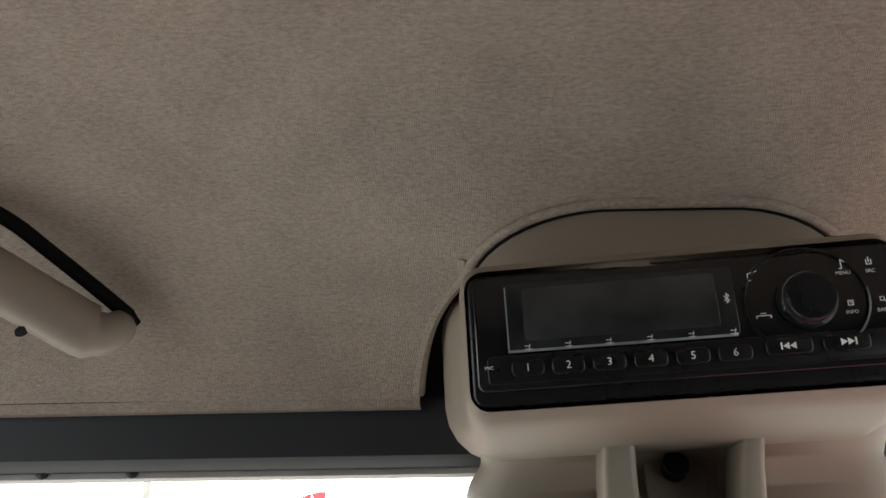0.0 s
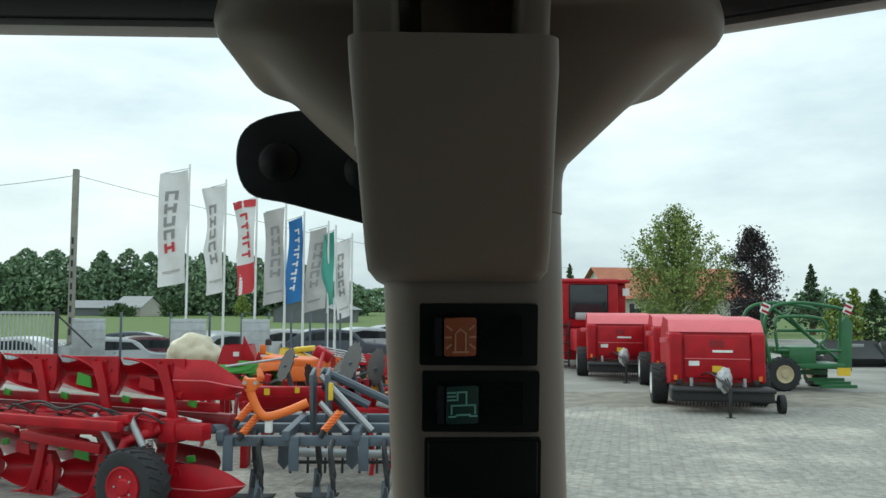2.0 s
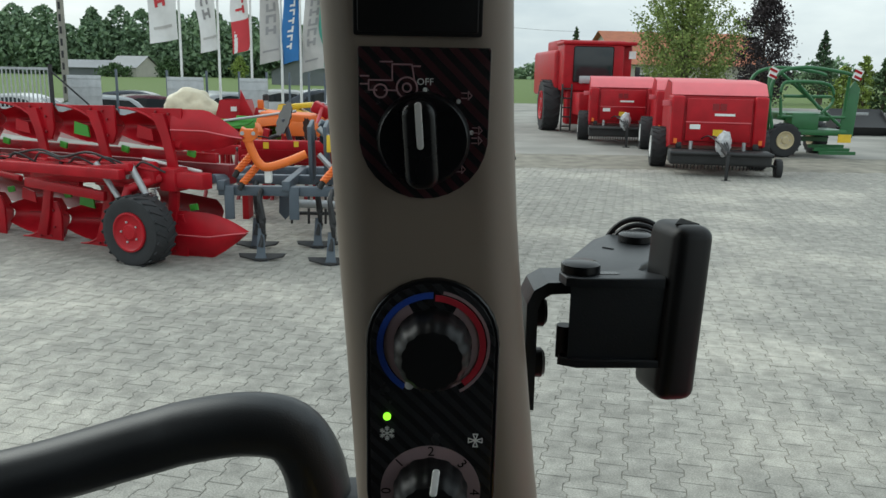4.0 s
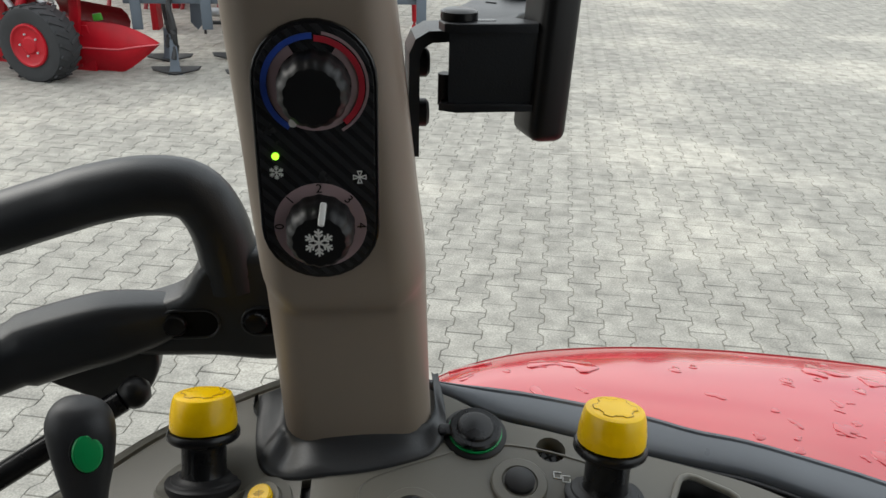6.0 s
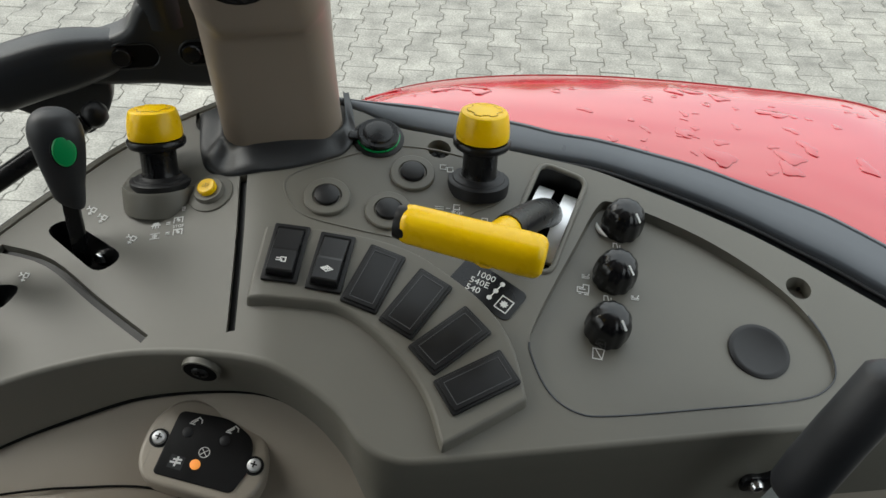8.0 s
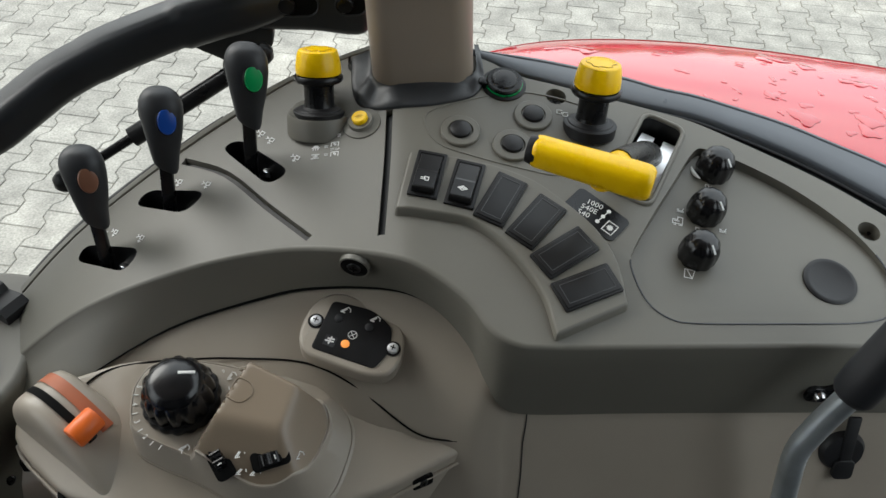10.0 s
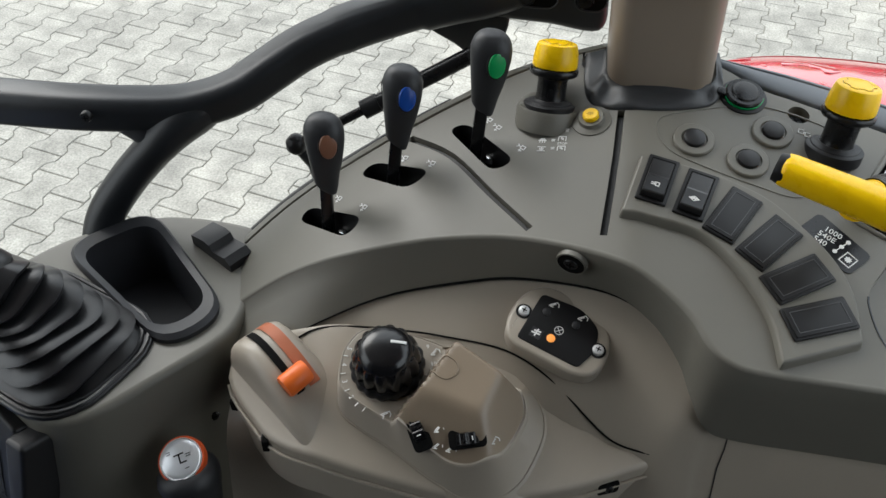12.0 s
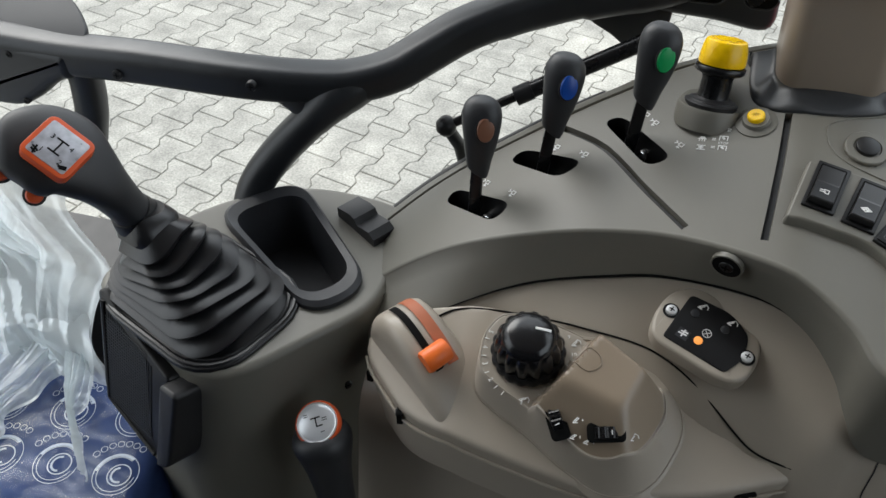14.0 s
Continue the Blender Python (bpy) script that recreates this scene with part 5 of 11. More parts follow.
for p in ((-0.4045, 0.268, 1.597), (-0.4275, 0.268, 1.6155)):
    m = frame_of(Vector(p), (1, 0.5, -0.6), (-0.2, 0.5, 0.75))
    r = 0.0068
    part("button_collar", lathe([(r * 1.35, -0.012), (r * 1.3, 0.001), (r, 0.0025), (0, 0.0025)], m, 20), M_GRIP, gear)
    part("button", lathe([(r, 0.0), (r, 0.0042), (r * 0.8, 0.006), (0, 0.0068)], m, 20), M_REDORANGE, gear, "red-orange push button")

# vent panel and bumper on the module's face
vm = frame_of((-0.3645, 0.2571, 1.3965), (0.888, -0.46, 0), (0.132, 0.255, 0.958))
vent = thing("side_vent", vm, "black mesh vent panel on console module side", "vent")
part("vent_frame", slab(round_poly([(-0.062, 0.062), (0.056, 0.032), (0.052, -0.078), (0.036, -0.08), (-0.056, -0.066)], [0.006, 0.006, 0.012, 0.012, 0.02], 5), -0.02, 0.006, None, 0.003), M_BLACK, vent, local=True)
bm = bmesh.new()
for i in range(28):
    v = -0.062 + i * 0.0037
    box((0.074, 0.0012, 0.0016), (-0.006 - 0.0004 * i, v, 0.0062), bm=bm)
for i in range(20):
    u = -0.044 + i * 0.0038
    top_v = 0.049 - (u + 0.046) * 0.26
    box((0.001, top_v + 0.064, 0.0014), (u, (top_v - 0.064) / 2, 0.0062), bm=bm)
part("mesh", bm, M_GRIP, vent, "fine black mesh", local=True, smooth=0)
part("frame_rib", sweep([(-0.052, 0.054, 0.006), (-0.046, -0.064, 0.006), (0.036, -0.078, 0.006)], 0.0028, 8), M_BLACK, vent, local=True)
part("corner_bumper", slab(round_poly([(0.054, 0.03), (0.08, 0.034), (0.072, -0.058), (0.064, -0.07), (0.05, -0.076)], [0.005, 0.008, 0.01, 0.01, 0.006], 4), -0.03, 0.015, None, 0.004, steps=4), M_RUBBER, vent, local=True)
screw(frame_of((-0.186, 0.322, 1.352), (1, 0.6, 0), (0, 0, 1)), 0.007, module, mat=M_SATIN)

# range lever
gk = thing("range_lever", (-0.17, 0.235, 1.2), "black range lever with silver orange-rimmed shift cap", "gear lever")
part("stem", sweep([tuple(p) for p in spline([(-0.155, 0.215, 1.18), (-0.165, 0.23, 1.27), (-0.178, 0.247, 1.34), (-0.185, 0.256, 1.372)], 5)], [0.0175] * 5 + [0.0175, 0.0178, 0.0185, 0.0198, 0.0215, 0.0238, 0.0262, 0.028, 0.0285, 0.0272, 0.0225], 20), M_GRIP, gk, smooth=60)
m = frame_of((-0.1855, 0.2555, 1.381), (1, 0.15, 0.1), (-0.15, 0.93, 0.42))
part("cap_rim", lathe([(0.0212, -0.006), (0.0212, 0.0005), (0.0206, 0.0026), (0, 0.0026)], m, 40), M_REDORANGE, gk, "thin red-orange rim")
part("cap", lathe([(0.0192, 0.001), (0.0192, 0.0032), (0.0184, 0.0046), (0.0172, 0.0042), (0.0165, 0.0046), (0.013, 0.0058), (0, 0.0062)], m, 40), M_SILVER, gk, "silver shift cap")
d = m @ Matrix.Translation((0, 0, 0.0062)) @ Matrix.Rotation(radians(20), 4, "Z")
mark([(0, -0.004, 0, 0.004), (-0.004, 0.004, 0.004, 0.004), (0, -0.004, 0.005, -0.004)], d, 0.0012, gk, mat=M_VOID)
mark([(-0.01, 0.007, -0.007, 0.007), (-0.01, 0.009, -0.007, 0.009), (0.006, 0.0, 0.01, 0.0), (0.006, 0.002, 0.01, 0.002), (0.003, -0.01, 0.006, -0.01)], d, 0.0006, gk, mat=M_VOID)
part("boot", lathe([(0.055, 0), (0.05, 0.012), (0.04, 0.02), (0.03, 0.04), (0.02, 0.05)], Matrix.Translation((-0.158, 0.218, 1.16)), 30), M_RUBBER, gk)
part("shift_floor", box((0.3, 0.3, 0.02), (-0.1, 0.15, 1.15), 0.006), M_DECK, module)

# ---- handbrake, plug and details on the right panel ----
hb = thing("hand_lever", (0.48, 0.24, 1.3), "bent zinc hand lever with black grip beside console", "lever")
tube_p = [tuple(p) for p in spline([(0.492, 0.19, 1.27), (0.4865, 0.215, 1.36), (0.4815, 0.23, 1.432), (0.4805, 0.2355, 1.466), (0.487, 0.238, 1.49), (0.4955, 0.239, 1.515), (0.508, 0.24, 1.548)], 5)]
part("tube", sweep(tube_p, 0.0098, 16), M_ZINC, hb, "bent zinc-plated steel tube", smooth=60)
part("grip", sweep([(0.5015, 0.2395, 1.53), (0.5035, 0.24, 1.535), (0.509, 0.241, 1.553), (0.519, 0.243, 1.585), (0.533, 0.245, 1.628), (0.535, 0.2455, 1.635)], [0.014, 0.0168, 0.0176, 0.0172, 0.0168, 0.011], 20), M_GRIP, hb, smooth=60)
clip = frame_of((0.512, 0.2765, 1.4877), (1, -0.06, 0), (0, 0, 1))
o = thing("lever_bracket", clip, "black steel bracket with bright screws on console riser", "bracket")
part("plate", slab([tuple(p) for p in spline([(-0.014, -0.008), (-0.012, 0.006), (0.0, 0.006), (0.018, 0.014), (0.04, 0.02), (0.044, 0.008), (0.02, -0.012), (0.0, -0.012)], 4, True)], 0, 0.004, None, 0.001), M_SATIN, o, local=True)
for x, y in ((-0.004, -0.002), (0.031, 0.012)):
    part("screw", lathe([(0.005, 0.003), (0.005, 0.006), (0.0035, 0.0085), (0, 0.009)], Matrix.Translation((x, y, 0)), 16), M_CHROME, o, "bright screw", local=True)
pl = frame_of((0.5509, 0.269, 1.412), (1, -0.07, 0), (0, 0.35, 1))
o = thing("trailer_socket_cap", pl, "black capped socket on lower side panel", "socket")
part("cap", lathe([(0.02, -0.004), (0.02, 0.004), (0.017, 0.008), (0, 0.009)], None, 28), M_RUBBER, o, local=True)
part("strap", box((0.011, 0.06, 0.004), (0.002, 0.008, 0.008), 0.0015), M_RUBBER, o, local=True)
part("tab", slab(rounded(0.018, 0.02, 0.005, 3), 0.006, 0.011, Matrix.Translation((0.002, -0.016, 0)), 0.001), M_RUBBER, o, local=True)

# lower recess outline on the side panel
part("recess_rim", sweep([tuple(p) for p in spline([(0.37, 0.232, 1.335), (0.42, 0.245, 1.36), (0.5, 0.242, 1.362), (0.56, 0.232, 1.357), (0.585, 0.215, 1.33)], 5)], 0.003, 8), M_LOWER, console)


# ---- cab post with switches and climate panel ----
POST_LINE = [(1.60, 0.2042, 0.541, 0.0935), (1.64, 0.2015, 0.5405, 0.0935), (1.705, 0.197, 0.5425, 0.093), (1.722, 0.1952, 0.5375, 0.0935), (1.8, 0.189, 0.5375, 0.09), (1.88, 0.182, 0.533, 0.086),
             (1.95, 0.178, 0.527, 0.086), (2.03, 0.174, 0.517, 0.086), (2.1, 0.171, 0.506, 0.086), (2.15, 0.169, 0.499, 0.086), (2.25, 0.166, 0.49, 0.086)]


def post_face(z):
    for a, b in zip(POST_LINE, POST_LINE[1:]):
        if a[0] <= z <= b[0]:
            f = (z - a[0]) / (b[0] - a[0])
            return Vector((a[1] + f * (b[1] - a[1]), a[2] + f * (b[2] - a[2]), z))
    return Vector((POST_LINE[-1][1], POST_LINE[-1][2], z))


def on_post(z, dx=0.0, lift=0.0):
    """The pose on the post's face: x right, y up the post, z out to the driver."""
    lo, hi = post_face(max(1.74, z - 0.03)), post_face(z + 0.03)
    m = frame_of(post_face(z), (1, -0.03, 0), hi - lo)
    return m @ Matrix.Translation((dx, 0, lift))


post = thing("cab_post", (0.199, 0.59, 1.6), "taupe plastic-clad cab post carrying switches and climate controls", "post")
rings = []
for z, x, y, w in [tuple(p) for p in spline(POST_LINE, 3)]:
    d = 0.075
    flare_x = 0.006 * max(0.0, min(1.0, (1.95 - z) / 0.08, (z - 1.64) / 0.08))
    bow = 0.024 * max(0.0, 1 - abs(z - 1.715) / 0.06)
    rings.append([(x + a + (flare_x * max(0.0, min(1.0, 0.6 - b / d)) if a > 0 else 0.0), y + d / 2 - b, z + bow * ((2 * a / w) ** 2 - 0.4)) for a, b in rounded(w, d, 0.02, 7)])
part("cladding", loft(rings, True, (True, True)), M_POST, post, smooth=60)
BOOT = [tuple(p) for p in spline([(0.1365, 0.59), (0.1365, 0.556), (0.141, 0.534), (0.153, 0.5235), (0.172, 0.518), (0.205, 0.5185), (0.236, 0.5245), (0.25, 0.5315), (0.2575, 0.545), (0.259, 0.565), (0.2575, 0.592)], 4)]
SHANK = [tuple(p) for p in spline([(0.1555, 0.592), (0.1555, 0.57), (0.156, 0.557), (0.161, 0.5475), (0.172, 0.5425), (0.205, 0.5405), (0.234, 0.5425), (0.2465, 0.5475), (0.2515, 0.557), (0.2525, 0.57), (0.2525, 0.592)], 4)]
rows = []
for f, up in ((0.0, -0.003), (0.0, 0.0018), (0.03, 0.0026), (0.25, 0.0032), (0.55, 0.0032), (0.78, 0.0036), (0.92, 0.0042), (0.985, 0.0056), (1.02, 0.0068)):
    row = []
    for i, (p, q) in enumerate(zip(BOOT, SHANK)):
        x, y = p[0] + (q[0] - p[0]) * f, p[1] + (q[1] - p[1]) * f
        pucker = 0.0016 * math.sin(i * 0.9) * math.sin(math.pi * min(1.0, f)) + 0.0022 * math.exp(-((i - 8) / 2.5) ** 2) * (0.02 < f < 0.9)
        row.append((x, y, deck_z(x, y) + up + pucker))
    rows.append(row)
part("rubber_boot", loft(rows, False), M_BOOT, post, "thin black rubber boot sheet lapped round the foot", smooth=60)
fold = [(0.136, 0.59), (0.134, 0.588), (0.1335, 0.58), (0.136, 0.575)]
part("boot_corner", loft([[(x, y, deck_z(x, y) + z) for x, y in fold] for z in (0.0, 0.005)], False), M_BOOT, post, smooth=30)

for i, z in enumerate((2.0935, 2.0625, 2.0312, 2.0005)):
    m = on_post(z, 0.0005, 0.0008)
    live = i < 2
    o = thing("post_switch" if live else "post_blank_cover", m, "black rocker switch with printed symbol on cab post" if live else "blank black switch cover on cab post", "switch", "switches on the post")
    part("bezel", slab(rounded(0.0545, 0.0286, 0.0012, 2), -0.003, 0.0016, None, 0.0004), M_BLACK, o, local=True)
    if live:
        prof = [(-0.0205, 0.0015), (-0.02, 0.0065), (-0.0165, 0.007), (-0.004, 0.005), (0.0195, 0.0042), (0.02, 0.0015)]
        part("rocker_key", loft([[(x, s, z2) for x, z2 in prof] for s in (-0.0095, 0.0095)], False), M_SATIN, o, local=True, smooth=20)
        lens = Matrix.Translation((-0.0085, 0, 0.0066)) @ Matrix.Rotation(radians(8), 4, "Y")
        tint = material("amber_lens", (0.42, 0.11, 0.045), 0.4, var=0.1, scale=200, bump=0.0) if i == 0 else material("dark_green_lens", (0.02, 0.06, 0.045), 0.4, var=0.1, scale=200, bump=0.0)
        part("lens", slab(rounded(0.0145, 0.0175, 0.001, 2), -0.001, 0.0006, lens, 0.0002), tint, o, "amber symbol lens" if i == 0 else "dark green symbol lens", local=True)
        part("edge_light", box((0.003, 0.0175, 0.001), Matrix.Translation((-0.0183, 0, 0.0066))), M_GRIP, o, local=True)
        if i == 0:
            st = [(-2, -4, 2, -4), (-1.4, -4, -1.4, 1), (1.4, -4, 1.4, 1), (-1.4, 1, 0, 2.2), (0, 2.2, 1.4, 1), (-4, 0, -2.6, 0), (2.6, 0, 4, 0), (-3.6, 3, -2.4, 2), (2.4, 2, 3.6, 3), (-3.8, -3, -2.6, -2), (2.6, -2, 3.8, -3)]
        else:
            st = [(-4, 3.5, -2, 3.5), (-4, 2.5, -2, 2.5), (-4, 1.5, -2, 1.5), (-1.4, 1.5, -1.4, 3.6), (-1.4, 3.6, 1, 3.6), (1, 3.6, 1, 0), (-3, 0, 3.4, 0), (3.4, 0, 3.4, -2.2), (-3, 0, -3, -2.2), (-3.6, -3, -2, -3), (2, -3, 3.8, -3), (-1.6, -2.6, 2, -2.6)]
        mk = mark(scaled(st, 0.0017), lens @ Matrix.Translation((0, 0, 0.0008)), 0.00075, None, mat=material("lens_print", (0.75, 0.4, 0.25) if i == 0 else (0.28, 0.62, 0.52), 0.5, bump=0.0))
        mk.parent = o
    else:
        part("cover", slab(rounded(0.051, 0.0255, 0.001, 2), 0, 0.0024, None, 0.0006), M_BLACK, o, local=True)


# carbon-look face panels
def carbon(name, tint):
    m = material(name, (0.016, 0.016, 0.017), 0.25, var=0.1, bump=0.0)
    n, k = m.node_tree.nodes, m.node_tree.links
    wv = n.new("ShaderNodeTexWave")
    wv.wave_type, wv.bands_direction = "BANDS", "DIAGONAL"
    wv.inputs["Scale"].default_value = 75
    wv.inputs["Distortion"].default_value = 0.4
    rp = n.new("ShaderNodeValToRGB")
    rp.color_ramp.elements[0].position, rp.color_ramp.elements[1].position = 0.42, 0.58
    rp.color_ramp.elements[0].color, rp.color_ramp.elements[1].color = (0.012, 0.012, 0.013, 1), (*tint, 1)
    co = n.new("ShaderNodeTexCoord")
    k.new(co.outputs["Object"], wv.inputs["Vector"])
    k.new(wv.outputs["Fac"], rp.inputs["Fac"])
    k.new(rp.outputs["Color"], n["Principled BSDF"].inputs["Base Color"])
    return m


M_CARBON = carbon("carbon_face", (0.025, 0.025, 0.027))
M_CARBONRED = carbon("red_carbon_face", (0.05, 0.018, 0.022))
wz = 1.949
wp = on_post(wz, 0.001, 0.001)
panel = thing("work_lamp_panel", wp, "dark panel with work lamp dial on cab post", "control panel")
loop = [(-0.028, 0.033), (0.028, 0.033), (0.0285, 0.032)] + [(0.0285 * math.cos(a), -0.005 + 0.0285 * math.sin(a)) for a in (radians(-6 - 12 * i) for i in range(15))] + [(-0.0285, 0.032)]
part("face", slab(loop, -0.003, 0.001, None, 0.0003), M_CARBONRED, panel, local=True)
part("dial_base", lathe([(0.0205, 0.0), (0.0205, 0.004), (0.019, 0.006), (0, 0.006)], Matrix.Translation((0, -0.006, 0)), 40), M_SATIN, panel, local=True)
part("dial_grip", slab(rounded(0.0145, 0.038, 0.006, 4), 0.004, 0.016, Matrix.Translation((-0.001, -0.007, 0)) @ Matrix.Rotation(radians(4), 4, "Z"), 0.003), M_SATIN, panel, local=True)
part("dial_pointer", slab(rounded(0.003, 0.02, 0.0014, 3), 0.015, 0.0166, Matrix.Translation((-0.0015, 0.002, 0)) @ Matrix.Rotation(radians(4), 4, "Z"), 0.0003), M_WHITE, panel, "white pointer", local=True)
tm = Matrix.Translation((-0.012, 0.019, 0.0013))
PINK = material("rose_print", (0.42, 0.25, 0.27), 0.5, bump=0.0)
mk = mark(scaled([(-7, 0, -1, 0), (-1, 0, -1, 4), (-1, 4, 4, 4), (4, 4, 4.6, 0), (-7, 0, -7, -2.5), (-7, -2.5, -5, -2.5), (-3, -2.5, 0, -2.5), (-4, 4.6, -1, 4.6), (4, 3.6, 6, 3.6), (-9, 1, -7, 1), (-9, -1, -7, -1)], 0.0017), tm, 0.0006, None, mat=PINK)
mk.parent = panel
bm = bmesh.new()
for cx, cy, r in ((-0.0068, -0.0046, 0.0028), (0.0046, -0.003, 0.0044), (0.0046, -0.003, 0.0018)):
    sweep([(cx + r * math.cos(t), cy + r * math.sin(t), 0.0) for t in (2 * math.pi * k / 20 for k in range(21))], 0.0004, 5, bm, caps=False)
bm.transform(tm)
part("wheel_mark", bm, PINK, panel, local=True)
t = words("OFF", 0.0042, Matrix.Translation((0.0005, 0.0185, 0.0013)), M_WHITE, None, "printed_word")
t.parent = panel
for x, y in ((0.0005, 0.0152), (0.015, 0.0105), (0.021, -0.003), (0.0165, -0.017)):
    part("print_dot", lathe([(0.001, 0.001), (0.001, 0.0014), (0, 0.0014)], Matrix.Translation((x, y, 0)), 10), M_WHITE, panel, local=True)
for x, y in ((0.0185, 0.013), (0.0235, -0.002), (0.0235, -0.0065), (0.0165, -0.0195)):
    mk = mark(scaled([(-2, 1, 0, 1), (-2, -1, 0, -1), (0.6, -1.6, 0.6, 1.6), (0.6, 1.6, 2, 0), (2, 0, 0.6, -1.6)], 0.0011), Matrix.Translation((x, y, 0.0013)), 0.0004, None, mat=PINK)
    mk.parent = panel

cz = 1.807
cp = on_post(cz, -0.0035, 0.0028)
clim = thing("climate_panel", cp, "carbon-look climate panel with two dials on cab post", "control panel")
loop = [(0.0295 * math.cos(radians(a)), 0.0395 + 0.0295 * math.sin(radians(a))) for a in range(0, 181, 12)] + [(0.0295 * math.cos(radians(a)), -0.0395 + 0.0295 * math.sin(radians(a))) for a in range(180, 361, 12)]
part("surround", slab(inset(loop[::1], -0.0022), -0.004, 0.0012, None, 0.001), M_GLOSS, clim, local=True)
part("face", slab(loop, -0.002, 0.0016, None, 0.0002), M_CARBON, clim, local=True)
M_RINGBLUE = material("blue_print", (0.03, 0.08, 0.42), 0.4, bump=0.0)
M_RINGRED = material("red_print", (0.5, 0.03, 0.05), 0.4, bump=0.0)
M_RINGPINK = material("dusty_rose_ring", (0.36, 0.26, 0.27), 0.4, var=0.06, bump=0.0)


def ring_arc(cx, cy, r0, r1, a0, a1, z, mat, parent, name):
    n = max(6, int(abs(a1 - a0) / 6))
    outer = [(cx + r1 * math.cos(radians(a0 + (a1 - a0) * i / n)), cy + r1 * math.sin(radians(a0 + (a1 - a0) * i / n))) for i in range(n + 1)]
    inner = [(cx + r0 * math.cos(radians(a0 + (a1 - a0) * i / n)), cy + r0 * math.sin(radians(a0 + (a1 - a0) * i / n))) for i in range(n + 1)]
    bm = loft([[(x, y, z) for x, y in outer], [(x, y, z + 0.0005) for x, y in outer], [(x, y, z + 0.0005) for x, y in inner], [(x, y, z) for x, y in inner]], False)
    return part(name, bm, mat, parent, local=True, smooth=0)


def dial_knob(cy):
    prof = [(0.0187, 0.0012), (0.0187, 0.004), (0.018, 0.006), (0.0181, 0.0105), (0.0176, 0.015), (0.0162, 0.0192), (0.0148, 0.021), (0.014, 0.0218), (0.013, 0.0219), (0, 0.0217)]
    k = part("dial", lathe(prof, Matrix.Translation((0, cy, 0)), 66, ripple=0.05, teeth=14), M_BLACK, clim, "matt black ribbed dial", local=True, smooth=35)
    part("dial_face", lathe([(0.0113, 0.0214), (0.0113, 0.0219), (0, 0.022)], Matrix.Translation((0, cy, 0)), 40), M_BLACK, k, local=True)
    return k


ring_arc(0, 0.0385, 0.0185, 0.0232, -240, 60, 0.0017, M_RINGPINK, clim, "rose_ring")
ring_arc(0, 0.0385, 0.0234, 0.0264, 90, 238, 0.0024, M_RINGBLUE, clim, "blue_arc")
ring_arc(0, 0.0385, 0.0222, 0.0252, 88, -52, 0.0024, M_RINGRED, clim, "red_arc")
ring_arc(0, 0.0385, 0.0258, 0.0272, 80, -60, 0.0019, M_RINGPINK, clim, "rose_ring")
ring_arc(0, -0.0385, 0.0182, 0.0247, 0, 359.9, 0.0017, M_RINGPINK, clim, "rose_ring")
k1 = dial_knob(0.0385)
k2 = dial_knob(-0.0385)
part("dial_pointer", lathe([(0.0021, 0), (0.0021, 0.001), (0, 0.0013)], Matrix.Translation((-0.0105, 0.0385 - 0.0155, 0.0125)), 14), M_WHITE, k1, "white dot", local=True)
part("dial_pointer", slab(rounded(0.0034, 0.0125, 0.0012, 3), -0.001, 0.0012, Matrix.Translation((0.0022, -0.0385 + 0.0152, 0.0202)) @ Matrix.Rotation(radians(-9), 4, "Z") @ Matrix.Rotation(radians(-42), 4, "X"), 0.0004), M_WHITE, k2, "white pointer bar", local=True)
flake = []
for i in range(6):
    a = radians(60 * i + 30)
    c, s = math.cos(a), math.sin(a)
    flake.append((0, 0, 6.2 * c, 6.2 * s))
    for f in (2.6, 4.2):
        for d in (-1, 1):
            b = a + d * radians(50)
            flake.append((f * c, f * s, f * c + 1.8 * math.cos(b), f * s + 1.8 * math.sin(b)))
mk = mark(scaled(flake, 0.0012), Matrix.Translation((0.0, -0.0385, 0.0224)), 0.001, None)
mk.parent = k2
mk = mark(scaled(flake, 0.0006), Matrix.Translation((-0.0215, -0.0075, 0.0019)), 0.0004, None)
mk.parent = clim
mk = mark(scaled([(-3, -1, 3, 1), (-3, 1, 3, -1), (-1, -3, 1, 3), (-1, 3, 1, -3), (-3, -1, -3, 1), (3, -1, 3, 1), (-1, 3, 1, 3), (-1, -3, 1, -3)], 0.0011), Matrix.Translation((0.0215, -0.0105, 0.0019)), 0.0005, None)
mk.parent = clim
part("green_light", lathe([(0.0019, 0.0015), (0.0019, 0.0026), (0.0012, 0.0034), (0, 0.0036)], Matrix.Translation((-0.0215, 0.0015, 0)), 14), glowing("green_indicator", (0.32, 0.95, 0.03), 1.2), clim, "lit green indicator", local=True)
for i, word in enumerate("01234"):
    a = radians(180 - 45 * i)
    t = words(word, 0.0072, Matrix.Translation((0.0217 * math.cos(a), -0.0385 + 0.0217 * math.sin(a), 0.0024)) @ Matrix.Rotation(a - math.pi / 2, 4, "Z"), M_VOID, None, "fan_number")
    t.parent = clim
o = thing("post_screw_cap", frame_of((0.234, 0.57, 1.76), (0, 1, 0), (0, 0, 1)), "small black plug in side of cab post", "cap")
part("cap", lathe([(0.0085, -0.004), (0.0085, 0.001), (0.006, 0.0022), (0, 0.0024)], None, 18), M_BLACK, o, local=True)
o = thing("post_screw_cap", frame_of((0.2155, 0.555, 1.955), (0, 1, 0), (0, 0, 1)), "small round plug in side of cab post", "cap")
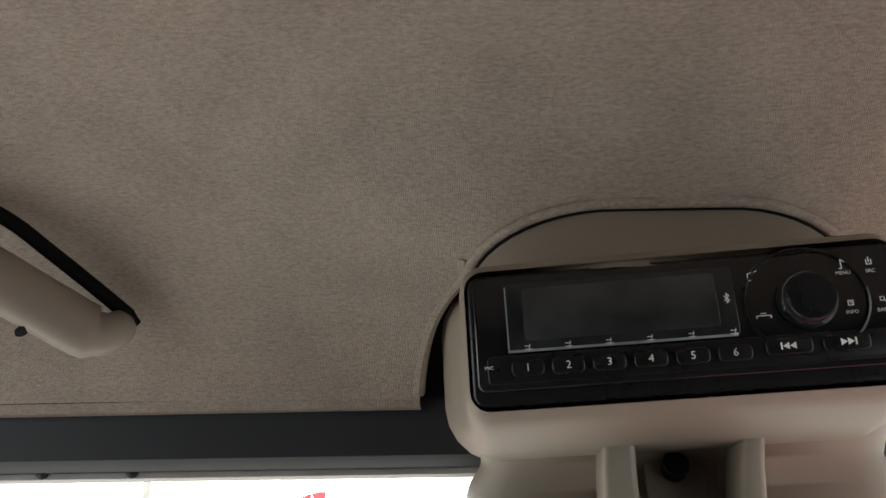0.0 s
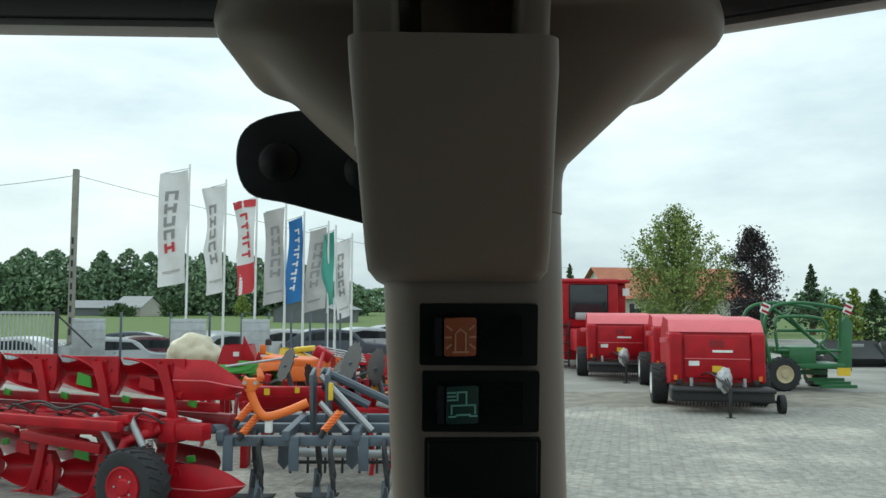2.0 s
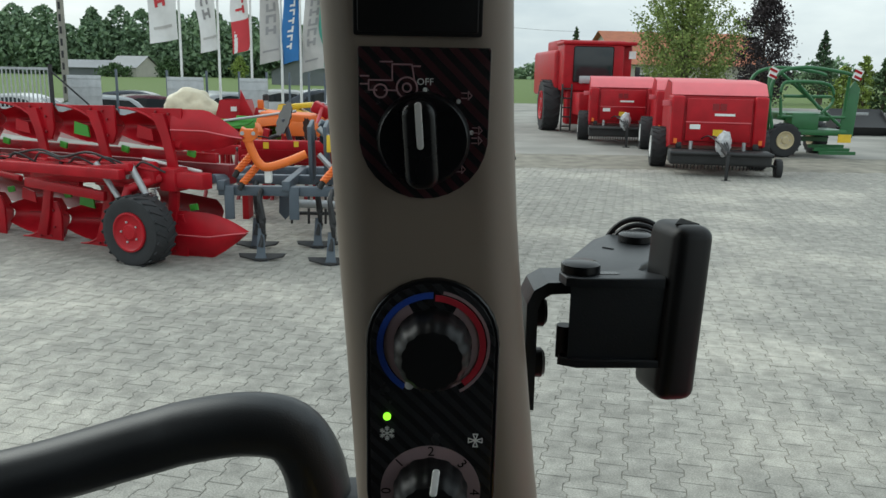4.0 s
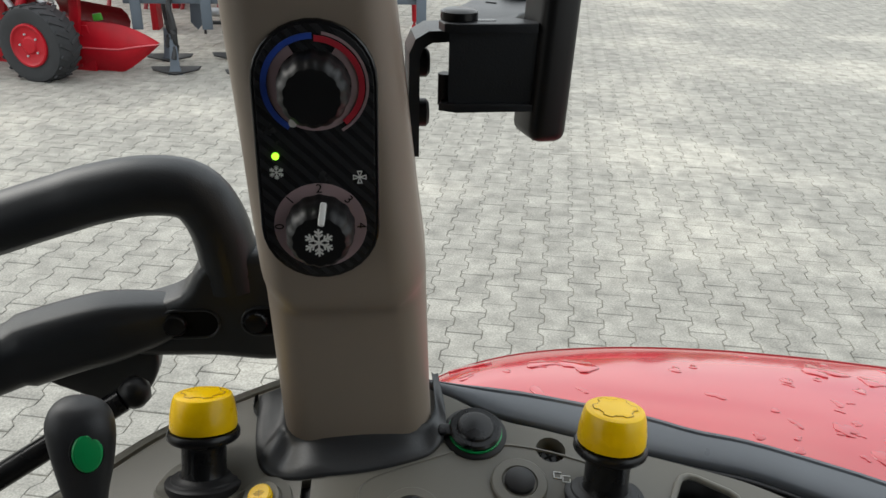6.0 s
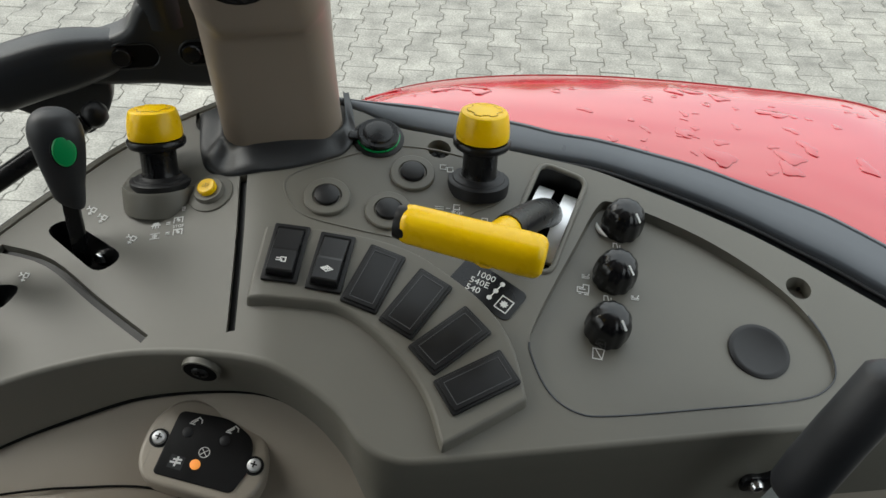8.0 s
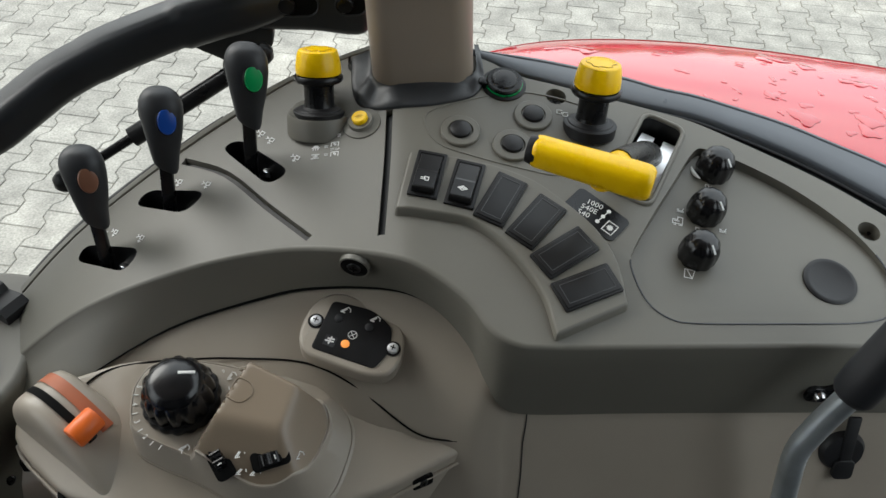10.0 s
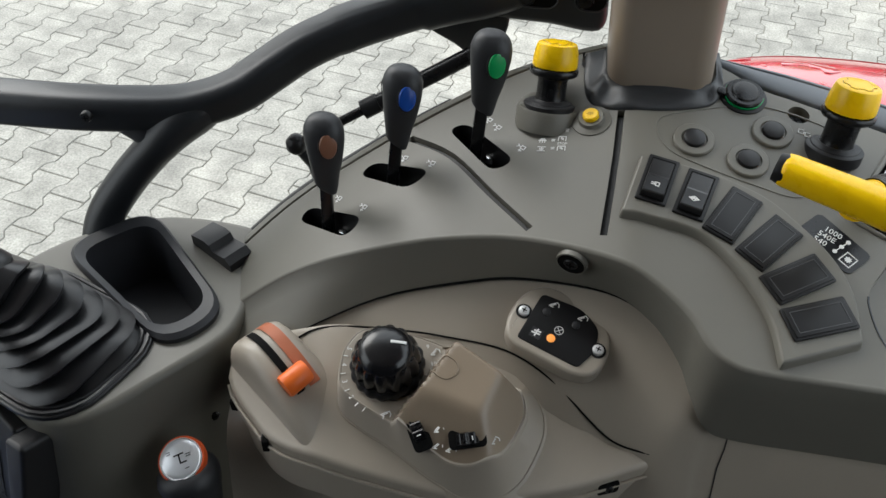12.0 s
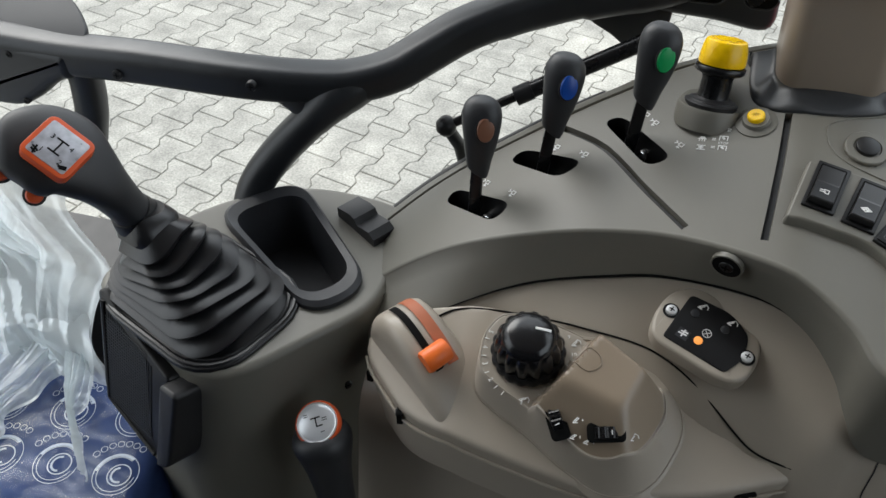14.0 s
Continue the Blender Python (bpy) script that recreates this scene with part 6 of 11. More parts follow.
part("cap", lathe([(0.011, -0.004), (0.011, 0.002), (0.008, 0.0042), (0, 0.0044)], None, 18), M_POST, o, local=True)

# ---- radio housing above the post ----
RM = Matrix.Translation((0.1505, 0.3815, 2.2925)) @ Matrix.Rotation(radians(-4.2), 4, "Z") @ Matrix.Rotation(radians(-1.9), 4, "Y") @ Matrix.Rotation(radians(6), 4, "X")
hood = thing("radio_housing", (0.16, 0.48, 2.2), "taupe plastic radio housing fixed under the roof", "housing")
F = RM @ Matrix.Rotation(radians(90), 4, "X")
hood_rows = []
for depth, dz, w, h, r in ((-0.006, 0.0, 0.19, 0.064, 0.009), (-0.002, 0.0, 0.1945, 0.0715, 0.011), (0.004, -0.001, 0.1965, 0.076, 0.013), (0.03, -0.004, 0.201, 0.084, 0.018), (0.06, -0.003, 0.211, 0.092, 0.022), (0.1, 0.004, 0.23, 0.104, 0.03), (0.15, 0.012, 0.25, 0.115, 0.035), (0.19, 0.02, 0.255, 0.12, 0.035)):
    hood_rows.append([RM @ Vector((x, depth, z + dz)) for x, z in rounded(w, h, r, 5)])
part("hood", loft(hood_rows, True, (False, True)), M_HOOD, hood, smooth=60)
# funnel from the hood down to the post
fun = []
NOTCH_IN, NOTCH_OUT = 0.0215, 0.0285
for z, xc, w, y0, y1, r, dep in ((2.274, 0.159, 0.196, 0.39, 0.57, 0.02, 0.0), (2.268, 0.16, 0.2, 0.408, 0.58, 0.025, 0.0), (2.262, 0.162, 0.207, 0.424, 0.59, 0.03, 0.02), (2.251, 0.165, 0.212, 0.45, 0.6, 0.035, 0.027), (2.243, 0.167, 0.228, 0.461, 0.605, 0.035, 0.024), (2.233, 0.167, 0.234, 0.469, 0.605, 0.03, 0.02), (2.226, 0.167, 0.226, 0.474, 0.605, 0.026, 0.016),
                             (2.2215, 0.167, 0.2, 0.477, 0.605, 0.026, 0.012), (2.2165, 0.167, 0.184, 0.48, 0.604, 0.025, 0.008), (2.204, 0.167, 0.158, 0.485, 0.603, 0.024, 0.004), (2.193, 0.1675, 0.134, 0.49, 0.602, 0.022, 0.002), (2.18, 0.168, 0.106, 0.494, 0.6, 0.02, 0.001), (2.17, 0.1685, 0.088, 0.496, 0.59, 0.016, 0.0), (2.15, 0.169, 0.086, 0.499, 0.58, 0.016, 0.0)):
    ring = [(p[0], p[1]) for p in rounded(w, y1 - y0, r, 5)]
    hi = max(q[1] for q in ring)
    for i in range(len(ring)):
        p, q = ring[i], ring[(i + 1) % len(ring)]
        if abs(p[1] - hi) < 1e-6 and abs(q[1] - hi) < 1e-6 and abs(p[0] - q[0]) > 0.02:
            s_ = 1 if p[0] > q[0] else -1
            off = 0.161 - xc
            ring[i + 1:i + 1] = [(off + s_ * NOTCH_OUT, hi), (off + s_ * NOTCH_IN, hi - 0.5 * dep), (off - s_ * NOTCH_IN, hi - 0.5 * dep), (off - s_ * NOTCH_OUT, hi)]
            break
    fun.append([(xc + u, (y0 + y1) / 2 - v, z) for u, v in ring])
part("funnel", loft([[tuple(q) for q in row] for row in zip(*[spline(list(col), 3) for col in zip(*fun)])], True, (True, True)), M_HOOD, hood, smooth=50)
# two ribs and pocket
pk = thing("post_pocket", (0.162, 0.45, 2.16), "open taupe plastic pocket on upper cab post", "pocket")
rows = []
for z, w, y in ((2.205, 0.0785, 0.418), (2.195, 0.079, 0.4225), (2.17, 0.0795, 0.443), (2.145, 0.08, 0.463), (2.131, 0.0805, 0.474), (2.122, 0.08, 0.483), (2.1175, 0.074, 0.496)):
    rows.append([(0.1565 + (2.205 - z) * 0.06 + u, y + 0.045 - v, z) for u, v in rounded(w, 0.09, 0.008, 4)])
inner = [[(0.1565 + u, y + 0.045 - v, z) for u, v in rounded(w, 0.084, 0.006, 4)] for z, w, y in ((2.2055, 0.0745, 0.4185), (2.165, 0.0745, 0.448))]
part("pocket_shell", loft(inner[::-1] + rows, True, (True, True)), M_HOOD, pk, smooth=50)
# near-black block stands in for the shade behind the pocket's lip
part("pocket_liner", box((0.0735, 0.03, 0.012), (0.1565, 0.452, 2.1965), 0.001), M_VOID, pk, "dark block for the shade inside the pocket")
for left, right in (((0.118, 0.118), (0.1315, 0.139)), ((0.187, 0.178), (0.195, 0.195))):
    rr_ = []
    for i, (z, y) in enumerate(((2.276, 0.428), (2.262, 0.436), (2.24, 0.449), (2.21, 0.457), (2.19, 0.462), (2.17, 0.468))):
        a, b = left[0] + (left[1] - left[0]) * i / 5, right[0] + (right[1] - right[0]) * i / 5
        rr_.append([((a + b) / 2 + u, y - v, z) for u, v in rounded(b - a, 0.034, 0.0035, 3)])
    part("rib", loft(rr_, True, (True, True)), M_HOOD, hood, smooth=40)
sm = frame_of((0.159, 0.465, 2.2445), (1, 0, 0), (0, 0.25, 1))
part("screw_plate", box((0.03, 0.004, 0.058), Matrix.Translation((0.159, 0.4685, 2.236)) @ Matrix.Rotation(radians(-14), 4, "X"), 0.001), M_HOOD, hood)
part("screw_boss", lathe([(0.0068, -0.004), (0.0068, 0.004), (0.0056, 0.004), (0.0056, 0.0025), (0, 0.0025)], sm, 24), M_BLACK, hood)
screw(sm @ Matrix.Translation((0, 0, 0.003)), 0.005, hood)

# ---- radio ----
radio = thing("car_radio", F, "black single-slot car radio with volume knob in roof housing", "radio")
part("trim_frame", slab(rounded(0.1885, 0.0605, 0.006, 4), -0.012, 0.0065, None, 0.0025), M_SATIN, radio, local=True)
part("faceplate", slab(rounded(0.1815, 0.0515, 0.004, 4), -0.01, 0.0092, Matrix.Translation((-0.0005, 0.002, 0)), 0.0014), M_GLOSS, radio, local=True)
part("display", slab(rounded(0.1, 0.031, 0.002, 3), 0, 0.0099, Matrix.Translation((-0.0265, 0.0085, 0)), 0.0003), material("display_film", (0.02, 0.021, 0.022), 0.07, var=0.3, scale=90, bump=0.0), radio, "dark display under clear film", local=True)
part("display_window", slab(rounded(0.0845, 0.024, 0.0015, 2), 0, 0.0103, Matrix.Translation((-0.0265, 0.0095, 0)), 0.0002), material("display_glass", (0.03, 0.032, 0.032), 0.16, var=0.4, scale=40, bump=0.0), radio, local=True)
part("lower_bar", slab(rounded(0.1735, 0.0125, 0.002, 3), 0, 0.0098, Matrix.Translation((0.0005, -0.0145, 0)), 0.0006), M_SATIN, radio, local=True)
for i in range(6):
    x = -0.0685 + 0.01765 * i
    b = part("preset_button", slab(rounded(0.0145, 0.0068, 0.0025, 4), 0.006, 0.0112, Matrix.Translation((x, -0.0145, 0)), 0.0008), M_SATIN, radio, local=True)
    t = words(str(i + 1), 0.0048, Matrix.Translation((x, -0.0145, 0.0113)), M_WHITE, None, "button_number")
    t.parent = b
    mk = mark(scaled([(-2, -1, 2, -1), (-2, 1, 1, 1), (0, -2, 1, 2)], 0.0007), Matrix.Translation((x + 0.001, -0.0055, 0.0105)), 0.0003, None, "print_bar")
    mk.parent = radio
for x, d in ((0.0421, -1), (0.0655, 1)):
    b = part("skip_button", slab(rounded(0.0195, 0.007, 0.0025, 4), 0.006, 0.0112, Matrix.Translation((x, -0.0133, 0)), 0.0008), M_SATIN, radio, local=True)
    bm = bmesh.new()
    for k in (-0.0026, 0.0002):
        tri = [(x + d * (k - 0.0), -0.0148), (x + d * (k + 0.0026), -0.0133), (x + d * k, -0.0118)]
        slab(tri, 0.0112, 0.0115, None, 0, bm)
    box((0.0006, 0.003, 0.0004), (x + d * 0.0034, -0.0133, 0.0114), bm=bm)
    part("skip_mark", bm, M_WHITE, b, local=True, smooth=0)
kx, ky = 0.0525, 0.0058
part("knob_arc", loft([[(kx + r * math.cos(t), ky + 0.9 * r * math.sin(t), z) for t in (2 * math.pi * k / 40 for k in range(40))] for r, z in ((0.0268, 0.008), (0.0265, 0.0102), (0.0255, 0.0105), (0.025, 0.0095))], True), M_SATIN, radio, local=True)
kn = part("volume_knob", lathe([(0.0122, 0.009), (0.0122, 0.0115), (0.0114, 0.0125), (0.0106, 0.0175), (0.0098, 0.0186), (0, 0.0188)], Matrix.Translation((kx, ky, 0)), 40), M_SATIN, radio, local=True)
part("chrome_ring", lathe([(0.0123, 0.0105), (0.0125, 0.0125), (0.0114, 0.0155), (0.0109, 0.0155)], Matrix.Translation((kx, ky, 0)), 40), M_CHROME, kn, "chrome ring", local=True)
for word, x, y in (("MENU", 0.0697, 0.0165), ("SRC", 0.081, 0.0165), ("INFO", 0.0703, -0.0008), ("BAND", 0.0835, -0.0008), ("MIC", -0.0855, -0.0135)):
    t = words(word, 0.0023, Matrix.Translation((x, y, 0.0102)), M_WHITE, None, "printed_word")
    t.parent = radio
for x, y, st in ((0.032, 0.0185, [(-2, -2, -2, 1), (-2, 1, 2, 2), (-2, -2, -1, -2)]), (0.034, 0.0005, [(-3, 0, 3, 0), (-3, 0, -3, -1), (3, 0, 3, -1), (-1, 1, 1, 1)]), (0.0695, 0.0205, [(0, -2, 0, 2), (0, 2, 1.5, 1), (-1, -2, 0, -2)]), (0.081, 0.0205, [(-1, -1, -1, 1), (1, -1, 1, 1), (-1, -1, 1, -1), (0, 0, 0, 2)]),
                 (0.0703, 0.0032, [(-1, -1, -1, 1), (1, -1, 1, 1), (-1, -1, 1, -1), (-1, 1, 1, 1), (0, 0, 0, 1), (0, 0, 1, 0)]), (0.0835, 0.0032, [(-1, 0, -1, 1.6), (0.6, 0, 0.6, 1.6), (-1, 0, 0.6, 0), (-1, 1.6, 0.6, 1.6), (0.6, 0, 2, -1.4)]), (0.0198, 0.0095, [(0, -2, 0, 2), (0, 2, 1, 1), (1, 1, -1, -1), (0, -2, 1, -1), (1, -1, -1, 1)])):
    mk = mark(scaled(st, 0.001), Matrix.Translation((x, y, 0.0102)), 0.0004, None)
    mk.parent = radio
part("microphone_hole", lathe([(0.0009, 0.0095), (0.0009, 0.0102), (0, 0.0102)], Matrix.Translation((-0.0815, -0.0145, 0)), 10), M_VOID, radio, local=True)
part("film_edge", box((0.0006, 0.03, 0.0005), (-0.0762, 0.0075, 0.0102)), M_ZINC, radio, local=True)
part("film_edge", box((0.098, 0.0011, 0.0004), (-0.0268, -0.0068, 0.0101)), M_ZINC, radio, local=True)

# ---- roof: headliner, rail, window header ----
M_FABRIC = material("headliner_knit", (0.33, 0.28, 0.24), 0.95, var=0.08, scale=22, grain=700, bump=0.9, spec=0.1)
n, k = M_FABRIC.node_tree.nodes, M_FABRIC.node_tree.links
wv = n.new("ShaderNodeTexWave")
wv.bands_direction = "X"
wv.inputs["Scale"].default_value, wv.inputs["Distortion"].default_value, wv.inputs["Detail"].default_value = 320, 6.0, 2.0
bump2 = n.new("ShaderNodeBump")
bump2.inputs["Strength"].default_value, bump2.inputs["Distance"].default_value = 0.5, 0.0006
co = n.new("ShaderNodeTexCoord")
k.new(co.outputs["Object"], wv.inputs["Vector"])
k.new(wv.outputs["Fac"], bump2.inputs["Height"])
old = [x for x in n if x.type == "BUMP" and x != bump2][0]
k.new(old.outputs["Normal"], bump2.inputs["Normal"])
k.new(bump2.outputs["Normal"], n["Principled BSDF"].inputs["Normal"])
# short fibres brushed along the cab
stretch, fibre, tone, brush = n.new("ShaderNodeMapping"), n.new("ShaderNodeTexNoise"), n.new("ShaderNodeMapRange"), n.new("ShaderNodeMix")
stretch.inputs["Scale"].default_value = (260, 760, 760)
fibre.inputs["Scale"].default_value, fibre.inputs["Detail"].default_value = 1.0, 4.0
tone.inputs["From Min"].default_value, tone.inputs["From Max"].default_value = 0.3, 0.7
tone.inputs["To Min"].default_value, tone.inputs["To Max"].default_value = 0.8, 1.18
brush.data_type, brush.blend_type = "RGBA", "MULTIPLY"
brush.inputs["Factor"].default_value = 1.0
cloth_in = n["Principled BSDF"].inputs["Base Color"].links[0].from_socket
k.new(co.outputs["Object"], stretch.inputs["Vector"])
k.new(stretch.outputs["Vector"], fibre.inputs["Vector"])
k.new(fibre.outputs["Fac"], tone.inputs["Value"])
k.new(cloth_in, brush.inputs["A"])
k.new(tone.outputs["Result"], brush.inputs["B"])
k.new(brush.outputs["Result"], n["Principled BSDF"].inputs["Base Color"])


def edge_y(x):
    """Plan line of the side rail: straight along the door, then curving in to the rear corner."""
    return 0.545 - 0.62 * max(0.0, x - 0.3) - 0.35 * max(0.0, min(0.1, x - 0.2)) * 0.3 - 0.02 * max(0.0, -0.3 - x)


def roof_z(x, y):
    d = edge_y(x) - y
    z = 2.303 + 0.165 * (1 - math.exp(-d / 0.16)) + 0.03 * min(1.0, max(0.0, d) / 0.6)
    # the lining dips a little round the radio housing
    q = ((x - 0.16) / 0.17) ** 2 + ((y - 0.43) / 0.08) ** 2
    z -= 0.051 * math.exp(-q * 1.2)
    # shallow scoop behind the grab handle
    g = ((x + 0.235) / 0.1) ** 2 + ((y - 0.47) / 0.04) ** 2
    return z + 0.016 * math.exp(-g)


CUT_L, CUT_R, CUT_D = 0.02, 0.302, 0.1
us = np.concatenate((np.linspace(-1.1, -0.4, 10), np.linspace(-0.38, CUT_L, 30), np.linspace(CUT_L + 0.012, CUT_R, 22), np.linspace(CUT_R + 0.015, 0.6, 20), np.linspace(0.65, 1.0, 6)))
xs = us
ds = np.concatenate((np.linspace(0, CUT_D, 14), np.linspace(CUT_D + 0.01, 0.35, 24), np.linspace(0.38, 1.5, 14)))


def lining_x(u, d):
    f = min(1.0, d / 0.085)
    f = 0.35 * f + 0.65 * f * f
    return u + 0.034 * f * math.exp(-((u - CUT_L) / 0.06) ** 2) - 0.036 * f * math.exp(-((u - CUT_R) / 0.06) ** 2)


bm = bmesh.new()
for block in ((0, list(us).index(CUT_L) + 1, 0, len(ds)), (int(np.argmin(abs(us - CUT_R))), len(us), 0, len(ds)), (list(us).index(CUT_L), int(np.argmin(abs(us - CUT_R))) + 1, 13, len(ds))):
    loft([[(lining_x(u, d), edge_y(u) - d, roof_z(lining_x(u, d), edge_y(u) - d)) for u in us[block[0]:block[1]]] for d in ds[block[2]:block[3]]], False, bm=bm)
bmesh.ops.remove_doubles(bm, verts=bm.verts, dist=0.0004)
solo("ceiling", bm, M_FABRIC, "beige-brown knitted fabric headliner under the cab roof", "headliner", kind="structure", smooth=180)
bm = bmesh.new()
for side in (us[us <= CUT_L + 1e-6], us[us >= CUT_R - 1e-6]):
    loft([[(x, edge_y(x) + dy, z) for x in side] for dy, z in ((0.0, 2.303), (0.004, 2.297), (0.012, 2.297))], False, bm=bm)
for uc, sg in ((CUT_L, 1), (CUT_R, -1)):
    line = [Vector((lining_x(uc, d) - sg * 0.001, edge_y(uc) - d, roof_z(lining_x(uc, d), edge_y(uc) - d) + 0.004)) for d in ds[:14]]
    sweep(line, 0.0045, 8, bm)
    loft([line, [p + Vector((sg * 0.004, 0, 0.02)) for p in line]], False, bm=bm)
solo("trim", bm, M_FABRIC, "rolled fabric edge of the headliner", "trim", kind="structure")
rail = [(0.012, 2.305), (0.012, 2.268), (0.02, 2.262), (0.03, 2.262), (0.03, 2.42)]
solo("roof_rail", loft([[(x, edge_y(x) + dy, z) for x in xs] for dy, z in rail], False), material("dark_rail", (0.018, 0.021, 0.026), 0.55, var=0.1, scale=30), "dark blue-black painted roof rail above the window", "rail", kind="structure")
head_ = [(0.028, 2.268), (0.026, 2.258), (0.032, 2.2565), (0.045, 2.2585), (0.05, 2.29)]
solo("window_header", loft([[(x, edge_y(x) + dy, z) for x in xs] for dy, z in head_], False), material("header_grey", (0.46, 0.44, 0.42), 0.45, var=0.06), "light grey window header strip with small screws", "window frame", kind="structure")
for x in (-0.235, -0.1736):
    o = thing("header_screw", frame_of((x, edge_y(x) + 0.0265, 2.2622), (1, 0, 0), (0, 0.2, 1)), "small grey screw in window header", "screw", "header screws")
    part("screw_head", lathe([(0.0042, -0.002), (0.0042, 0.0008), (0.003, 0.0018), (0, 0.002)], None, 14), M_GRIP, o, local=True)
roof_rows = [[(x, edge_y(x) + 0.1 - d * 1.06, 2.53 - 0.23 * math.exp(-d / 0.05) * 0.9) for x in xs] for d in ds]
solo("roof_shell", loft(roof_rows, False), M_RED, "red painted cab roof shell", "roof", kind="structure", smooth=60)

# grab handle in the lining
gh = thing("grab_handle", (-0.2, 0.45, 2.33), "beige moulded grab handle recessed in headliner", "handle")
gp = [tuple(p) for p in spline([(-0.156, 0.489, 2.343), (-0.16, 0.4865, 2.334), (-0.172, 0.4815, 2.331), (-0.195, 0.463, 2.342), (-0.225, 0.441, 2.358), (-0.27, 0.415, 2.377), (-0.33, 0.4, 2.392), (-0.36, 0.395, 2.415)], 5)]
part("handle_bar", sweep(gp, [0.006, 0.008, 0.0098, 0.0108, 0.0115, 0.012, 0.0125, 0.013, 0.0135, 0.014] + [0.0168] * (len(gp) - 10), 18, flat=1.0), M_HOOD, gh, smooth=60)
part("screw_cover", slab(rounded(0.016, 0.006, 0.0028, 3), -0.002, 0.0008, frame_of((-0.2, 0.4605, 2.328), (1, -0.55, 0.45), (0.3, 0.7, 0.1))), M_VOID, gh)
part("recess_gap", sweep([tuple(p) for p in spline([(-0.1505, 0.497, 2.3405), (-0.164, 0.4835, 2.3515), (-0.19, 0.457, 2.3715), (-0.215, 0.432, 2.388), (-0.27, 0.395, 2.408)], 5)], [0.002, 0.003] + [0.0045] * 40, 10), M_VOID, gh, "dark gap behind handle")

# crown of the housing reaching up into the lining
hump, arc = [], []
plan = [(u, v) for u, v in rounded(0.208, 0.16, 0.079, 12)]
for k in range(9):
    f = k / 8
    hump.append([(0.159 + u * (1 - 0.03 * f), 0.372 + 0.075 * f + 0.08 - v, 2.318 + 0.105 * f - 0.03 * u) for u, v in plan])
part("crown", loft(hump, True, (False, True)), M_HOOD, hood, smooth=60)
for j in range(len(plan)):
    for k in range(8):
        p, q = Vector(hump[k][j]), Vector(hump[k + 1][j])
        e0, e1 = roof_z(p.x, p.y) - p.z, roof_z(q.x, q.y) - q.z
        if e0 >= 0 > e1 and p.y < 0.372 + 0.075 * k / 8 + 0.09:
            arc.append(p.lerp(q, e0 / (e0 - e1)))
            break
arc.sort(key=lambda p: p.x)
part("gap_line", sweep([p + Vector((0, -0.001, -0.0008)) for p in arc], 0.0014, 6), M_VOID, hood, "dark gap between housing and lining")
arc_bead = sweep([p + Vector(((p.x - 0.159) * 0.03, -0.0028, 0.0018)) for p in arc], 0.003, 8)
solo("trim", arc_bead, M_FABRIC, "rolled fabric edge round the radio housing", "trim", kind="structure", smooth=180)

# black lamp bracket outside the window
bp = frame_of((0.1275, 0.635, 2.1865), (1, -0.08, -0.1), (0.1, -0.1, 1))
o = thing("lamp_bracket", bp, "black steel lamp bracket bolted beside cab post", "bracket")
part("plate", slab([tuple(p) for p in spline([(-0.1, 0.003), (-0.093, 0.024), (-0.06, 0.036), (0.0, 0.043), (0.07, 0.05), (0.07, -0.05), (0.0, -0.034), (-0.06, -0.024), (-0.09, -0.019)], 5, True)], -0.004, 0.004, None, 0.0015), M_FRAME, o, local=True)
for x in (-0.072, -0.018):
    part("bolt", lathe([(0.0125, 0.002), (0.0125, 0.006), (0.0085, 0.009), (0, 0.0095)], Matrix.Translation((x, 0.002, 0)), 20), M_BLACK, o, local=True)

# ---- door handle frame, strut ----
door = thing("side_door_frame", (0.1, 0.65, 1.6), "black tubular side door handle frame with junction plate", "door frame")
low = [tuple(p) for p in spline([(0.145, 0.656, 1.65), (0.1, 0.656, 1.65), (0.059, 0.654, 1.647), (0.02, 0.648, 1.643), (-0.018, 0.64, 1.636), (-0.052, 0.63, 1.628), (-0.095, 0.613, 1.6175), (-0.137, 0.591, 1.604), (-0.17, 0.57, 1.587), (-0.197, 0.553, 1.573), (-0.229, 0.54, 1.564), (-0.265, 0.528, 1.562), (-0.341, 0.511, 1.567), (-0.452, 0.505, 1.57), (-0.555, 0.501, 1.569), (-0.66, 0.497, 1.575)], 5)]
part("lower_bar", bar(low, [0.012] * 7 + [0.0135, 0.0152, 0.017, 0.0188, 0.0205, 0.022, 0.0232, 0.024] + [0.0242] * 7 + [0.0215] * 10 + [0.0205] * (len(low) - 32)), M_FRAME, door, smooth=50)
up_ = [tuple(p) for p in spline([(0.117, 0.657, 1.672), (0.1155, 0.656, 1.69), (0.1105, 0.655, 1.72), (0.096, 0.655, 1.743), (0.067, 0.655, 1.748), (0.03, 0.655, 1.742), (0.0, 0.655, 1.733), (-0.1, 0.65, 1.706), (-0.25, 0.64, 1.688), (-0.45, 0.63, 1.66)], 5)]
part("upper_bar", sweep(up_, 0.0205, 18), M_FRAME, door, smooth=70)
br = [tuple(p) for p in spline([(-0.198, 0.5535, 1.5735), (-0.23, 0.5385, 1.5605), (-0.256, 0.5215, 1.5455), (-0.279, 0.51, 1.524), (-0.309, 0.499, 1.492), (-0.335, 0.485, 1.457), (-0.345, 0.474, 1.43), (-0.35, 0.46, 1.39), (-0.352, 0.455, 1.3)], 5)]
part("brace", sweep(br, [0.01, 0.0125, 0.015, 0.017, 0.019, 0.021, 0.022, 0.0225, 0.0222, 0.0219, 0.0216, 0.0212, 0.0208, 0.0204, 0.02] + [0.019] * (len(br) - 15), 20), M_FRAME, door, smooth=70)
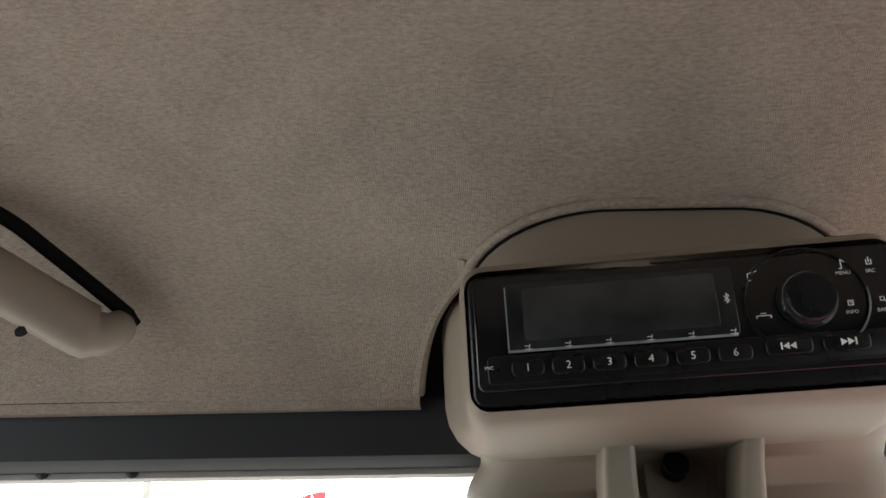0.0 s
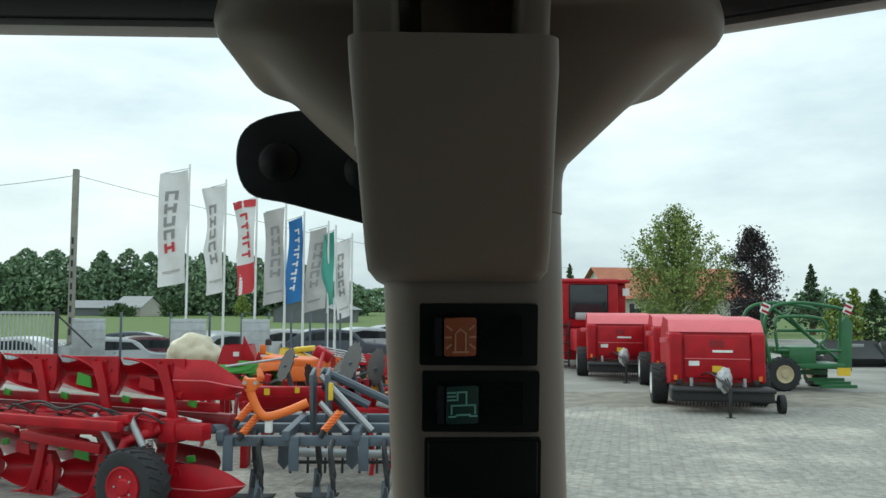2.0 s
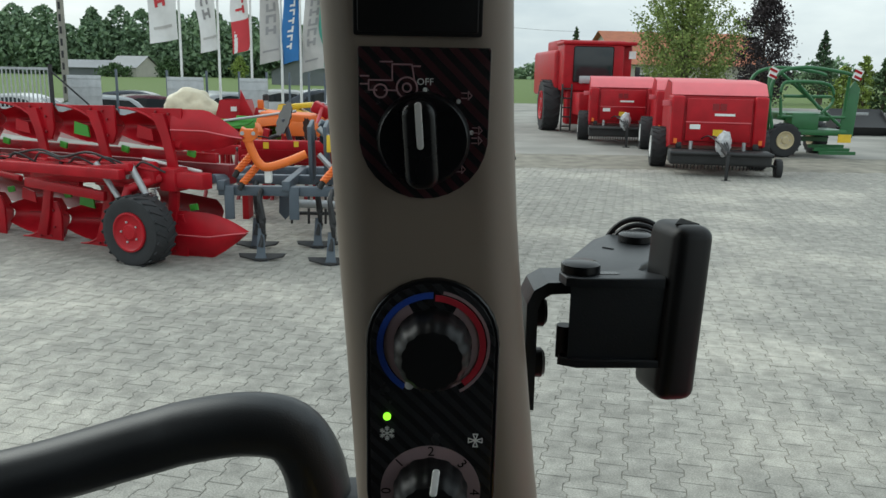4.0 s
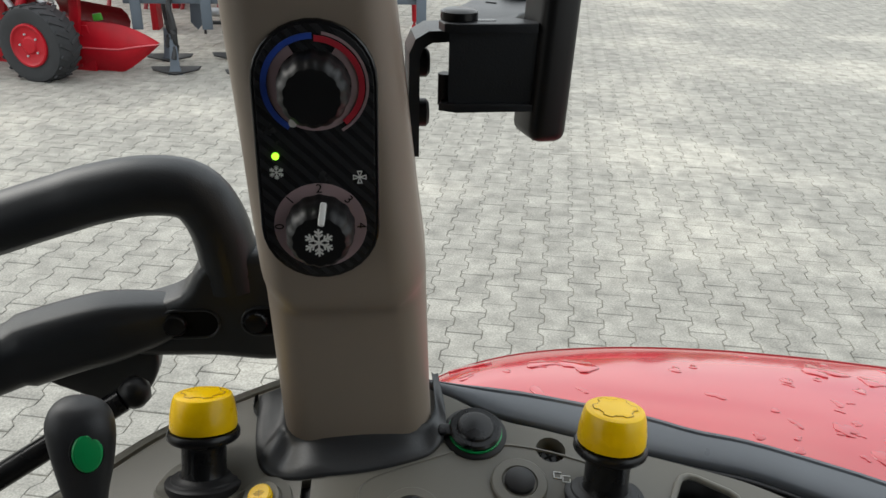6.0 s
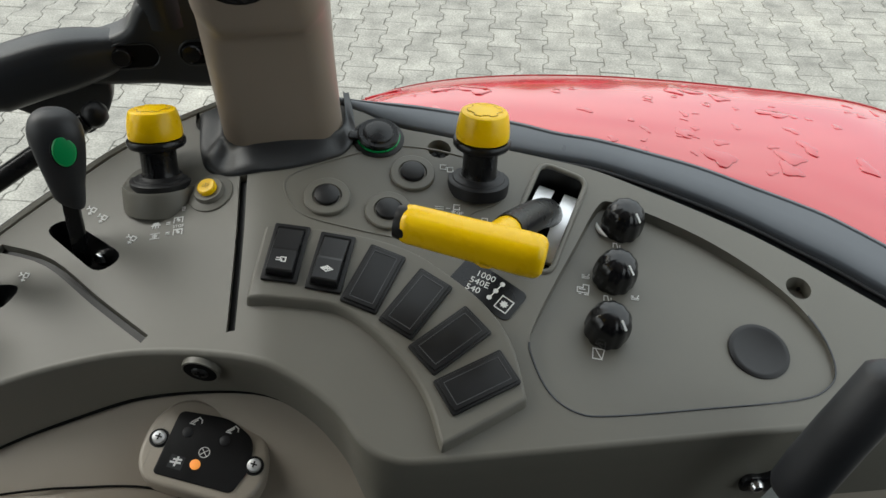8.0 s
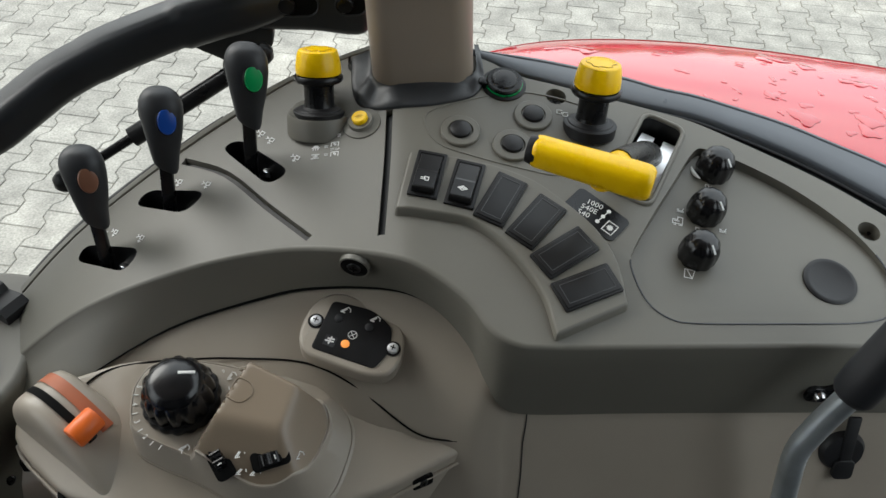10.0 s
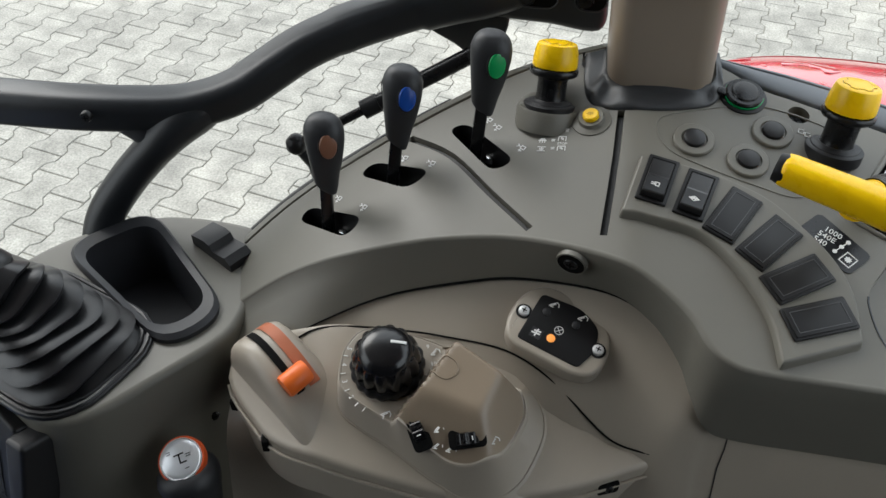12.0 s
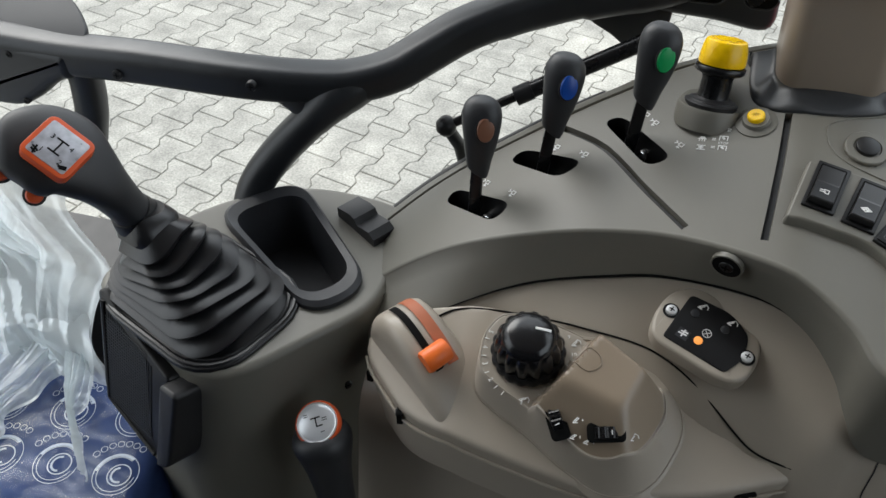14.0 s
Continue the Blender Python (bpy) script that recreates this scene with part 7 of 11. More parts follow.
part("brace_fillet", sweep([tuple(p) for p in spline([(-0.34, 0.512, 1.566), (-0.304, 0.514, 1.552), (-0.277, 0.511, 1.535), (-0.284, 0.508, 1.52)], 5)], [0.006, 0.0075, 0.009, 0.01, 0.011, 0.0118, 0.0124, 0.0128, 0.013, 0.013, 0.0128, 0.0125, 0.0122, 0.0119, 0.0116, 0.011], 14), M_FRAME, door, "smooth web between bar and brace", smooth=80)
pj = frame_of((0.1, 0.653, 1.6485), (1, 0, 0), (0, 0, 1))
part("junction_plate", slab([tuple(p) for p in spline([(-0.06, 0.004), (-0.02, 0.02), (0.0, 0.045), (0.045, 0.05), (0.055, 0.0), (0.05, -0.034), (0.0, -0.03), (-0.06, -0.024)], 5, True)], -0.02, 0.012, pj, 0.008), M_FRAME, door, smooth=60)
for x in (-0.022, 0.034):
    part("bolt_recess", slab(rounded(0.04 if x < 0 else 0.03, 0.021, 0.01, 5), 0.006, 0.0124, pj @ Matrix.Translation((x + (0.008 if x < 0 else 0.004), 0, 0))), M_VOID, door)
    part("recess_rim", sweep([pj @ Vector((x + (0.008 if x < 0 else 0.004) + u, v, 0.0122)) for u, v in rounded(0.041 if x < 0 else 0.031, 0.022, 0.0105, 5)] , 0.0011, 6), M_FRAME, door)
    part("bolt", lathe([(0.0088, 0.008), (0.0088, 0.0135), (0.0072, 0.0158), (0, 0.0168)], pj @ Matrix.Translation((x - 0.002, 0, 0)), 20), M_SATIN, door)
part("strut_lug", slab([tuple(p) for p in spline([(-0.1, 0.006), (-0.04, 0.01), (-0.03, -0.016), (-0.045, -0.045), (-0.062, -0.055), (-0.085, -0.04), (-0.115, -0.02)], 4, True)], -0.006, 0.008, pj @ Matrix.Translation((-0.01, -0.02, 0)), 0.003), M_FRAME, door)
for p in ((-0.3242, 0.4865, 1.5735), (-0.4718, 0.4815, 1.566)):
    screw(frame_of(p, (1, 0, 0), (0, 0, 1)), 0.0055, door)
latch_at = frame_of((-0.56, 0.503, 1.555), (1, 0, 0), (0, 0, 1))
latch = round_poly([(-0.13, 0.036), (-0.04, 0.031), (0.034, 0.026), (0.034, -0.006), (0.013, -0.009), (-0.02, -0.036), (-0.05, -0.053), (-0.13, -0.056)], [0.01, 0.03, 0.01, 0.02, 0.02, 0.02, 0.015, 0.01], 5)
part("latch_housing", slab(latch, -0.022, 0.0245, latch_at, 0.012, steps=5), M_FRAME, door, "flat moulded latch housing", smooth=80)
for x, y in ((-0.035, 0.018), (-0.038, -0.04)):
    screw(latch_at @ Matrix.Translation((x, y, 0.0245)), 0.004, door)
panel_at = frame_of((-0.55, 0.525, 1.588), (1, 0, 0), (0, 0.9, 0.4))
outline = round_poly([(-0.16, 0.07), (-0.07, 0.05), (-0.025, 0.033), (0.002, 0.016), (0.026, -0.012), (0.02, -0.03), (-0.16, -0.03)], [0.01, 0.03, 0.02, 0.02, 0.008, 0.01, 0.01], 5)
part("inner_panel", slab(outline, -0.01, 0.006, panel_at, 0.004), M_FRAME, door, smooth=60)
part("panel_face", slab(inset(outline[::-1], -0.007)[::-1], 0.002, 0.0075, panel_at, 0.002), M_GRIP, door, "grey inner face", smooth=60)
part("rear_loop", sweep([tuple(p) for p in spline([(-0.54, 0.515, 1.565), (-0.5465, 0.52, 1.527), (-0.5555, 0.522, 1.486), (-0.566, 0.522, 1.456), (-0.572, 0.5225, 1.44)], 5)], 0.0185, 18), M_FRAME, door, smooth=70)
st = thing("gas_strut", (0.05, 0.615, 1.615), "thin black gas strut on door frame", "strut")
sa, sb = Vector((0.052, 0.606, 1.617)), Vector((-0.14, 0.537, 1.525))
part("cylinder", rod(sa * 0.96 + sb * 0.04, sa * 0.38 + sb * 0.62, 0.0085, seg=16), M_SATIN, st)
part("collar", rod(sa * 0.42 + sb * 0.58, sa * 0.34 + sb * 0.66, 0.0098, seg=16), M_BLACK, st)
part("piston_rod", rod(sa * 0.4 + sb * 0.6, sb, 0.0048, seg=12), M_SATIN, st)
for p in (sa, sb):
    part("ball_end", lathe([(0.0, -0.011), (0.006, -0.0095), (0.0105, -0.004), (0.0105, 0.004), (0.006, 0.0095), (0, 0.011)], Matrix.Translation(p), 18), M_BLACK, st)
part("lower_mount", sweep([tuple(sb), tuple(sb + Vector((0.012, 0.01, -0.03))), tuple(sb + Vector((0.02, 0.012, -0.07)))], 0.007, 10), M_FRAME, st)

# ---- mirror arm outside the post ----
ma = thing("mirror_arm", (0.26, 0.62, 1.85), "black folding mirror arm bolted to cab post", "mirror arm")
prof = [(0.2445, 1.788), (0.2505, 1.788), (0.2505, 1.846), (0.2525, 1.852), (0.2575, 1.855), (0.268, 1.856), (0.268, 1.862), (0.2555, 1.8615), (0.248, 1.857), (0.2445, 1.849)]
part("mount_plate", loft([[(x - (0.008 if x < 0.26 else 0.0), y, z) for x, z in prof] for y in (0.588, 0.622)], True, (True, True)), M_FRAME, ma, "bent steel mounting plate", smooth=20)
for z in (1.841, 1.811):
    part("plate_bolt", lathe([(0.0085, -0.002), (0.0085, 0.005), (0.0065, 0.0068), (0, 0.007)], frame_of((0.2425, 0.603, z), (0, 1, 0), (0, 0, 1)), 16), M_BLACK, ma)
top_plan = [(0.2545, 0.574), (0.262, 0.571), (0.306, 0.572), (0.3085, 0.58), (0.297, 0.592), (0.302, 0.604), (0.328, 0.64), (0.336, 0.66), (0.33, 0.682), (0.302, 0.69), (0.288, 0.672), (0.258, 0.606), (0.2525, 0.585)]
part("arm_top", slab(inset([(x, y) for x, y in top_plan], 0.0), 1.8635, 1.8685, Matrix(), 0.0012), M_FRAME, ma, "cast top plate")
body_plan = [(0.2575, 0.5765), (0.308, 0.5755), (0.312, 0.61), (0.328, 0.645), (0.326, 0.675), (0.302, 0.684), (0.266, 0.608)]
part("arm", slab(body_plan, 1.822, 1.8645, Matrix(), 0.002), M_FRAME, ma, "black cast arm")
part("lower_flange", slab([(0.2525, 0.578), (0.262, 0.5725), (0.306, 0.5735), (0.31, 0.61), (0.262, 0.61)], 1.819, 1.8235, Matrix(), 0.0015), M_FRAME, ma)
part("hinge_pin", rod((0.2575, 0.588, 1.82), (0.2575, 0.588, 1.838), 0.0045, seg=14), M_BLACK, ma)
for x, y in ((0.264, 0.586), (0.314, 0.667)):
    part("cap_bolt", lathe([(0.0095, -0.001), (0.0105, 0.0), (0.0105, 0.004), (0.0085, 0.0052), (0, 0.0055)], Matrix.Translation((x, y, 1.869)), 22), M_SATIN, ma)
    part("cap_stem", rod((x, y, 1.867), (x, y, 1.87), 0.006, seg=12), M_VOID, ma)
part("casting_mark", slab(rounded(0.017, 0.006, 0.0029, 4), 1.8684, 1.8688, Matrix.Translation((0.276, 0.583, 0)), 0.0), M_SATIN, ma)
part("slot", box((0.007, 0.002, 0.0006), Matrix.Translation((0.292, 0.645, 1.8686)) @ Matrix.Rotation(radians(-40), 4, "Z")), M_VOID, ma)
blk = Matrix.Translation((0.3135, 0.587, 1.848)) @ Matrix.Rotation(radians(12), 4, "Z") @ Matrix.Rotation(radians(2.5), 4, "Y")
part("clamp_block", box((0.023, 0.033, 0.096), blk @ Matrix.Translation((0.0022, 0, 0)), 0.007, seg=4), M_BLACK, ma, "black plastic clamp block", smooth=60)
part("clamp_socket", slab([(-0.007, -0.008), (0.0085, -0.006), (0.0075, 0.012)], 0.0, 0.0004, blk @ Matrix.Translation((0.0, 0.0, 0.0478))), M_VOID, ma)
for i in range(3):
    rr3, yy3 = 0.021 - 0.0032 * i, 0.694 - 0.004 * i
    part("cable_loop", sweep([(0.322 + rr3 * math.cos(t), yy3, 1.857 + rr3 * math.sin(t)) for t in (math.pi * (q / 20 - 0.12) for q in range(25))], 0.0019, 8), M_BLACK, ma)
part("cable_backing", box((0.03, 0.006, 0.03), (0.322, 0.697, 1.855), 0.006), M_VOID, ma)

# ---- window seal band, fender ----
SEAL_IN = spline([(0.235, 0.5885), (0.262, 0.5765), (0.2925, 0.558), (0.3235, 0.5473), (0.3819, 0.5268), (0.4164, 0.516), (0.449, 0.5065), (0.486, 0.4885), (0.522, 0.467), (0.555, 0.444), (0.586, 0.4185), (0.6122, 0.397), (0.665, 0.345)], 5)
SEAL_OUT = spline([(0.24, 0.592), (0.2661, 0.5856), (0.3, 0.58), (0.3279, 0.5735), (0.3889, 0.5557), (0.4231, 0.542), (0.457, 0.532), (0.497, 0.515), (0.535, 0.497), (0.571, 0.475), (0.605, 0.454), (0.632, 0.434), (0.69, 0.38)], 5)
DECK_EDGE = spline([(0.235, 0.586), (0.251, 0.58), (0.2916, 0.5547), (0.3229, 0.5437), (0.381, 0.523), (0.415, 0.5105), (0.446, 0.4975), (0.483, 0.4745), (0.517, 0.452), (0.55, 0.428), (0.58, 0.402), (0.605, 0.378), (0.66, 0.325)], 5)
M_SEAL = material("grey_window_seal", (0.105, 0.115, 0.13), 0.3, var=0.1, scale=16, bump=0.05)
BAND, GAP = [], []
for a, b, c_ in zip(SEAL_IN, SEAL_OUT, DECK_EDGE):
    n_ = (b - a) / np.linalg.norm(b - a)
    w = np.linalg.norm(b - a)
    z = deck_z(*c_)
    GAP.append([(*(c_ - n_ * 0.003), z - 0.001), (*c_, z - 0.0035), (*(c_ + n_ * 0.0006), z - 0.016), (*(a + n_ * 0.002), z - 0.016)])
    g = min(0.006, 0.25 * w)
    BAND.append([(*(a + n_ * u), deck_z(*(a + n_ * u)) + h) for u, h in ((0.0, -0.016), (0.0, -0.003), (0.0006, -0.0006), (0.0018, 0.0004), (w * 0.5, 0.0013), (w - g, 0.0006), (w - g * 0.85, -0.0008), (w - g * 0.65, -0.0008), (w - g * 0.5, 0.0004), (w - g * 0.15, 0.0002), (w - 0.0002, -0.001), (w, -0.004), (w, -0.1))])
part("edge_gap", loft(GAP, False), M_VOID, console, "dark gap along the console edge", smooth=30)
seal = solo("window_seal", loft(BAND, False), M_SEAL, "grey-black rubber window seal along console edge", "seal", kind="structure", smooth=40)
part("edge_bead", sweep([(*(a + (c_ - a) * min(0.5, 0.0028 / max(1e-6, np.linalg.norm(c_ - a)))), deck_z(*c_) - 0.0035) for a, c_ in zip(SEAL_IN, DECK_EDGE)][6:], 0.0019, 8), M_RUBBER, console, "black rubber bead in the gap", smooth=60)
left_pts = [p for p in OUTER if p[0] < 0.2]
rows = []
for i, p in enumerate(left_pts):
    a, b = left_pts[max(i - 1, 0)], left_pts[min(i + 1, len(left_pts) - 1)]
    d = (b - a) / np.linalg.norm(b - a)
    nrm = np.array((-d[1], d[0]))
    z = deck_z(p[0], p[1])
    rows.append([(*(p + nrm * u), z + h) for u, h in ((0.0, 0.0), (0.0025, -0.001), (0.0035, -0.006), (0.0065, -0.0062), (0.008, -0.0025), (0.015, -0.003), (0.0185, -0.0055), (0.02, -0.012), (0.021, -0.12), (0.0, -0.4))])
part("outer_edge", loft(rows, False), M_DECK, console, smooth=40)

FEN_OUT = spline([(0.215, 0.655, 1.52), (0.245, 0.68, 1.548), (0.288, 0.705, 1.556), (0.35, 0.724, 1.557), (0.43, 0.7275, 1.557), (0.515, 0.719, 1.556), (0.59, 0.703, 1.555), (0.645, 0.688, 1.554), (0.73, 0.66, 1.553), (0.79, 0.632, 1.551), (0.86, 0.58, 1.54), (1.0, 0.49, 1.51), (1.2, 0.36, 1.46)], 5)
FEN_IN = spline([(0.2, 0.585, 1.53), (0.23, 0.588, 1.556), (0.262, 0.586, 1.574), (0.314, 0.58, 1.58), (0.39, 0.559, 1.582), (0.445, 0.535, 1.58), (0.503, 0.508, 1.578), (0.55, 0.484, 1.574), (0.61, 0.448, 1.57), (0.66, 0.405, 1.565), (0.74, 0.33, 1.555), (0.88, 0.2, 1.53), (1.05, 0.06, 1.49)], 5)


def fender_at(k, s):
    """A point on the fender between its inner and outer edge, and the slope across it."""
    p = FEN_IN[k] * (1 - s) + FEN_OUT[k] * s
    lift = 0.013 * math.sin(math.pi * s) ** 0.7
    return np.array((p[0], p[1], p[2] + lift))


rows = []
for k_ in range(len(FEN_IN)):
    row = [tuple(fender_at(k_, s)) for s in np.concatenate((np.linspace(0, 0.9, 12), (0.94, 0.97, 0.99)))]
    b = FEN_OUT[k_]
    e = (b - FEN_IN[k_]) * np.array((1, 1, 0))
    e /= np.linalg.norm(e)
    row += [(b[0] + e[0] * u, b[1] + e[1] * u, b[2] + h) for u, h in ((0.0, 0.0008), (0.003, -0.0012), (0.0045, -0.005), (0.004, -0.05))]
    rows.append(row)
fender = thing("rear_fender", (0.6, 0.6, 1.4), "glossy red tractor fender wet with rain drops", "fender")
part("fender_shell", loft(rows, False), M_RED, fender, smooth=60)
line = [tuple(np.array(r[13]) + np.array((0, 0, 0.0003))) for r in rows[4:50]]
part("fender_crease", sweep(line, 0.0007, 5), M_REDEDGE, fender, "thin darker edge line")
rng = random.Random(5)
M_WATER = material("water_drop", (0.5, 0.032, 0.042), 0.06, var=0.02, bump=0.0, coat=1.0)
for i in range(78):
    k_, s = rng.randint(9, 48), rng.uniform(0.08, 0.93)
    p, q = fender_at(k_, s), fender_at(k_, min(0.98, s + 0.05))
    across = Vector(q - p).normalized()
    along = (Vector(fender_at(k_ + 1, s) - p)).normalized()
    big = rng.random() < 0.22
    L_ = rng.uniform(0.009, 0.015) if big else rng.uniform(0.003, 0.0065)
    W_ = L_ * rng.uniform(0.5, 0.85)
    ph = rng.uniform(0, 6.28)
    loop = []
    for t in (2 * math.pi * g / 20 for g in range(20)):
        wob = 1 + 0.28 * math.sin(2 * t + ph) + 0.2 * math.sin(3 * t + 2 * ph) + (0.14 * math.sin(5 * t + ph) if big else 0)
        loop.append((L_ * math.cos(t) * wob, W_ * math.sin(t) * wob))
    m = frame_of(Vector(p), along, across) @ Matrix.Rotation(rng.uniform(-0.9, 0.5), 4, "Z")
    part("water_drop", slab(loop, -0.0012, 0.0008 if big else 0.0005, m, 0.0008), M_WATER, fender, smooth=80)

# ---- seat edge, floor, cab body ----
M_SEAT = material("blue_seat_cloth", (0.036, 0.062, 0.165), 0.9, var=0.12, scale=60, grain=900, bump=0.5, spec=0.2)
seat = thing("driver_seat", (-0.62, 0.2, 1.0), "navy blue patterned seat cushion wrapped in clear plastic film", "seat")
bm = box((0.5, 0.57, 0.16), (-0.635, 0.06, 1.16), 0.022, seg=4)
part("cushion", bm, M_SEAT, seat, "navy blue cloth cushion", smooth=60)
M_PATTERN = material("seat_ring_print", (0.6, 0.66, 0.76), 0.8, bump=0.0)
for cx, cy, turn in ((-0.4903, 0.2176, 0.3), (-0.4208, 0.2224, 0.6), (-0.5114, 0.2809, 0.2), (-0.5562, 0.2105, 0.5), (-0.435, 0.292, 0.1), (-0.591, 0.272, 0.4), (-0.47, 0.13, 0.3), (-0.62, 0.18, 0.1), (-0.56, 0.1, 0.3)):
    bm = bmesh.new()
    arcs = ((0.0245, 0.0004, 0, 24), (0.0205, 0.0004, 2, 22), (0.023, 0.0017, 2, 10), (0.0125, 0.0007, 0, 24), (0.0085, 0.0012, 5, 18))
    for r, w, a0, a1 in arcs:
        off = 0.004 if r < 0.015 else 0.0
        sweep([(cx + off + r * math.cos(turn + q * 2 * math.pi / 24), cy + r * math.sin(turn + q * 2 * math.pi / 24), 1.2406) for q in range(a0, a1 + 1)], w, 6, bm, flat=0.12)
    part("ring_print", bm, M_PATTERN, seat)
    bm = bmesh.new()
    for q in range(7):
        b_ = radians(70 + 14 * q)
        px_, py_ = cx + 0.037 * math.cos(b_), cy + 0.037 * math.sin(b_)
        sweep([(px_ + 0.0036 * math.cos(t), py_ + 0.0036 * math.sin(t), 1.2406) for t in (2 * math.pi * w / 10 for w in range(11))], 0.0004, 5, bm, flat=0.2)
    part("bead_print", bm, M_PATTERN, seat)


def film_material(name, clear, milky):
    """Thin plastic film: clear where it lies flat, milky and shiny where it is creased."""
    m = bpy.data.materials.new(name)
    m.use_nodes = True
    n, k = m.node_tree.nodes, m.node_tree.links
    n.remove(n["Principled BSDF"])
    dif, tra, glo, cle = n.new("ShaderNodeBsdfDiffuse"), n.new("ShaderNodeBsdfTranslucent"), n.new("ShaderNodeBsdfGlossy"), n.new("ShaderNodeBsdfTransparent")
    for q in (dif, tra, glo):
        q.inputs["Color"].default_value = (0.9, 0.94, 0.95, 1)
    glo.inputs["Roughness"].default_value = 0.16
    m1, m2, m3 = n.new("ShaderNodeMixShader"), n.new("ShaderNodeMixShader"), n.new("ShaderNodeMixShader")
    m1.inputs[0].default_value, m2.inputs[0].default_value = 0.6, 0.16
    k.new(dif.outputs[0], m1.inputs[1])
    k.new(tra.outputs[0], m1.inputs[2])
    k.new(m1.outputs[0], m2.inputs[1])
    k.new(glo.outputs[0], m2.inputs[2])
    co, no, rp = n.new("ShaderNodeTexCoord"), n.new("ShaderNodeTexNoise"), n.new("ShaderNodeMapRange")
    no.inputs["Scale"].default_value, no.inputs["Detail"].default_value, no.inputs["Distortion"].default_value = 14, 5, 1.5
    rp.inputs["From Min"].default_value, rp.inputs["From Max"].default_value = 0.38, 0.62
    rp.inputs["To Min"].default_value, rp.inputs["To Max"].default_value = clear, milky
    k.new(co.outputs["Object"], no.inputs["Vector"])
    k.new(no.outputs["Fac"], rp.inputs["Value"])
    k.new(rp.outputs["Result"], m3.inputs[0])
    k.new(cle.outputs[0], m3.inputs[1])
    k.new(m2.outputs[0], m3.inputs[2])
    k.new(m3.outputs[0], n["Material Output"].inputs["Surface"])
    return m


film = thing("plastic_film", (-0.55, 0.2, 1.24), "crumpled translucent plastic film lying over the seat", "film")


def crease(x, y, seed):
    """Sharp folds: ridged noise stretched along a few directions."""
    h = 0.0
    for a, f, w in ((0.5, 10, 1.0), (1.35, 17, 0.6), (2.3, 27, 0.35), (0.9, 48, 0.14)):
        u, v = math.cos(a) * x + math.sin(a) * y, -math.sin(a) * x + math.cos(a) * y
        h += w * (1 - abs(noise.noise(Vector((u * f, v * f * 0.28, seed + 7 * w)))) * 2.2)
    return h / 2.0


def crumple(x0, x1, y0, y1, base, amp, seed, name, mat):
    nx, ny = 110, 110
    rows = []
    for j in range(ny + 1):
        row = []
        for i in range(nx + 1):
            x, y = x0 + (x1 - x0) * i / nx, y0 + (y1 - y0) * j / ny
            ed = 0.05 * noise.noise(Vector((y * 6, seed, x * 6)))
            row.append((x + ed * (i / nx) ** 3, y + ed * 0.5, base(x, y) + amp * crease(x, y, seed)))
        rows.append(row)
    return part(name, loft(rows, False), mat, film, smooth=22)


crumple(-0.9, -0.41, -0.1, 0.325, lambda x, y: 1.249, 0.009, 1.0, "flat_sheet", film_material("clear_plastic_film", 0.01, 0.16))
M_DRAPE, M_VEIL = film_material("milky_plastic_film", 0.92, 1.0), film_material("bunched_plastic_film", 0.6, 0.96)


def drape(edge, reach, amp, seed, name, mat):
    """A hanging gathered sheet: its free edge runs down the given points, its folds run with it."""
    line, rows = [Vector(p) for p in spline(edge, 14)], []
    n = 120
    for j, p in enumerate(line):
        q = j / (len(line) - 1)
        row = []
        for i in range(n + 1):
            s = i / n
            fan = s * (0.55 + 0.45 * q)
            h = 0.0
            for f, w, k in ((7, 1.0, 1.3), (15, 0.35, 2.4), (33, 0.07, 3.0)):
                h += w * (1 - 2.4 * abs(noise.noise(Vector((fan * f, q * k, seed + f)))))
            h += 0.3 * (1 - 2 * abs(noise.noise(Vector((fan * 5 + q * 2, q * 3 - fan * 3, seed + 3)))))
            fringe = 0.035 * noise.noise(Vector((q * 4, seed, 1.5))) * (1 - s) ** 3
            sway = amp * h * min(1.0, 0.25 + 3 * s)
            row.append(p + Vector((fringe - reach * s, 0.06 * s, 0.03 * s * (1 - q))) + Vector((0.1, -0.75, 0.6)) * sway)
        rows.append(row)
    return part(name, loft(rows, False), mat, film, smooth=24)


drape([(-0.565, 0.455, 1.43), (-0.55, 0.43, 1.405), (-0.517, 0.4, 1.358), (-0.5, 0.38, 1.335), (-0.503, 0.345, 1.278), (-0.478, 0.315, 1.248)], 0.42, 0.022, 4.0, "hanging_sheet", M_VEIL)
drape([(-0.64, 0.455, 1.38), (-0.6, 0.42, 1.36), (-0.545, 0.4, 1.34), (-0.53, 0.375, 1.31), (-0.52, 0.345, 1.278), (-0.49, 0.315, 1.246)], 0.4, 0.03, 9.0, "bunched_sheet", M_DRAPE)
drape([(-0.505, 0.33, 1.256), (-0.49, 0.28, 1.257), (-0.47, 0.24, 1.256), (-0.44, 0.2, 1.256)], 0.05, 0.008, 2.0, "trailing_strip", M_VEIL)
drape([(-0.53, 0.32, 1.256), (-0.55, 0.26, 1.257), (-0.57, 0.22, 1.256), (-0.6, 0.16, 1.256)], 0.06, 0.008, 6.0, "trailing_strip", M_VEIL)
solo("cab_floor", box((2.0, 1.5, 0.06), (0.0, -0.2, 0.97)), M_RUBBER, "black rubber cab floor mat", "floor", kind="structure")
solo("step_well", box((1.3, 0.1, 0.5), (-1.0, 0.52, 1.0)), M_BLACK, "black cab body below the door", "cab body", kind="structure")
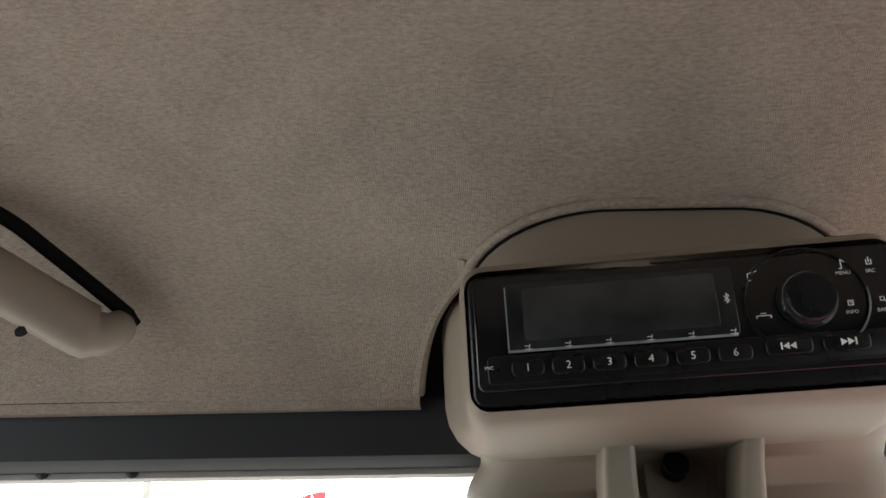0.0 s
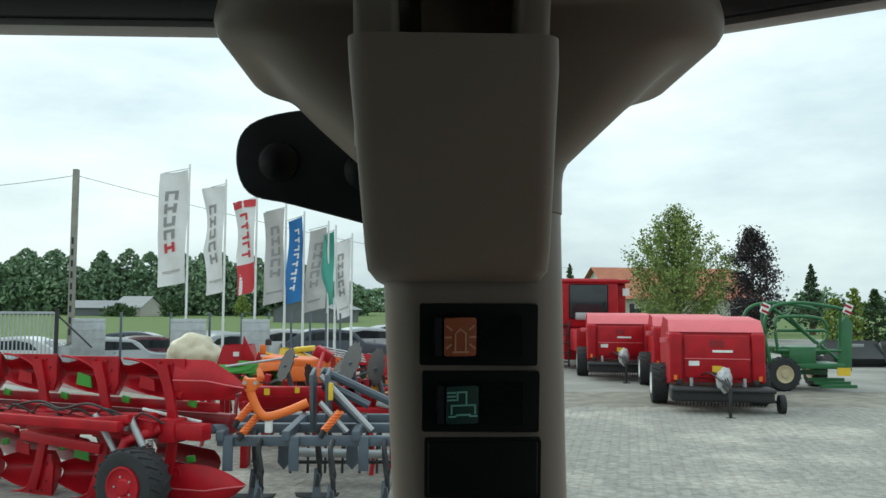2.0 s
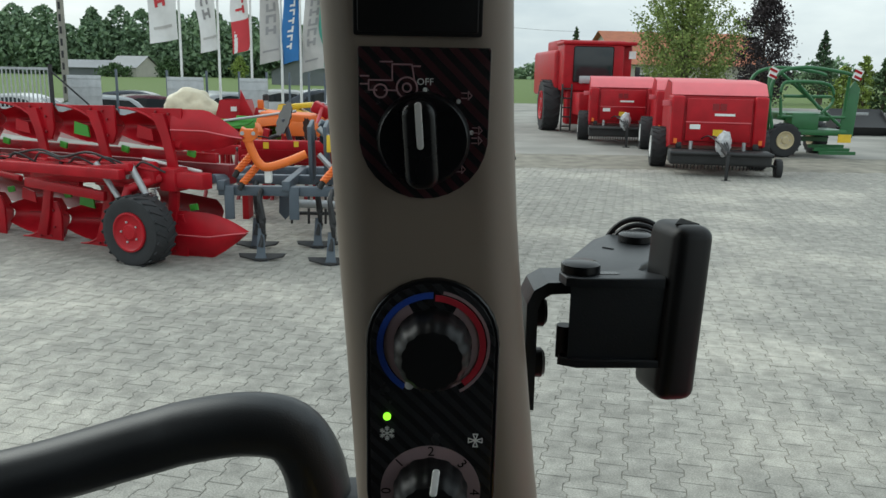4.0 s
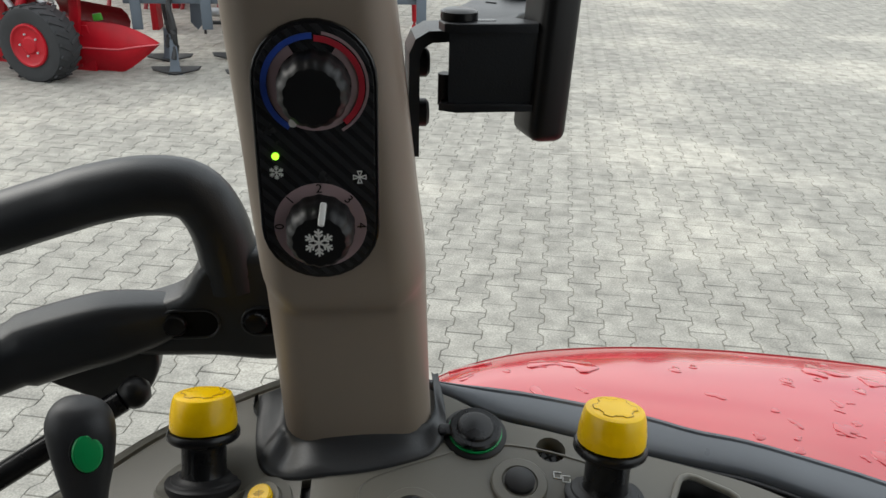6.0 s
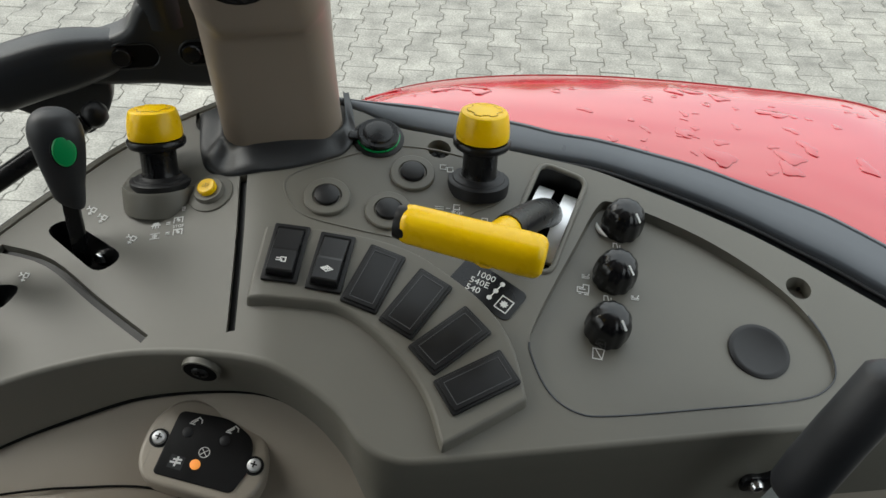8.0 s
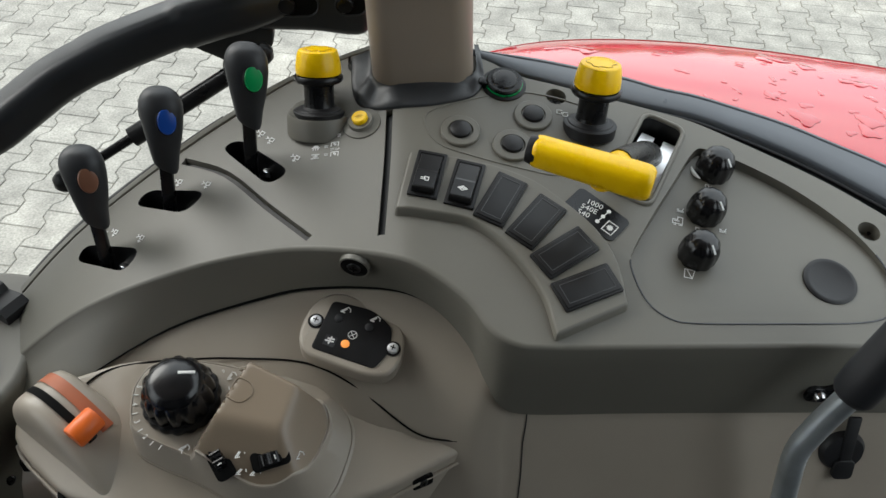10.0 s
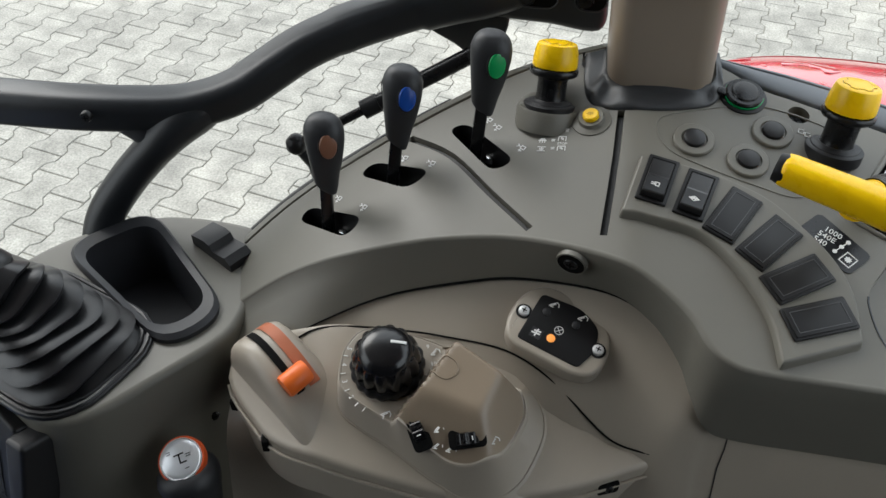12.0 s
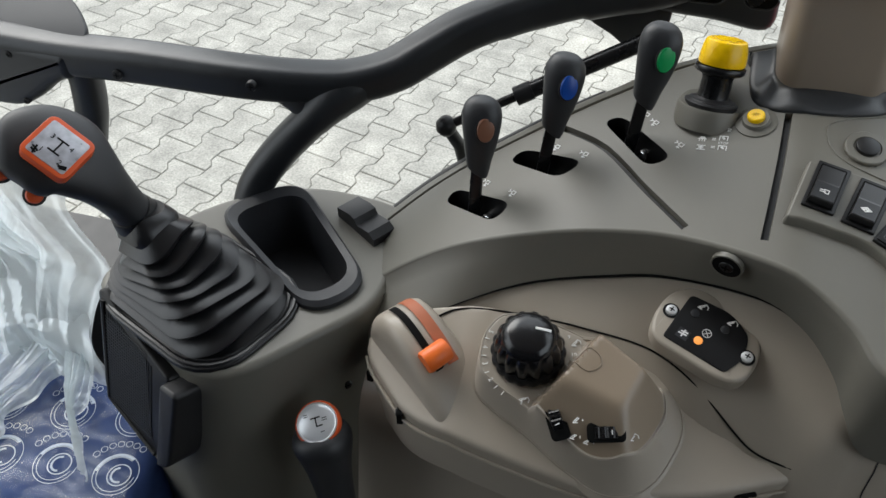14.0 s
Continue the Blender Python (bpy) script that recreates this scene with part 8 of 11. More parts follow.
for x, y in ((-1.0, 0.5), (-1.0, -0.95), (0.9, -0.95)):
    solo("far_post", box((0.08, 0.08, 1.4), (x, y, 1.7), 0.02), M_POST, "taupe cab corner post", "post", kind="structure")
# unseen dark panels added to keep light out of the cab; not real walls
solo("rear_wall", box((0.06, 1.1, 0.6), (0.86, -0.45, 1.25), 0.02), M_TRIM, "plain dark light-blocking panel at the cab rear, below the opening", "wall", kind="structure")
solo("rear_wall", box((0.06, 0.5, 1.0), (0.86, -0.72, 2.04), 0.02), M_TRIM, "plain dark light-blocking panel at the cab rear, beside the opening", "wall", kind="structure")
solo("front_wall", box((0.06, 0.55, 1.55), (-1.0, -0.66, 1.75), 0.02), M_TRIM, "plain dark light-blocking panel at the cab front", "wall", kind="structure")
solo("far_wall", box((2.0, 0.06, 1.56), (-0.1, -0.97, 1.755), 0.02), M_TRIM, "plain dark light-blocking panel opposite console", "wall", kind="structure")


# ---- yard and surroundings ----
def noisy_ground():
    m = bpy.data.materials.new("yard_and_meadow")
    m.use_nodes = True
    n, k = m.node_tree.nodes, m.node_tree.links
    b = n["Principled BSDF"]
    b.inputs["Roughness"].default_value = 0.95
    co = n.new("ShaderNodeTexCoord")
    sep = n.new("ShaderNodeSeparateXYZ")
    k.new(co.outputs["Object"], sep.inputs["Vector"])
    n1, n2 = n.new("ShaderNodeTexNoise"), n.new("ShaderNodeTexNoise")
    n1.inputs["Scale"].default_value, n2.inputs["Scale"].default_value = 0.5, 6.0
    n1.inputs["Detail"].default_value = n2.inputs["Detail"].default_value = 8
    for t in (n1, n2):
        k.new(co.outputs["Object"], t.inputs["Vector"])
    r1, r2 = n.new("ShaderNodeValToRGB"), n.new("ShaderNodeValToRGB")
    r1.color_ramp.elements[0].color, r1.color_ramp.elements[1].color = (0.19, 0.185, 0.17, 1), (0.33, 0.32, 0.29, 1)
    r1.color_ramp.elements[0].position, r1.color_ramp.elements[1].position = 0.3, 0.7
    r2.color_ramp.elements[0].color, r2.color_ramp.elements[1].color = (0.06, 0.1, 0.02, 1), (0.13, 0.19, 0.04, 1)
    k.new(n1.outputs["Fac"], r1.inputs["Fac"])
    k.new(n2.outputs["Fac"], r2.inputs["Fac"])
    far = n.new("ShaderNodeMath")
    far.operation = "GREATER_THAN"
    far.inputs[1].default_value = 52
    k.new(sep.outputs["Y"], far.inputs[0])
    mx = n.new("ShaderNodeMix")
    mx.data_type = "RGBA"
    k.new(far.outputs["Value"], mx.inputs["Factor"])
    k.new(r1.outputs["Color"], mx.inputs["A"])
    k.new(r2.outputs["Color"], mx.inputs["B"])
    k.new(mx.outputs["Result"], b.inputs["Base Color"])
    return m


# ground sunk beyond the fence, shaped to fit the parked cars to the camera's view
def low_ground(x, y):
    deep = 0.62 if x < -9 else 0.62 - 0.3 * min(1.0, (x + 9) / 4.5)
    deep *= max(0.0, min(1.0, (6 - x) / 8)) * max(0.0, min(1.0, (x + 40) / 15))
    return -deep * max(0.0, min(1.0, (y - 29.3) / 1.2)) * max(0.0, min(1.0, (56 - y) / 14))


bm = loft([[(x, y, low_ground(x, y)) for x in (-1500, -60, -40, -30, -25, -18, -12, -9, -7, -4.5, -2, 0, 2, 4, 6, 20, 1500)] for y in (-1500, 0, 29.3, 30.5, 33, 42, 46, 51, 56, 80, 1500)], False)
solo("ground", bm, noisy_ground(), "grey paved yard ground running into green meadow", "ground", kind="structure", smooth=0)

P_RED = material("machine_red_paint", (0.37, 0.006, 0.014), 0.42, var=0.1, scale=4, grain=200, bump=0.04, stain=0.08, spec=0.28)
P_PLOUGH = material("plough_red_paint", (0.39, 0.006, 0.015), 0.38, var=0.14, scale=4, grain=120, bump=0.05, stain=0.12, spec=0.3)
# paler red: the sky's reflection on the baler lid put into its colour
P_PINK = material("pale_red_with_sky_sheen", (0.62, 0.12, 0.14), 0.45, var=0.08, scale=3, grain=200, bump=0.02)
P_DARKRED = material("dark_red_paint_and_shade", (0.22, 0.005, 0.01), 0.4, var=0.12, scale=5, bump=0.02)
P_GREEN = material("machine_green_paint", (0.02, 0.12, 0.035), 0.4, var=0.1, scale=4, bump=0.02, coat=0.2)
P_LIME = material("bright_green_paint", (0.06, 0.30, 0.03), 0.4, var=0.1, scale=4, bump=0.02)
P_ORANGE = material("machine_orange_paint", (0.75, 0.16, 0.02), 0.4, var=0.08, scale=5, bump=0.02)
P_SLATE = material("slate_grey_paint", (0.085, 0.105, 0.13), 0.42, var=0.1, scale=5, bump=0.03)
P_BLACK = material("dull_black_paint", (0.02, 0.02, 0.021), 0.55, var=0.2, scale=6, bump=0.05)
P_TYRE = material("tyre_rubber", (0.024, 0.025, 0.027), 0.8, var=0.2, scale=8, grain=120, bump=0.2)
P_YELLOW = material("yellow_paint", (0.75, 0.5, 0.03), 0.4, var=0.08, scale=6, bump=0.0)
P_STEEL = material("galvanised_steel", (0.42, 0.43, 0.44), 0.45, metal=0.5, var=0.15, scale=4, bump=0.03)
P_WHITE = material("white_paint", (0.75, 0.75, 0.73), 0.5, var=0.06, scale=4, bump=0.0)
P_GLASS = material("dark_glass", (0.02, 0.025, 0.028), 0.06, var=0.1, scale=2, bump=0.0)
P_RIM = material("wheel_rim_cream", (0.5, 0.42, 0.25), 0.45, var=0.1, scale=8, bump=0.0)


def wheel(parent, at, r, w, rim_mat, axis="X", lugs=22, rim=0.55, loose=False):
    """A tyre with lugs and a dished rim, its axle along the axis."""
    turn = Matrix.Rotation(radians(90), 4, "Y") if axis == "X" else Matrix.Rotation(radians(90), 4, "X")
    m = Matrix.Translation(at) @ turn
    h = w / 2
    t = lathe([(r * rim, -h * 0.82), (r * 0.8, -h), (r * 0.94, -h * 0.92), (r * 0.985, -h * 0.7), (r, 0), (r * 0.985, h * 0.7), (r * 0.94, h * 0.92), (r * 0.8, h), (r * rim, h * 0.82)], m, 44)
    lug_at = []
    for i in range(lugs):
        for s in (-1, 1):
            a = 2 * math.pi * (i + 0.5 * (s > 0)) / lugs
            lug = m @ Matrix.Rotation(a, 4, "Z") @ Matrix.Translation((r * 0.995, 0, s * h * 0.46)) @ Matrix.Rotation(s * 0.5, 4, "X")
            if loose:
                lug_at.append(lug)
            else:
                box((r * 0.035, r * 0.09, h * 0.95), lug, bm=t)
    ty = part("tyre", t, P_TYRE, parent, "black lugged tyre", local=True)
    for lug in lug_at:
        part("tread_lug", box((r * 0.04, r * 0.09, h * 0.95), lug), P_TYRE, ty, local=True)
    for s in (-1, 1):
        part("rim", lathe([(r * rim * 1.06, s * h * 0.84), (r * rim * 1.05, s * h * 0.98), (r * rim * 0.97, s * h * 1.0), (r * rim * 0.9, s * h * 0.9), (r * rim * 0.84, s * h * 0.85), (r * rim * 0.45, s * h * 0.84), (r * rim * 0.36, s * h * 0.95), (0.0001, s * h * 0.97)], m, 36), rim_mat, ty, local=True)
    for i in range(5):
        a = 2 * math.pi * i / 5
        for s in (-1, 1):
            part("wheel_nut", lathe([(r * 0.03, s * h * 0.84), (r * 0.03, s * h * 0.93), (0.0001, s * h * 0.94)], m @ Matrix.Translation((r * rim * 0.55 * math.cos(a), r * rim * 0.55 * math.sin(a), 0)), 8), P_STEEL, ty, local=True)
    return ty


# ---- reversible plough ----
def plough():
    o = thing("reversible_plough", (-2.3, 8.5, 0), "red reversible plough with paired mouldboards standing in yard", "plough")
    o.matrix_basis = Matrix.Translation((-2.33, 8.52, 0)) @ Matrix.Rotation(math.atan2(0.406, -0.914), 4, "Z")
    # local x runs back along the beam (away to the far end), local y towards the viewer's far side
    part("main_beam", box((4.6, 0.16, 0.16), (1.9, 0, 0.83), 0.012), P_PLOUGH, o, "red box-section beam", local=True)
    part("upper_bar", box((4.4, 0.07, 0.1), (1.9, -0.3, 1.03), 0.01), P_PLOUGH, o, local=True)
    # far beam takes the darker red: its shade put into the colour
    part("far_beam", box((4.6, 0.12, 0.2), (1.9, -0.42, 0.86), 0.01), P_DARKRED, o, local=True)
    part("turnover_frame", box((1.7, 0.1, 0.22), Matrix.Translation((0.95, 0.16, 0.86)) @ Matrix.Rotation(radians(3), 4, "Y"), 0.02), P_PLOUGH, o, local=True)
    part("second_beam", box((3.6, 0.1, 0.1), (2.1, 0.42, 0.9), 0.01), P_PLOUGH, o, local=True)
    for k in range(5):
        x = 0.0 + 0.87 * k
        for s in (1, -1):
            c = 0.83
            kz = 0.86 if s < 0 else 1.0
            hgt = lambda v: c - s * v * kz
            leg = [(x_, y_ * kz) for x_, y_ in ((-0.05, 0.0), (0.07, 0.0), (0.09, 0.25), (0.15, 0.5), (0.25, 0.76), (0.1, 0.76), (0.03, 0.5), (-0.02, 0.25))]
            part("leg", slab(leg, -0.02, 0.02, Matrix.Translation((x, 0.0, c)) @ Matrix.Rotation(radians(-90 * s), 4, "X") @ Matrix.Scale(1, 4), 0.004), P_PLOUGH, o, local=True)
            rows = []
            for i in range(13):
                u = i / 12
                row = []
                for j in range(9):
                    v = j / 8
                    low, high = 0.34 + 0.14 * (1 - u) ** 2.4, 0.8 - 0.12 * (1 - u) ** 3
                    dish = 0.24 * math.sin(math.pi * v) * math.sin(math.pi * min(1.0, 0.12 + 0.75 * u))
                    row.append((x + 0.8 - 0.84 * u, -0.1 - dish, hgt(low + (high - low) * v)))
                rows.append(row)
            part("mouldboard", loft(rows, False), P_PLOUGH, o, "curved red mouldboard", local=True, smooth=70)
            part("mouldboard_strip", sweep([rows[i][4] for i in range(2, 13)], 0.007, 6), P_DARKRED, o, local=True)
            if k == 0:
                rows = []
                for i in range(11):
                    u = i / 10
                    bot = 0.82 - 0.3 * max(0.0, (u - 0.45) / 0.55) ** 1.2
                    top = 0.34 + 0.17 * max(0.0, (u - 0.3) / 0.7) ** 2
                    rows.append([(x + 0.02 - 0.78 * u, -0.05 - 0.12 * u + 0.07 * math.sin(math.pi * v), hgt(top + (bot - top) * v)) for v in (q / 8 for q in range(9))])
                part("mouldboard_tail", loft(rows, False), P_PLOUGH, o, "tapering red mouldboard tail", local=True, smooth=70)
                part("mouldboard_strip", sweep([p[4] for p in rows], 0.008, 6), P_PINK, o, local=True)
            reach = 0.7 if s < 0 else 0.5
            shin = [(0.07 + (reach - 0.07) * (1 - math.cos(1.57 * q / 8)), 0.38 + 0.43 * math.sin(1.57 * q / 8)) for q in range(9)]
            blade = shin + [(-0.09, 0.83), (-0.1, 0.5), (-0.05, 0.37)]
            flat_m = Matrix(((1, 0, 0, x), (0, 0, 1, -0.03), (0, -s, 0, c), (0, 0, 0, 1)))
            part("blade_plate", slab([(a_, b_ * kz) for a_, b_ in (blade if s < 0 else blade[::-1])], -0.012, 0.012, flat_m, 0.003), P_PLOUGH, o, "flat red blade plate", local=True)
            part("shin_edge", sweep([(x + a_, -0.02, hgt(b_)) for a_, b_ in shin], 0.014, 6), P_PLOUGH, o, local=True)
            for a_, b_ in ((0.22, 0.78), (0.06, 0.76), (0.0, 0.66), (0.06, 0.56), (0.0, 0.47)):
                part("blade_bolt", lathe([(0.014, 0), (0.014, 0.012), (0.0, 0.014)], Matrix.Translation((x + a_, -0.012, hgt(b_))) @ Matrix.Rotation(radians(-90), 4, "X"), 8), P_DARKRED, o, local=True)
            part("green_bracket", box((0.1, 0.03, 0.07), Matrix.Translation((x - 0.12, -0.12, hgt(0.3))) @ Matrix.Rotation(0.2 * s, 4, "Y"), 0.01), P_LIME, o, "bright green bracket", local=True)
            for q in range(4):
                part("bolt", lathe([(0.016, 0), (0.016, 0.018), (0.0, 0.02)], Matrix.Translation((x + 0.05 + 0.02 * q, -0.025, hgt(0.12 + 0.16 * q))) @ Matrix.Rotation(radians(90), 4, "X"), 8), P_STEEL, o, local=True)
            part("skimmer", slab([(0, 0), (0.22, 0.03), (0.2, 0.16), (0.02, 0.12)], -0.01, 0.01, Matrix.Translation((x + 0.34, -0.1, hgt(0.42))) @ Matrix.Rotation(radians(90), 4, "X"), 0.003), P_LIME if k % 2 else P_PLOUGH, o, local=True)
        part("head_block", box((0.2, 0.22, 0.24), (x + 0.02, 0.0, 0.83), 0.02), P_PLOUGH, o, local=True)
        part("tie_rod", rod((x - 0.2, -0.16, 0.9), (x + 0.5, -0.1, 1.0), 0.018, seg=8), P_WHITE if k < 1 else P_PLOUGH, o, local=True)
        part("link_arm", box((0.5, 0.04, 0.06), Matrix.Translation((x + 0.3, -0.14, 0.74)) @ Matrix.Rotation(0.15, 4, "Y"), 0.008), P_PLOUGH, o, local=True)
    for k in range(4):
        x = 0.35 + 0.87 * k
        for zc, fl in ((0.42, 1), (1.24, -1)):
            rows = [[(x - 0.5 + 1.0 * u, -0.45 - 0.12 * math.sin(math.pi * v) - 0.15 * u, zc + fl * (0.3 * v - 0.15) + 0.05 * u) for v in (0, 0.25, 0.5, 0.75, 1)] for u in (0, 0.2, 0.4, 0.6, 0.8, 1)]
            # boards of the far row likewise carry their shade as darker red
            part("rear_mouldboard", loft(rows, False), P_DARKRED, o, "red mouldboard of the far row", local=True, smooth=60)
        part("release_rod", rod((x - 0.3, 0.2, 0.93), (x + 0.25, 0.24, 0.98), 0.014, seg=8), P_PLOUGH, o, local=True)
        part("spring_housing", rod((x - 0.1, 0.16, 0.72), (x + 0.3, 0.18, 0.77), 0.035, seg=10), P_PLOUGH, o, local=True)
        part("hose_clip", box((0.05, 0.05, 0.06), (x + 0.1, 0.2, 0.95), 0.008), P_BLACK, o, local=True)
        part("link_pin", rod((x, 0.3, 0.86), (x, 0.0, 0.86), 0.022, seg=10), P_STEEL, o, local=True)
        part("hose", sweep([tuple(p) for p in spline([(x - 0.4, 0.2, 0.92), (x - 0.2, 0.28, 1.02), (x, 0.22, 0.95), (x + 0.3, 0.27, 1.04), (x + 0.5, 0.2, 0.93)], 5)], 0.011, 7), P_BLACK, o, local=True)
    part("yellow_sticker", box((0.13, 0.004, 0.09), (0.42, 0.1, 0.8)), P_YELLOW, o, "yellow warning sticker", local=True)
    part("hydraulic_ram", rod((-0.02, 0.28, 0.45), (0.3, 0.3, 0.98), 0.035, seg=12), P_STEEL, o, "bright hydraulic ram", local=True)
    part("hydraulic_ram", rod((0.45, 0.3, 0.6), (0.75, 0.3, 0.98), 0.03, seg=12), P_STEEL, o, local=True)
    part("hose", sweep([tuple(p) for p in spline([(0.4, 0.2, 0.9), (0.8, 0.3, 1.08), (1.3, 0.22, 1.0), (1.7, 0.15, 1.05), (2.2, 0.2, 0.95)], 6)], 0.013, 8), P_BLACK, o, local=True)
    part("depth_arm", sweep([(0.1, 0.1, 0.85), (0.3, 0.35, 0.75), (0.38, 0.42, 0.42)], 0.05, 10), P_PLOUGH, o, local=True)
    part("depth_frame", box((1.3, 0.08, 0.08), Matrix.Translation((0.9, 0.34, 0.9)) @ Matrix.Rotation(radians(6), 4, "Y"), 0.01), P_PLOUGH, o, local=True)
    part("depth_frame", box((1.1, 0.06, 0.1), Matrix.Translation((1.2, 0.3, 0.68)) @ Matrix.Rotation(radians(-4), 4, "Y"), 0.01), P_PLOUGH, o, local=True)
    part("coil_spring", sweep([(0.62 + 0.03 * math.cos(t), -0.36 + 0.03 * math.sin(t), 0.5 + 0.004 * t) for t in (0.5 * q for q in range(80))], 0.007, 6), P_STEEL, o, local=True)
    inv = o.matrix_basis.inverted()
    wc = inv @ Vector((-2.62, 8.2, 0.355))
    ty = wheel(o, tuple(wc), 0.355, 0.3, P_PLOUGH, "Y", 20, 0.53, True)
    return o


plough()


# ---- stubble cultivator ----
def cultivator():
    o = thing("stubble_cultivator", (-0.9, 8.8, 0), "slate grey cultivator with orange spring arms and black tines", "cultivator")
    M = lambda *p: Vector(p)
    for y, z in ((8.55, 0.72), (9.15, 0.76), (9.75, 0.78)):
        part("cross_beam", box((2.9, 0.1, 0.1), (-0.45, y, z), 0.01), P_SLATE, o, "slate grey box beam")
    for x in (-1.86, -1.2, -0.5, 0.2, 0.9):
        part("side_beam", box((0.08, 1.4, 0.1), (x, 9.15, 0.78), 0.01), P_SLATE, o)
        part("clamp_plate", box((0.1, 0.03, 0.34), (x + 0.08, 8.48, 0.6), 0.006), P_SLATE, o)
    part("drawbar_leg", rod((-1.95, 8.5, 0.84), (-1.7, 9.2, 0.76), 0.05, seg=8), P_SLATE, o)
    for x, y in ((-1.45, 8.4), (-0.72, 8.25), (-1.62, 9.0), (-0.95, 9.05), (-0.2, 8.4), (0.4, 8.6)):
        pts = spline([(x, y + 0.15, 0.74), (x - 0.01, y + 0.02, 0.66), (x + 0.02, y - 0.02, 0.45), (x + 0.02, y, 0.28), (x, y - 0.04, 0.16)], 5)
        t = part("tine", sweep([tuple(p) for p in pts], 0.026, 8, flat=1.5), P_BLACK, o, "black curved tine")
        part("point", slab([(-0.03, 0.34), (0.03, 0.34), (0.045, 0.08), (0.07, 0.0), (-0.07, 0.0), (-0.045, 0.08)], -0.012, 0.012, Matrix.Translation((x, y - 0.06, 0.015)) @ Matrix.Rotation(radians(80), 4, "X"), 0.004), P_SLATE, t)
        for s in (-1, 1):
            part("wing", slab([(0, -0.05), (s * 0.22, 0.02), (s * 0.24, 0.07), (0.0, 0.07)] if s > 0 else [(0, -0.05), (0.0, 0.07), (s * 0.24, 0.07), (s * 0.22, 0.02)], -0.008, 0.008, Matrix.Translation((x, y - 0.05, 0.05)) @ Matrix.Rotation(radians(28), 4, "X"), 0.002), P_BLACK, t)
    for x, y, z in ((-1.69, 8.52, 0.93), (-1.63, 8.45, 0.81), (-0.82, 8.5, 0.83), (0.15, 8.5, 0.83)):
        a = part("spring_arm", rod((x, y, z), (x + 0.15, y + 0.05, z + 0.18), 0.038, seg=12), P_ORANGE, o, "orange spring arm")
        part("coil", sweep([(x + 0.15 * t / 40 + 0.044 * math.cos(t), y + 0.05 * t / 40 + 0.044 * math.sin(t), z + 0.18 * t / 40) for t in (0.5 * q for q in range(80))], 0.008, 6), P_ORANGE, a)
        part("spring_seat", rod((x - 0.04, y, z - 0.07), (x, y, z), 0.03, seg=10), P_BLACK, a)
    for x, y in ((-1.55, 8.4), (0.3, 8.5)):
        part("elbow", sweep([tuple(p) for p in spline([(x, y, 1.27), (x + 0.01, y, 1.2), (x + 0.05, y, 1.1), (x + 0.1, y, 1.02), (x + 0.18, y, 0.98), (x + 0.37, y + 0.06, 1.03), (x + 0.56, y + 0.1, 1.11)], 5)], 0.044, 12), P_ORANGE, o, "bent orange arm")
        part("elbow_head", slab([(-0.085, 0.0), (-0.06, 0.08), (-0.03, 0.06), (0.05, 0.06), (0.085, 0.08), (0.08, -0.03), (0.03, -0.07), (-0.04, -0.07)], -0.05, 0.05, Matrix.Translation((x, y, 1.3)) @ Matrix.Rotation(radians(90), 4, "X"), 0.01), P_ORANGE, o)
        for q in (-0.05, 0.06):
            part("head_pin", rod((x + q, y - 0.06, 1.32), (x + q, y + 0.06, 1.32), 0.02, seg=10), P_STEEL, o)
        part("clamp", box((0.07, 0.08, 0.13), (x + 0.18, y + 0.05, 0.88), 0.012), P_WHITE, o)
    for a, b, w in (((-0.9, 9.0, 1.27), (-0.4, 9.0, 1.02), 0.045), ((-0.9, 9.02, 1.23), (-0.44, 9.02, 0.78), 0.04), ((-0.88, 8.6, 1.1), (-0.6, 8.6, 0.8), 0.03)):
        part("link_bar", rod(a, b, w, seg=6), P_SLATE if w > 0.03 else P_STEEL, o)
    for x in (-0.98, -0.82):
        part("headstock", box((0.04, 0.3, 0.62), Matrix.Translation((x, 8.85, 1.1)) @ Matrix.Rotation(0.2, 4, "X"), 0.01), P_SLATE, o)
    part("headstock_brace", rod((-0.9, 8.8, 1.35), (-0.35, 8.7, 0.8), 0.035, seg=8), P_STEEL, o)
    part("headstock_brace", rod((-0.9, 8.9, 1.4), (0.2, 9.3, 0.85), 0.045, seg=8), P_SLATE, o)
    part("yellow_latch", box((0.05, 0.04, 0.18), (-0.78, 8.68, 1.2), 0.01), P_YELLOW, o)
    for k in range(3):
        part("roller_bar", rod((-1.45, 9.9, 0.25 + 0.12 * k), (0.4, 9.9, 0.25 + 0.12 * k), 0.022, seg=8), P_BLACK, o)
    part("roller_tube", rod((-1.4, 9.6, 0.42), (-0.2, 9.55, 0.4), 0.05, seg=12), P_STEEL, o)
    for q in range(9):
        part("roller_ring", rod((-1.35 + 0.2 * q, 9.75, 0.15), (-1.35 + 0.2 * q, 9.8, 0.6), 0.015, seg=6), P_BLACK, o)
    for x in (-1.35, -0.6, 0.1):
        part("arm_plate", slab([(-0.05, 0), (0.05, 0), (0.07, -0.42), (0.0, -0.5), (-0.07, -0.42)], -0.015, 0.015, Matrix.Translation((x, 9.3, 0.78)) @ Matrix.Rotation(radians(90), 4, "X"), 0.004), P_SLATE, o)
    return o


cultivator()


